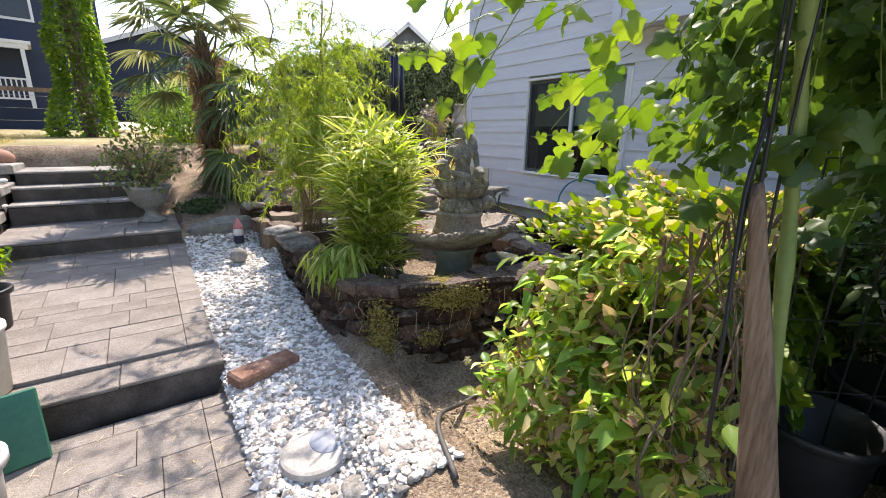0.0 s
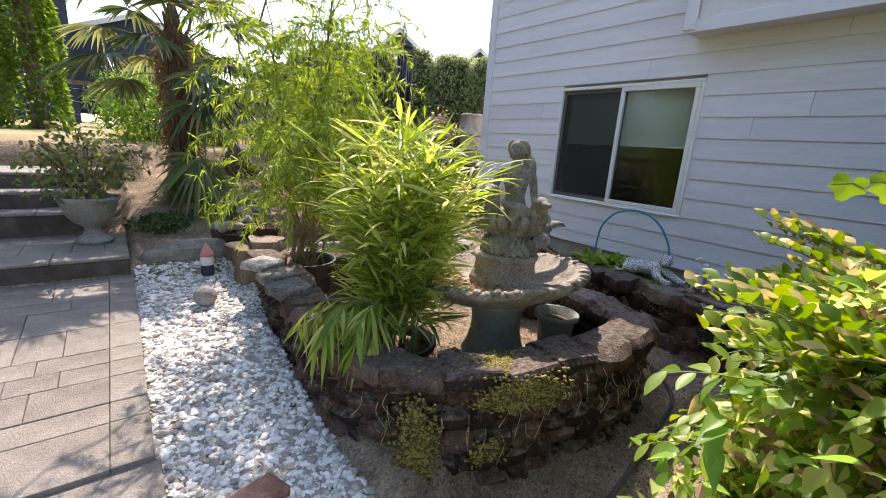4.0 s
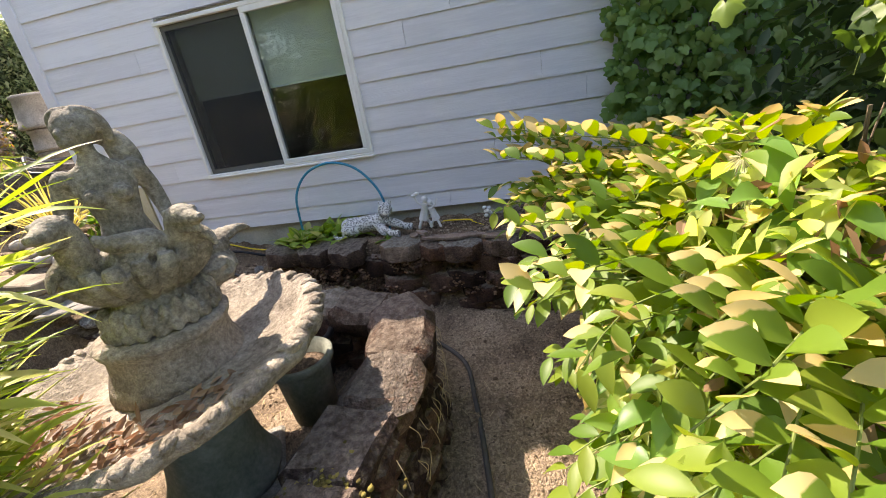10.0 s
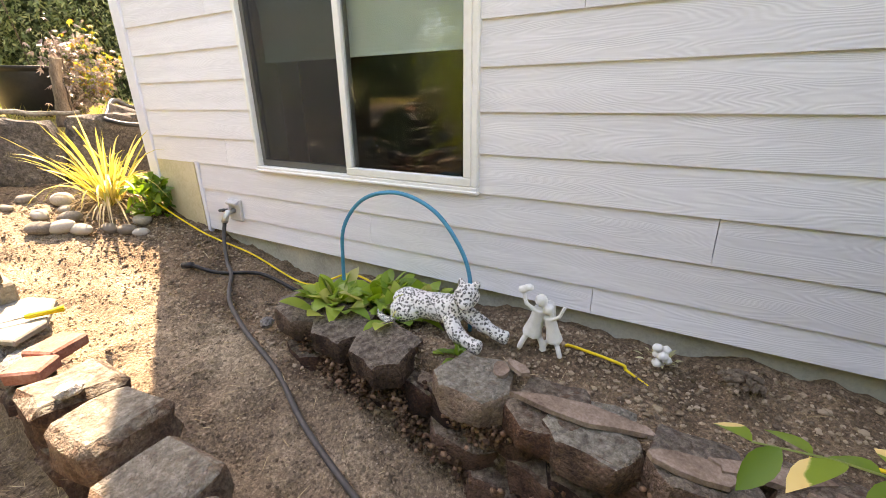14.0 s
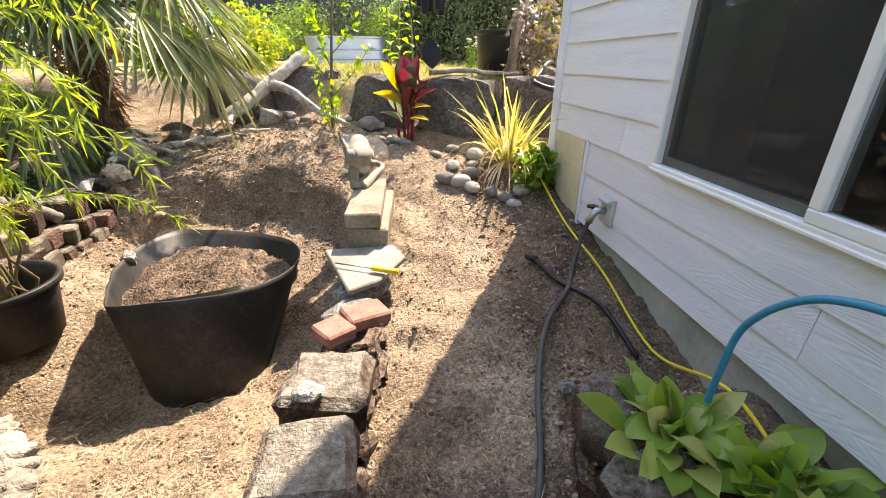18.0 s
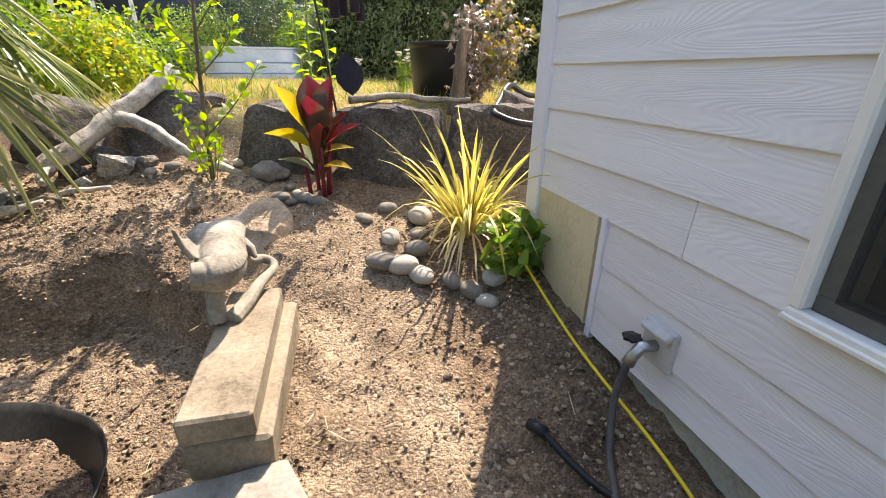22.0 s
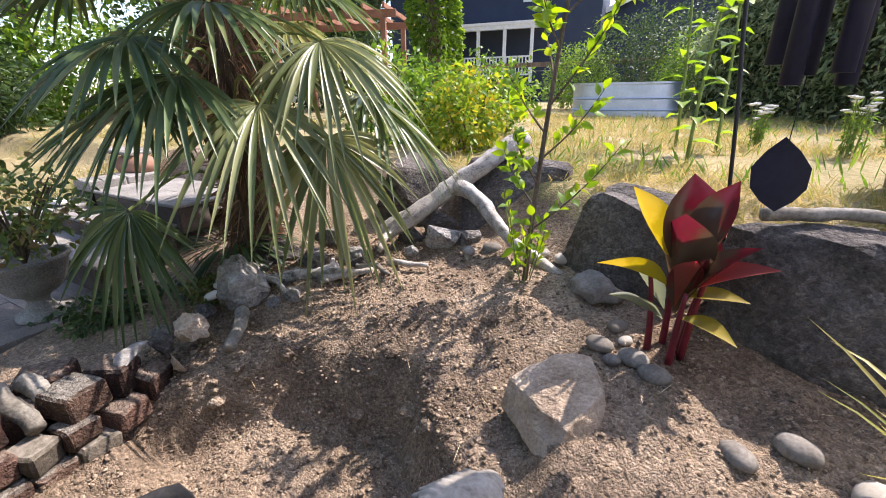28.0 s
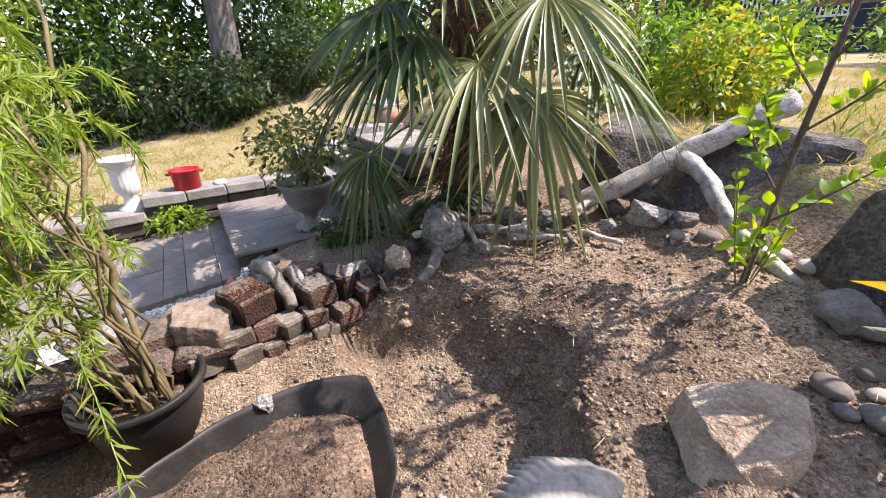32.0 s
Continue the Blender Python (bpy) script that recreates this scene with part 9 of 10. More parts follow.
        for k in range(m_):
            bm.faces.new([bm.verts[q] for q in (k, (k + 1) % m_, m_ + (k + 1) % m_, m_ + k)])
        bm.faces.new([bm.verts[m_ + k] for k in range(m_)])
        bm.faces.new([bm.verts[k] for k in range(m_)][::-1])
        bm.transform(pose(x, y, 0.385 + 0.008 * (i % 2), 3, -4, a))
        solo("slate_piece", bm, SLATE, "thin brown slate piece on the bed wall", "slate", "slate pieces")
    bm = B()
    for k in range(60):
        q = dirs(1, 0.3)[0]
        blob(bm, (4.17 + 0.05 * q[0], 1.65 + 0.07 * q[1], 0.375 + 0.025 * abs(q[2])), (0.014, 0.012, 0.006), (40 * q[0], 40 * q[1], 90 * q[2]), 1, 0.2, 2, k)
    solo("pine_cone", bm, BARK, "dark brown open cone lying on the bed soil", "cone")
    rosette("tiny_weed", "tiny pale flowering weed at the foot of the wall", "weed", (4.2, 1.91, 0.37), 40, (0.02, 0.05), (0.008, 0.016), L_SEED, (0.3, 1.5), 0.2)


SLATE = mat("brown_slate", [(0.13, 0.085, 0.06), (0.23, 0.165, 0.125), (0.34, 0.26, 0.21)], 9, 90, 0.9, 0.6, dist=0.008)
DARKBLUE = mat("dark_paint", [(0.03, 0.03, 0.05), (0.05, 0.05, 0.08)], 9, 50, 0.6, 0.1)
PINK = mat("faded_pink_paint", [(0.50, 0.16, 0.16), (0.62, 0.25, 0.24)], 9, 50, 0.7, 0.1)
WHITEC = mat("pale_concrete", [(0.26, 0.24, 0.21), (0.38, 0.355, 0.32), (0.50, 0.475, 0.43)], 9, 90, 0.85, 0.3, dist=0.006)
BLUEGREY = mat("blue_grey_concrete", [(0.20, 0.22, 0.26), (0.30, 0.32, 0.37)], 9, 90, 0.6, 0.2, dist=0.006)
RUST2 = mat("rough_red_brick", [(0.13, 0.06, 0.04), (0.24, 0.13, 0.09), (0.34, 0.22, 0.16)], 9, 90, 0.95, 0.7, dist=0.01)
small_things()

# plants among the things
L_HOSTA = leafmat("hosta_leaf", [(0.11, 0.21, 0.035), (0.19, 0.30, 0.05), (0.32, 0.41, 0.09), (0.48, 0.44, 0.20)], trans=0.4, rough=0.38, scale=14)


def vary_by_object(m):
    """For leaves that are each a mesh of their own."""
    for q in list(m.node_tree.nodes):
        if q.type == "NEW_GEOMETRY":
            oi = m.node_tree.nodes.new("ShaderNodeObjectInfo")
            for l in list(q.outputs["Random Per Island"].links):
                m.node_tree.links.new(oi.outputs["Random"], l.to_socket)
    return m


vary_by_object(L_HOSTA)
vary_by_object(L_YUCCA)
for x, y, n, k in ((3.95, 3.38, 70, 1.0), (4.09, 3.20, 64, 1.0), (4.0, 3.03, 50, 0.9), (4.16, 3.0, 34, 0.85)):
    rosette("low_hosta", "low broad-leaved green plant at the foot of the house wall", "perennial", (x, y, 0.35), n, (0.15 * k, 0.29 * k), (0.06 * k, 0.095 * k), L_HOSTA, (0.6, 1.5), 0.55, prof=(0.4, 0.7, 0.9, 1.0, 0.98, 0.86, 0.64, 0.35), fold=0.12, spread=0.085, split=True)
# white lump added in place of an unidentified pale clump
bm = B()
for k in range(7):
    blob(bm, (4.17 + 0.018 * math.cos(k * 2.4), 1.91 + 0.02 * math.sin(k * 2.4), 0.36 + 0.012 * k), (0.02, 0.018, 0.016), sub=2, amp=0.3, seed=k)
solo("white_clump", bm, WHITEP, "small white clump on the soil bed", "ornament", smooth=True)
rosette("small_weed", "small green weed in the soil bed", "weed", (3.86, 2.62, 0.35), 16, (0.06, 0.12), (0.02, 0.035), L_GREEN)
yu = rosette("variegated_flax", "variegated yellow strap-leaved clump above river stones", "perennial", (4.06, 5.80, 0.57), 110, (0.52, 1.10), (0.013, 0.024), L_YUCCA, (0.95, 1.54), 0.62, prof=(0.9, 1.0, 0.95, 0.8, 0.5), fold=0.3, spread=0.07, split=True)
n = 60
a = R.uniform(0, 6.28, n)
STRAWL = vary_by_object(leafmat("dry_strap", [(0.42, 0.32, 0.18), (0.55, 0.45, 0.28)], trans=0.2))
for k in a:
    foliage("dry_strap", STRAWL, yu, [(0.05 * math.cos(k), 0.05 * math.sin(k), 0.05)], [(math.cos(k), math.sin(k), R.uniform(0.1, 0.9))], [(0, 0, 1)], [R.uniform(0.3, 0.6)], 0.012, prof=(1, 0.9, 0.6), droop=1.1)
bush("leafy_mallow", "lush green leafy plant at the house corner", (4.16, 5.42, 0.5), (0.13, 0.16, 0.15), 160, L_GREEN, (0.05, 0.1), 0.8, 5)
bush("potted_rose", "sparse rose shrub in the pedestal pot", (-0.04, 5.55, 0.78), (0.42, 0.38, 0.30), 900, L_SHRUB, (0.035, 0.07), 0.55, 16, hollow=0.15)
sapling("young_plum", "young upright sapling with fresh green leaves", (2.60, 6.69, 0.74), 2.1, L_LIME, 0.07)
bush("rockery_sedum", "low green mat plant in the rockery", (0.95, 6.05, 0.55), (0.2, 0.16, 0.07), 600, L_SHRUB, (0.02, 0.04), 0.7, 3)
bush("rockery_periwinkle", "small dark green ground cover by the landing", (0.45, 5.75, 0.45), (0.25, 0.3, 0.08), 800, L_DARK, (0.03, 0.05), 0.6, 3)
bush("edge_weed", "bright weed beside the paving", (-1.15, 4.6, 0.25), (0.12, 0.25, 0.12), 260, L_LIME, (0.04, 0.09), 0.4, 3)

# ---- the upper garden, neighbours and trees ----
def tank():
    t = thing("stock_tank", "oval galvanised steel stock tank on the dry lawn", "tank", (2.1, 13.75, 1.24))
    bm = B()
    n = 60
    rings = []
    for k, z in [(1.0, 0.0), (1.0, 0.12), (1.03, 0.14), (1.0, 0.16), (1.0, 0.32), (1.03, 0.34), (1.0, 0.36), (1.0, 0.56), (1.02, 0.58), (1.02, 0.61), (0.99, 0.61), (0.98, 0.45)]:
        ring = []
        for i in range(n):
            a = 2 * math.pi * i / n
            x = math.copysign(abs(math.cos(a)) ** 0.45, math.cos(a)) * 0.92 * k
            y = math.copysign(abs(math.sin(a)) ** 0.8, math.sin(a)) * 0.42 * k
            ring.append(bm.verts.new((x, y, z)))
        rings.append(ring)
    for a, b in zip(rings, rings[1:]):
        for i in range(n):
            bm.faces.new((a[i], a[(i + 1) % n], b[(i + 1) % n], b[i]))
    bm.faces.new(rings[-1])
    part("tank_body", bm, GALV, t, smooth=False)


tank()
pot("large_black_tub", "large black nursery tub on the upper lawn", (4.46, 7.68, 1.19), 0.35, 0.315, 0.46, BLACKP)
t = thing("stacked_planter", "three-tiered grey stone planter standing behind the house corner", "planter", (5.40, 7.1, 1.17))
for k, (z, r0, r1, h) in enumerate(((0.0, 0.14, 0.19, 0.19), (0.19, 0.225, 0.19, 0.26), (0.45, 0.265, 0.20, 0.38))):
    bm = B()
    lathe(bm, [(0.0, z), (r0 - 0.02, z), (r0, z + 0.012), (r0, z + 0.04), (r0 - 0.012, z + 0.05), (r1 + 0.01, z + h - 0.05), (r1 + 0.025, z + h - 0.04), (r1 + 0.025, z + h - 0.012), (r1, z + h - 0.002), (0.0, z + h - 0.002)], 40)
    part("tier", bm, CONC, t, smooth=True)
bm = B()
tube(bm, spline([(5.3, 6.55, 1.25), (5.11, 6.70, 1.25), (4.75, 6.60, 1.275), (4.56, 6.50, 1.34), (4.42, 6.33, 1.25), (4.345, 6.22, 1.20), (4.35, 6.13, 1.18), (4.41, 6.05, 1.155), (4.52, 6.01, 1.14), (4.68, 6.02, 1.13), (4.9, 6.1, 1.14), (5.15, 6.3, 1.2), (5.25, 6.5, 1.24)], 6), 0.019, 12)
solo("coiled_hose", bm, BLACKP, "loop of thick black pipe hanging over the boulder edge", "hose", smooth=True)


def stump():
    """A sawn limb standing on the boulder edge."""
    q = spline([(4.29, 6.86, 1.12), (4.30, 6.86, 1.25), (4.315, 6.855, 1.40), (4.325, 6.855, 1.55), (4.355, 6.85, 1.69)], 5)
    n = len(q)
    t = thing("log_stump", "grey-brown sawn log standing upright on the rockery edge", "log", (4.29, 6.86, 1.12))
    bm = B()
    tube(bm, [p - Vector((4.29, 6.86, 1.12)) for p in q], [0.062 - 0.020 * min(1, i / (n * 0.6)) + 0.003 * math.sin(i * 1.3) for i in range(n)], 20)
    for v in bm.verts:
        u = Vector((v.co.x * 30, v.co.y * 30, v.co.z * 5))
        v.co += Vector((v.co.x, v.co.y, 0)) * 0.10 * noise.noise(u)
    part("trunk", bm, BARK, t, smooth=True)
    bm = B()
    lathe(bm, [(0.043, -0.006), (0.041, 0.004), (0.0, 0.006)], 20, (0.066, -0.01, 0.572))
    part("cut_face", bm, CUTWOOD, t, "pale sawn end")


def maple():
    """A low bronze maple: curved limbs with tiers of deeply cut leaves."""
    o = Vector((4.40, 6.92, 1.18))
    t = thing("japanese_maple", "small bronze-leaved maple with green tips beside the tub", "maple", o)
    limbs = [[(4.36, 6.90, 1.14), (4.43, 6.98, 1.30), (4.54, 7.0, 1.36), (4.68, 7.0, 1.44)], [(4.38, 6.9, 1.16), (4.42, 6.98, 1.45), (4.46, 7.0, 1.68), (4.44, 7.05, 1.92)], [(4.43, 6.98, 1.3), (4.58, 7.05, 1.5), (4.72, 7.02, 1.62), (4.90, 7.0, 1.72)], [(4.42, 6.98, 1.45), (4.52, 7.1, 1.66), (4.64, 7.1, 1.82), (4.74, 7.1, 1.93)], [(4.58, 7.05, 1.5), (4.6, 6.9, 1.52), (4.66, 6.8, 1.50)]]
    base, d, up, L = {0: [], 1: []}, {0: [], 1: []}, {0: [], 1: []}, {0: [], 1: []}
    for k, pts in enumerate(limbs):
        q = spline([Vector(p) - o for p in pts], 5)
        bm = B()
        tube(bm, q, [(0.014 if k < 2 else 0.009) * (1 - 0.75 * i / len(q)) for i in range(len(q))], 8)
        part("limb", bm, BARK, t, smooth=True)
        for _ in range(115):
            p, tg = at_arc(q, R.uniform(0.35, 1.0))
            p = Vector(p) + Vector(R.normal(0, 1, 3)) * 0.065
            kind = int(k > 1 and R.uniform() < 0.45)
            face = Vector(R.normal(0, 0.45, 3)) + Vector((0, -0.25, 0.9))
            side = Vector((*R.normal(0, 1, 2), -0.25)).normalized()
            for a in (-72, -38, 0, 38, 72):
                base[kind].append(p)
                d[kind].append(Matrix.Rotation(radians(a), 3, face.normalized()) @ side)
                up[kind].append(face)
                L[kind].append(0.062 * (1 - abs(a) / 180) * R.uniform(0.8, 1.15))
    for kind, nm, m in ((0, "bronze_leaves", L_MAPLE), (1, "green_leaves", L_MAPLEG)):
        foliage(nm, m, t, base[kind], d[kind], up[kind], L[kind], 0.013, prof=(0.6, 1.0, 0.5), droop=0.35)


CUTWOOD = mat("sawn_wood", [(0.24, 0.19, 0.13), (0.40, 0.33, 0.24)], 9, 60, 0.9, 0.3)
L_MAPLE = leafmat("bronze_maple_leaf", [(0.10, 0.08, 0.068), (0.17, 0.14, 0.115), (0.26, 0.22, 0.18)], trans=0.4, rough=0.32)
L_MAPLEG = leafmat("green_maple_leaf", [(0.10, 0.15, 0.03), (0.22, 0.24, 0.05), (0.36, 0.17, 0.06)], trans=0.5)
stump()
maple()



def hook():
    h = thing("wind_chime", "black shepherd hook with dark tube chimes and a leaf-shaped sail", "wind chime", (3.43, 6.90, 1.10))
    bm = B()
    tube(bm, spline([(0.01, 0, -0.1), (-0.05, 0, 0.5), (-0.10, 0, 0.95), (-0.12, 0, 1.65), (-0.08, -0.08, 1.86), (0.0, -0.30, 1.92), (0.07, -0.46, 1.84), (0.07, -0.47, 1.76)], 6), 0.008, 8)
    part("hook_pole", bm, BLACKP, h, smooth=True)
    for k in range(5):
        a = 2 * math.pi * k / 5 + 0.3
        bm = B()
        tube(bm, [(0.07 + 0.092 * math.cos(a), -0.48 + 0.092 * math.sin(a), 0.585 + 0.03 * (k % 3)), (0.07 + 0.085 * math.cos(a), -0.48 + 0.085 * math.sin(a), 1.5)], 0.027, 16)
        part("chime_tube", bm, CHIME, h, "dark blue-black tube", True)
    bm = B()
    lathe(bm, [(0.0, 1.58), (0.12, 1.58), (0.125, 1.59), (0.12, 1.61), (0.0, 1.615)], 28, (0.07, -0.48, 0))
    part("cap_disc", bm, CHIME, h, smooth=True)
    bm = B()
    tube(bm, [(0.08, -0.37, 0.40), (0.07, -0.47, 1.74)], 0.002, 4)
    part("cord", bm, BLACKP, h)
    bm = B()
    o = [(0, 0.13), (0.05, 0.085), (0.09, 0.03), (0.085, -0.04), (0.05, -0.085), (0, -0.12), (-0.05, -0.085), (-0.085, -0.04), (-0.09, 0.03), (-0.05, 0.085)]
    lo = [bm.verts.new((0.08 + x * 0.95 - z * 0.08, -0.37 + x * 0.25, 0.30 + z)) for x, z in o]
    f = bm.faces.new(lo)
    bmesh.ops.solidify(bm, geom=[f], thickness=0.01)
    part("sail", bm, CHIME, h, "black leaf-shaped sail")


CHIME = mat("chime_metal", [(0.012, 0.014, 0.03), (0.022, 0.025, 0.05)], 5, 40, 0.4, 0.05)
hook()


def lawn_tufts():
    n = 9000
    x = np.concatenate([R.uniform(0.2, 6.5, n), R.uniform(-6, -1.5, 5000)])
    y = np.concatenate([7.1 + 7 * R.uniform(size=n) ** 1.6, R.uniform(2.5, 11, 5000)])
    keep = (y > 7.25 + 0.28 * np.clip(2.7 - x, -0.6, 2)) | (x < -1.55)
    x, y = x[keep], y[keep]
    k = np.array([noise.noise(Vector((a * 0.8, b * 0.8, 0))) for a, b in zip(x, y)])
    x, y = x[k > -0.15], y[k > -0.15]
    n = len(x)
    rep = 6
    X, Y = np.repeat(x, rep) + R.normal(0, 0.02, n * rep), np.repeat(y, rep) + R.normal(0, 0.02, n * rep)
    d = dirs(n * rep, 1.4)
    hgt = R.uniform(0.05, 0.16, n * rep) * (1 + 0.8 * (R.uniform(size=n * rep) > 0.93))
    ob = foliage("grass", L_GRASS, None, np.stack([X, Y, land(X, Y)], 1), d, dirs(n * rep), hgt, 0.006, prof=(0.9, 0.6), droop=0.3)
    tagged(ob, "dry straw-coloured grass with green tufts", "grass", kind="stuff")


lawn_tufts()


def soil_litter():
    """Crumbs, chips and straw on the bare soil."""
    def spots(n):
        x, y = R.uniform(1.0, 4.28, n), R.uniform(1.0, 6.95, n)
        return x, y
    tmp = B()
    bmesh.ops.create_icosphere(tmp, subdivisions=1, radius=1)
    ico = np.array([v.co for v in tmp.verts])
    tri = np.array([[v.index for v in f.verts] for f in tmp.faces])
    tmp.free()
    n = 60000
    x, y = spots(n)
    s = 0.0025 + 0.006 * R.uniform(size=n) ** 4
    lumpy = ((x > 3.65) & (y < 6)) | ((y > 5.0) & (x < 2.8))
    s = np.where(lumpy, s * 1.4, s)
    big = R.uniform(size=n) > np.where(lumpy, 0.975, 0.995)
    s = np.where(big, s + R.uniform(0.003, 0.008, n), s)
    P = ico[None] * (1 + 0.3 * R.uniform(-1, 1, (n, len(ico), 1))) * np.stack([s, s * R.uniform(0.7, 1.2, n), s * 0.7], 1)[:, None]
    V = P + np.stack([x, y, ground_z(x, y) + 0.3 * s], 1)[:, None]
    F = tri[None] + (np.arange(n) * len(ico))[:, None, None]
    tagged(pymesh("soil_crumbs", V.reshape(-1, 3), F.reshape(-1, 3), CLOD), "loose brown soil crumbs and clods", "soil", kind="stuff")
    m = 110
    x = R.uniform(1.3, 2.75, m)
    y = np.interp(x, [0.9, 1.3, 1.7, 2.3, 2.6, 2.9], [5.2, 5.45, 5.93, 6.02, 5.75, 5.45]) + R.normal(-0.06, 0.14, m)
    bm = B()
    for a, b, c in zip(x, y, ground_z(x, y)):
        s_ = 0.010 + 0.038 * R.uniform() ** 3
        blob(bm, (a, b, c - 0.2 * s_), (s_ * 1.2, s_, s_ * 0.7), (0, 0, R.uniform(0, 180)), 2 if s_ > 0.03 else 1, 0.35, 2.5, a * 9, 3, 0.1)
    solo("soil_clod", bm, SOIL, "crumbling clods along the dug soil edge", "soil", kind="stuff")
    n = 3200
    x, y = spots(n)
    d = dirs(n) * [1, 1, 0.05]
    tagged(foliage("wood_chips", CHIP, None, np.stack([x, y, ground_z(x, y) + 0.006], 1), d, dirs(n, 8), R.uniform(0.005, 0.016, n), R.uniform(0.002, 0.005, n), prof=(1, 1)), "scattered bark chips on the path", "chips", kind="stuff")
    n = 1700
    x = np.where(R.uniform(size=n) < 0.6, R.normal(2.3, 0.5, n), R.uniform(1.1, 4.2, n))
    y = np.where(R.uniform(size=n) < 0.6, R.normal(3.6, 0.7, n), R.uniform(1.2, 6.5, n))
    x = np.clip(x, 1.05, 4.25)
    d = dirs(n) * [1, 1, 0.12]
    tagged(foliage("straw", STRAW, None, np.stack([x, y, ground_z(x, y) + 0.012], 1), d, dirs(n, 2), R.uniform(0.03, 0.12, n), R.uniform(0.0012, 0.0026, n), prof=(1, 1)), "dry straw strewn on soil", "straw", kind="stuff")
    n = 260
    x, y = R.uniform(-1.2, 0.15, n), R.uniform(0.6, 2.4, n)
    tagged(foliage("paving_litter", STRAW, None, np.stack([x, y, np.full(n, -0.083)], 1), dirs(n) * [1, 1, 0.05], dirs(n, 3), R.uniform(0.02, 0.08, n), 0.003, prof=(1, 1)), "bits of straw on the pavers", "straw", kind="stuff")


soil_litter()


def gable_house(name, label, c, rz, w, dep, h, rise, wall_m, trim=WHITEP, windows=(), balcony=False):
    """A neighbour's house: walls, gable roof, windows."""
    t = thing(name, label, "house", c, rz=rz)
    bm = B()
    v = [bm.verts.new(p) for p in ((-w / 2, 0, -1), (w / 2, 0, -1), (w / 2, 0, h), (0, 0, h + rise), (-w / 2, 0, h), (-w / 2, dep, -1), (w / 2, dep, -1), (w / 2, dep, h), (0, dep, h + rise), (-w / 2, dep, h))]
    for f in ((0, 1, 2, 3, 4), (6, 5, 9, 8, 7), (1, 6, 7, 2), (5, 0, 4, 9), (0, 5, 6, 1), (2, 7, 8, 3), (4, 3, 8, 9)):
        bm.faces.new([v[i] for i in f])
    bmesh.ops.recalc_face_normals(bm, faces=bm.faces)
    part("wall", bm, wall_m, t)
    for sg in (1, -1):
        bm = B()
        a = math.atan2(rise, w / 2)
        ln = math.hypot(rise, w / 2) + 0.5
        box(bm, (sg * (w / 4 + 0.18 * math.cos(a)), dep / 2, h + rise / 2 + 0.1 - 0.18 * math.sin(a)), (ln, dep + 0.9, 0.14), (0, sg * math.degrees(a), 0))
        roof = part("roof", bm, ROOF, t)
        bm = B()
        box(bm, (sg * (w / 4 + 0.18 * math.cos(a)), -0.46, h + rise / 2 + 0.04 - 0.18 * math.sin(a)), (ln, 0.05, 0.24), (0, sg * math.degrees(a), 0))
        part("bargeboard", bm, trim, roof)
    for x, z, ww, hh in windows:
        bm = B()
        box(bm, (x, -0.03, z), (ww + 0.2, 0.06, hh + 0.2))
        wi = part("window", bm, trim, t)
        bm = B()
        box(bm, (x, -0.07, z), (ww, 0.03, hh))
        part("pane", bm, DARKPANE, wi)
    if balcony:
        bm = B()
        for x in np.linspace(-2.6, 2.6, 5):
            box(bm, (x, -1.6, 1.2), (0.14, 0.14, 2.4))
        box(bm, (0, -1.6, 2.45), (5.6, 0.2, 0.2))
        box(bm, (0, -0.85, 2.6), (5.8, 1.8, 0.12))
        por = part("porch", bm, trim, t)
        bm = B()
        for x in np.arange(-2.6, 2.61, 0.16):
            box(bm, (x, -1.6, 0.75), (0.05, 0.05, 0.8))
        box(bm, (0, -1.6, 1.16), (5.3, 0.08, 0.07))
        box(bm, (0, -1.6, 0.36), (5.3, 0.08, 0.07))
        part("railing", bm, WHITEP, por)
    return t


DARKPANE = mat("dark_pane", [(0.02, 0.025, 0.03), (0.04, 0.045, 0.05)], 1, 10, 0.1, 0.0)
gable_house("navy_house", "dark navy two-storey neighbour house with white porch railing", (-6.5, 27, 2.2), 8, 11, 10, 6.5, 3.0, NAVY, windows=((-3, 4.5, 1.2, 1.4), (2.5, 4.5, 1.2, 1.4)), balcony=True)
gable_house("navy_garage", "low navy garage with a pale gable roof", (1.8, 33, 2.9), 8, 8, 8, 2.8, 1.7, NAVY, windows=((1.5, 1.2, 2.2, 1.6),))
gable_house("grey_house", "grey neighbour house with a steep gable", (16.0, 27.7, 1.3), -30, 5.6, 9, 5.0, 2.3, GREYS, windows=((-1.2, 3.5, 1.0, 1.3), (1.2, 3.5, 1.0, 1.3)))
gable_house("grey_far_house", "grey far house with a broad gable", (24.4, 29.1, 1.3), -40, 7, 9, 5.0, 2.7, GREYS, windows=((-1.6, 3.5, 1.2, 1.3), (1.6, 3.5, 1.2, 1.3)))
gable_house("tan_house", "tan neighbour house among trees", (-22, 30, 1.3), 35, 9, 9, 5.0, 3.0, TANCONC, windows=((-2, 3.6, 1.3, 1.4), (2, 3.6, 1.3, 1.4)))


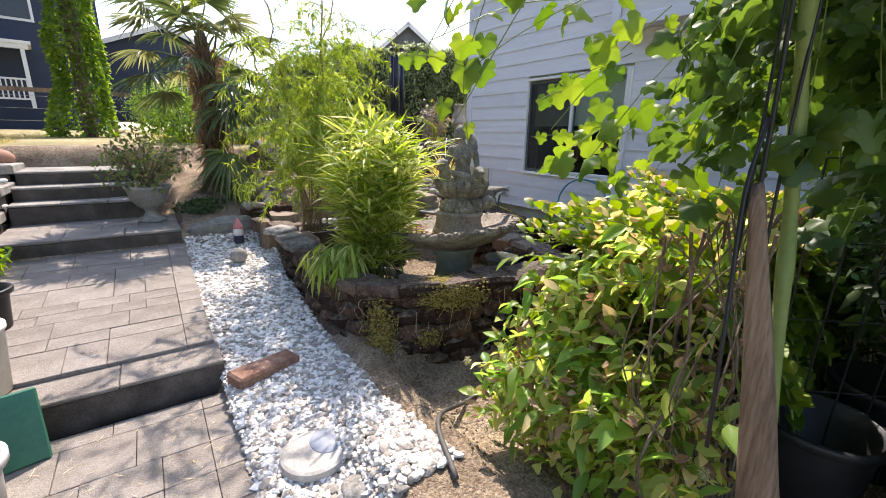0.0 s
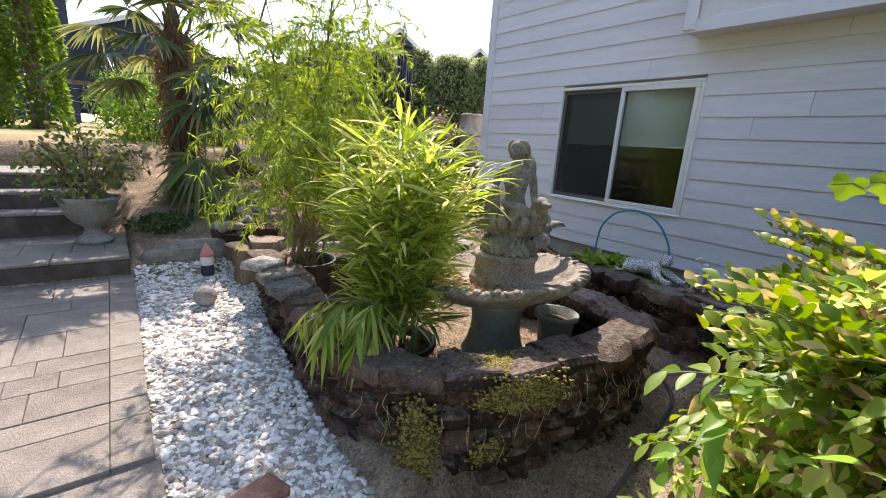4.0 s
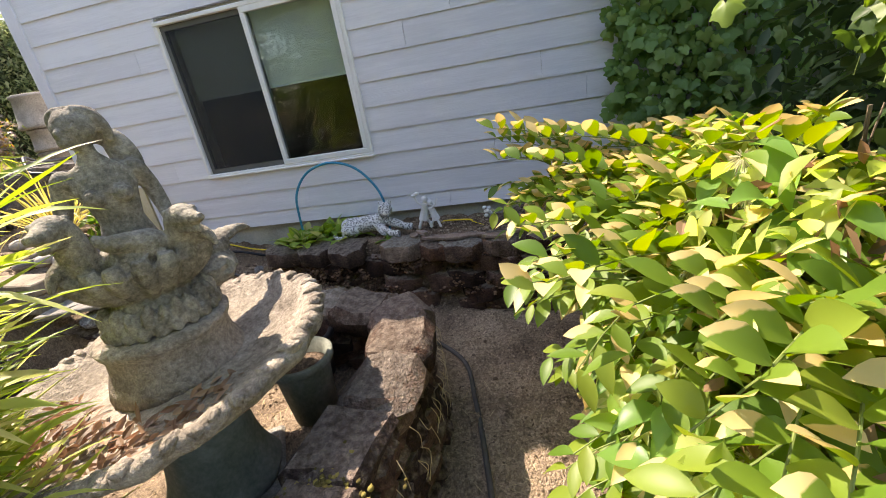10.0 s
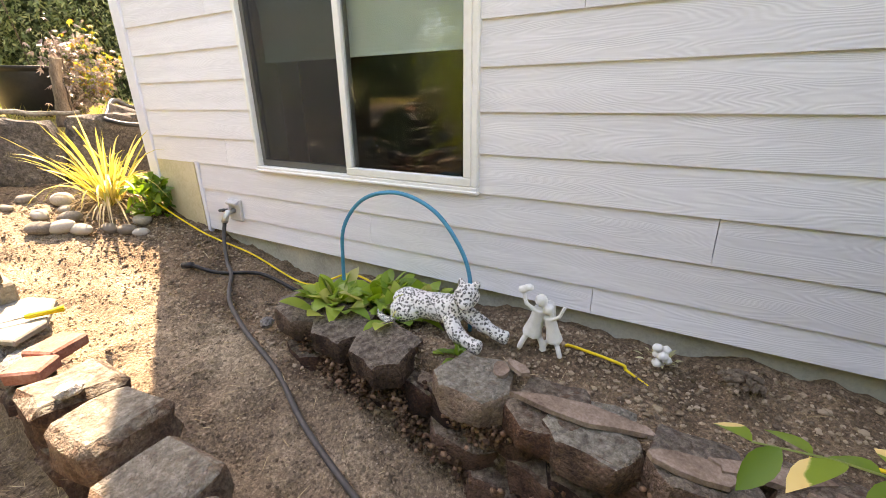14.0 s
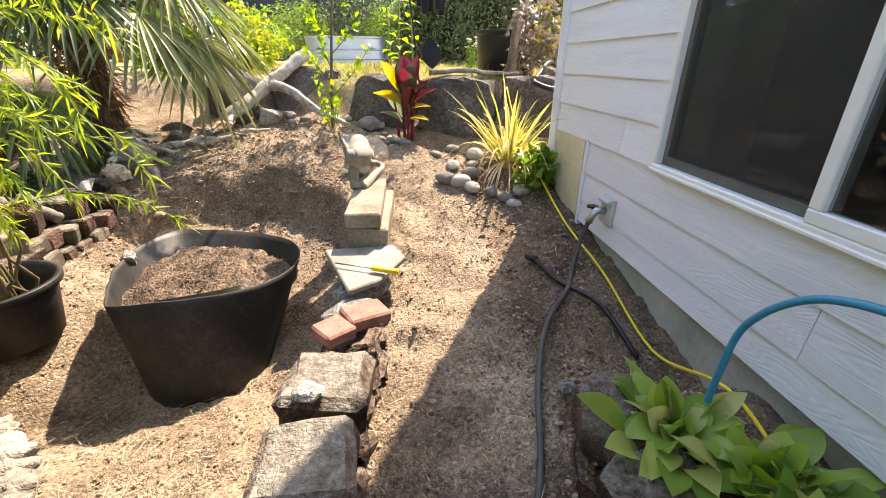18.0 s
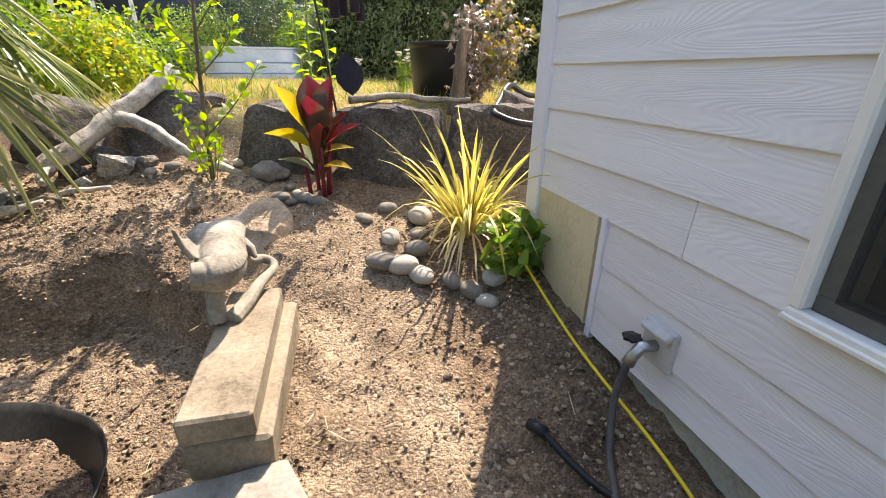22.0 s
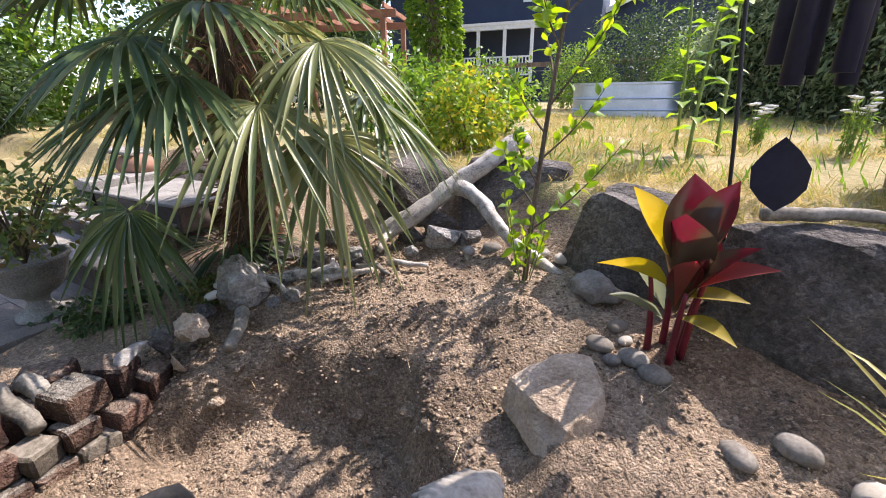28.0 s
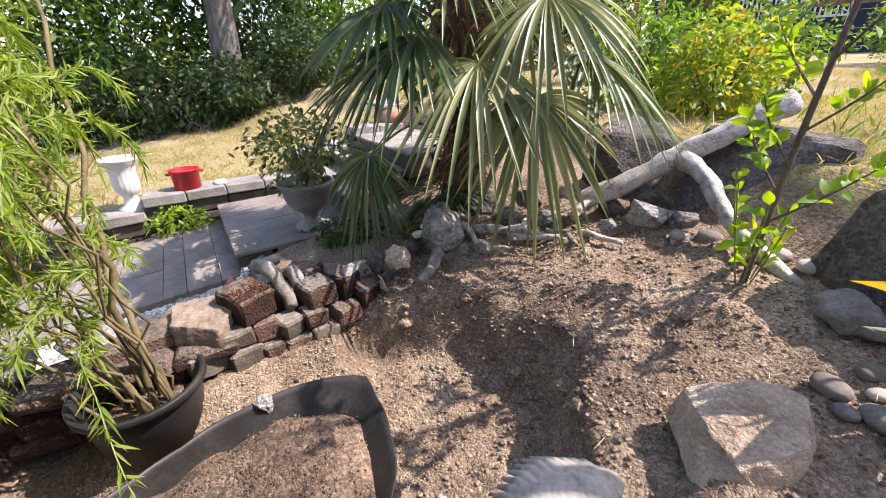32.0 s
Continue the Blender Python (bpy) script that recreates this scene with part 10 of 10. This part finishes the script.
def fence():
    f = thing("wire_fence", "weathered timber post and wire fence at the end of the garden", "fence", (0, 17.5, 1.24))
    for k in range(17):
        x = -14 + 2 * k
        bm = B()
        box(bm, (x, 0, 0.6), (0.09, 0.09, 1.3), (R.uniform(-2, 2), R.uniform(-2, 2), 0), 0.008)
        part("post", bm, BARK, f)
    for z in (0.35, 0.7, 1.05):
        bm = B()
        tube(bm, [(-14, 0, z), (18, 0, z)], 0.006, 4)
        part("wire", bm, METAL, f)
    bm = B()
    box(bm, (-4, 0, 1.22), (20, 0.05, 0.12))
    part("top_rail", bm, POSTW, f)


fence()


def pergola():
    p = thing("pergola", "reddish timber pergola in the upper garden", "pergola", (-4.5, 13.6, 1.2), rz=20)
    for x in (-1.3, 1.3):
        for y in (-0.9, 0.9):
            bm = B()
            box(bm, (x, y, 1.05), (0.11, 0.11, 2.1), bevel=0.006)
            part("post", bm, REDWOOD, p)
    for y in (-0.9, 0.9):
        bm = B()
        box(bm, (0, y, 2.16), (3.2, 0.06, 0.16), bevel=0.005)
        part("beam", bm, REDWOOD, p)
    for x in np.linspace(-1.4, 1.4, 7):
        bm = B()
        box(bm, (x, 0, 2.28), (0.05, 2.4, 0.1), bevel=0.004)
        part("rafter", bm, REDWOOD, p)


REDWOOD = mat("redwood", [(0.20, 0.085, 0.05), (0.32, 0.15, 0.085)], 5, 40, 0.8, 0.3, stretch=(1, 1, 1), dist=0.006)
pergola()

def old_tree():
    """A thick grey trunk at the far edge of the lawn."""
    t = thing("old_tree", "old tree with a thick grey furrowed trunk beyond the dry lawn", "tree", (-6.6, 5.75, gz(-6.6, 5.75)))
    bm = B()
    tube(bm, spline([(0, 0, -0.1), (0.0, 0.05, 0.5), (0.1, 0.16, 1.6), (0.2, 0.2, 3.2), (0.1, 0.5, 5.5)], 5), [0.34 - 0.009 * i for i in range(21)], 16)
    part("trunk", bm, GREYBARK, t, smooth=True)
    P, D = [], []
    for k in range(9):
        a = 0.7 * k
        e = Vector((0.2 + math.cos(a) * 2.0, 0.3 + math.sin(a) * 1.9, 3.4 + 0.33 * k))
        bm = B()
        tube(bm, spline([(0.15, 0.2, 2.2 + 0.2 * k), e * 0.6 + Vector((0, 0, 1.2)), e], 4), [0.09 * (1 - 0.09 * i) for i in range(9)], 7)
        part("limb", bm, GREYBARK, t)
        p, d = cloud(700, e, (1.2, 1.2, 0.8), hollow=0.2, lump=0.5)
        P.append(p)
        D.append(d)
    P, D = np.concatenate(P), np.concatenate(D)
    n = len(P)
    foliage("crown", L_GREEN, t, P, D * 0.5 + dirs(n, -0.2), dirs(n, 0.7), R.uniform(0.07, 0.14, n), R.uniform(0.03, 0.06, n), prof=(0.85, 1.0, 0.6), droop=0.2)


GREYBARK = mat("grey_bark", [(0.07, 0.06, 0.052), (0.17, 0.15, 0.132), (0.30, 0.275, 0.245)], 5, 40, 0.95, 0.9, stretch=(3, 3, 0.8), dist=0.03)
old_tree()

# ivy-covered column, golden shrubs, hedges
t = thing("ivy_column", "tall pole swathed in bright ivy", "ivy", (-0.9, 11.85, 1.2))
bm = B()
tube(bm, [(0, 0, 0), (0, 0, 4.4)], 0.12, 8)
part("pole", bm, BARK, t)
n = 6500
zz = R.uniform(0, 4.6, n)
aa = R.uniform(0, 6.28, n)
rr = (0.26 + 0.38 * np.exp(-zz / 1.0)) * (0.75 + 0.5 * np.array([noise.noise(Vector((math.cos(a) * 1.5, math.sin(a) * 1.5, z * 1.3))) for a, z in zip(aa, zz)])) + 0.1
foliage("leaves", L_HOP, t, np.stack([rr * np.cos(aa), rr * np.sin(aa), zz], 1), np.stack([np.cos(aa), np.sin(aa), R.uniform(-1.2, 0.2, n)], 1), dirs(n, 0.8), R.uniform(0.07, 0.14, n), R.uniform(0.05, 0.09, n), prof=(0.9, 1, 0.6))
bush("golden_shrub", "golden-yellow leafy shrub behind the rockery", (1.42, 8.4, 1.1), (0.42, 0.42, 0.40), 2400, L_GOLD, (0.04, 0.08), 0.5, 10)
bush("green_shrub", "green leafy shrub behind the palm", (0.6, 8.6, 1.1), (0.6, 0.6, 0.5), 2200, L_GREEN, (0.05, 0.09), 0.5, 10)
bush("flower_shrub", "orange-tinged flowering shrub by the lawn", (1.15, 9.6, 1.2), (0.6, 0.4, 0.45), 1500, L_GREEN, (0.05, 0.08), 0.5, 8)
for i, (x, y, s_) in enumerate(((3.3, 15.0, 1.0), (1.9, 16.6, 1.5), (2.9, 16.3, 1.6), (0.6, 16.8, 1.1), (9.5, 13.5, 1.8))):
    bush("hedge_bush", "dense dark green hedge bush by the lawn edge", (x, y, 1.2), (s_ * 0.85, s_ * 0.75, s_ * 0.75), 4600, L_DARK if i % 3 else L_GREEN, (0.05, 0.10), 0.4, 8)


def hedge_row():
    """A tall loose hedge along the upper lawn: upright stems, leaves in drooping sprays, inner ones coloured darker for
    shade.
    """
    spots = [(3.95, 14.4, 1.0, 2.2), (4.75, 14.0, 1.15, 2.6), (5.6, 13.4, 1.2, 2.9), (6.5, 12.8, 1.2, 2.8), (7.4, 12.2, 1.2, 2.9), (8.3, 11.6, 1.2, 2.8), (9.2, 11.0, 1.2, 2.8)]
    for i, (x, y, w, h) in enumerate(spots):
        t = thing("hedge_shrub", "tall dense dark green shrub of the hedge behind the lawn", "hedge", (x, y, 1.15), "hedge row")
        for k in range(12):
            bx, by = R.uniform(-0.5, 0.5) * w, R.uniform(-0.4, 0.4)
            bm = B()
            tube(bm, spline([(bx, by, -0.1), (bx * 1.1, by, h * 0.4), (bx * 1.3 + R.normal(0, 0.12), by + R.normal(0, 0.12), h * R.uniform(0.75, 0.98))], 4), [0.02 * (1 - 0.09 * j) for j in range(9)], 5)
            part("stem", bm, BARK, t)
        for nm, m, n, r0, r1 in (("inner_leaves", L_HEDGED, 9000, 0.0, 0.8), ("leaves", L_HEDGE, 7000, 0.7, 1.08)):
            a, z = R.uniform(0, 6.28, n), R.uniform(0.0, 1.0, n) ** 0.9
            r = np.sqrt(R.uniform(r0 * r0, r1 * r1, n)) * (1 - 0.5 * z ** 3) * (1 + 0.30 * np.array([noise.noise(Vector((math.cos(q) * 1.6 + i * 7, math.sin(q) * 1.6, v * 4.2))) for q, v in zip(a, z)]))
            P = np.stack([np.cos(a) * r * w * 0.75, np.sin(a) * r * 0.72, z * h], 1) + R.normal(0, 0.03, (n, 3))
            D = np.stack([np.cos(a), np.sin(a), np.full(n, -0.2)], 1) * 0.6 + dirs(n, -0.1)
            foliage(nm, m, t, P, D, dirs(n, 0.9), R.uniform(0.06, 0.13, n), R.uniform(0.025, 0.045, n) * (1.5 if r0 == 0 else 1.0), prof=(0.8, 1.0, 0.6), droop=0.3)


# darker copy for the inner leaves, shade put into the colour
L_HEDGED = leafmat("shaded_hedge_leaf", [(0.05, 0.075, 0.035), (0.09, 0.12, 0.055)], trans=0.35)
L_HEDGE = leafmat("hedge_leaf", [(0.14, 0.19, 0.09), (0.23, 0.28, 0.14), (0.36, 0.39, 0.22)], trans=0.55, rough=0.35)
hedge_row()


def yarrow(x, y, h):
    """A clump of thin stems with flat white flower heads."""
    z0 = gz(x, y)
    t = thing("white_wildflower", "tall clump of white wildflowers in the dry lawn", "wildflower", (x, y, z0))
    tips = []
    for k in range(13):
        q = arc((R.normal(0, 0.03), R.normal(0, 0.03), 0), 28 * k, h * R.uniform(0.75, 1.1), 88, 76, 6)
        bm = B()
        tube(bm, q, 0.004, 5)
        part("stem", bm, STEM, t)
        tips.append(q[-1])
        n = 14
        P = np.array([at_arc(q, f)[0] for f in R.uniform(0.1, 0.9, n)])
        foliage("leaves", L_GREEN, t, P, dirs(n, 0.4), dirs(n, 0.8), R.uniform(0.04, 0.09, n), 0.014, prof=(0.8, 1, 0.5), droop=0.3)
    for p in tips:
        bm = B()
        lathe(bm, [(0.0, -0.012), (0.018, -0.004), (0.030, 0.004), (0.026, 0.011), (0.012, 0.009), (0.0, 0.012)], 9, p, lambda a, i: 1 + 0.22 * math.sin(a * 4 + i * 1.7))
        part("flower_head", bm, WHITEP, t, "flat white flower head")


for x, y, h in ((4.3, 8.95, 0.42), (3.75, 9.3, 0.34), (4.7, 9.4, 0.3)):
    yarrow(x, y, h)
for i, (x, y) in enumerate(((3.25, 8.3), (3.45, 8.9), (3.15, 9.2))):
    s = thing("sunflower", "tall young sunflower with broad pale leaves", "sunflower", (x, y, 1.18))
    pts = arc((0, 0, 0), 40 + 80 * i, 1.5 + 0.2 * i, 89, 80, 8)
    bm = B()
    tube(bm, pts, [0.014 - 0.001 * k for k in range(9)], 7)
    part("stalk", bm, STEM, s, smooth=True)
    b_, d_, u_ = [], [], []
    for k in range(16):
        q, tg = at_arc(pts, 0.1 + 0.055 * k)
        a = k * 2.4
        b_.append(q)
        d_.append((math.cos(a), math.sin(a), 0.35))
        u_.append((0, 0, 1))
    foliage("leaves", L_LIME, s, b_, d_, u_, R.uniform(0.14, 0.26, 16), R.uniform(0.09, 0.16, 16), prof=(0.9, 1, 0.7, 0.35), droop=0.5)
n = 900
x, y = R.uniform(1.8, 6.5, n), 7.5 + 7 * R.uniform(size=n) ** 1.5
tagged(foliage("tall_weeds", L_GREEN, None, np.stack([x, y, land(x, y)], 1), dirs(n, 3.0), dirs(n), R.uniform(0.07, 0.20, n), R.uniform(0.008, 0.018, n), prof=(1, 0.8, 0.5), droop=0.15), "green weeds in patches on the upper lawn", "weeds", kind="stuff")

for i, (x, y, h, cr, m) in enumerate(((-9, 6.0, 7, (3.2, 3, 3.4), L_DARK), (-10.5, 9.5, 8, (3.5, 3, 3.6), L_GREEN), (-8.5, 2.0, 7, (3.2, 3.2, 3.4), L_DARK), (-9.5, -2.0, 7.5, (3.5, 3.2, 3.6), L_GREEN), (-12, 14, 9, (3.6, 3.4, 4), L_GREEN), (-7.5, 18, 7, (3, 2.8, 3.2), L_DARK), (-15, 20, 9, (4, 4, 4.4), L_GREEN), (15, 19, 2.6, (3, 2.6, 1.5), L_GREEN), (20, 22, 3.2, (3.4, 3, 1.7), L_DARK), (-13, 3.5, 9, (4, 4, 4.4), L_GREEN))):
    tree("tree", "leafy green tree at the edge of the garden", (x, y, 1.0), h, cr, 5200, m, 0.2, (0.18, 0.38), 9)
for i, (x, y) in enumerate(((-7.6, 4.0), (-8.0, 6.6), (-7.4, 1.5), (-8.2, 9.2), (-7.4, 11.8), (-7.6, -1.5), (-9.5, 13.8), (-6.4, 15.6), (-9.6, 4.0), (-9.8, 8.0), (-9.2, 0.0))):
    bush("understory_bush", "dark dense bush beneath the trees", (x, y, 0.9), (1.7, 1.7, 1.3 + 0.4 * (i % 3)), 3800, L_DARK if i % 3 else L_GREEN, (0.1, 0.18), 0.5, 8)

for x, y, k in ((-6.4, 4.3, 1.0), (-6.1, 5.7, 0.8), (-6.7, 3.0, 1.1), (-6.3, 7.2, 0.9)):
    bush("low_hedge", "dark evergreen bush along the far lawn edge", (x, y, gz(x, y)), (1.0 * k, 0.95 * k, 0.75 * k), 2600, L_DARK, (0.08, 0.15), 0.5, 8)
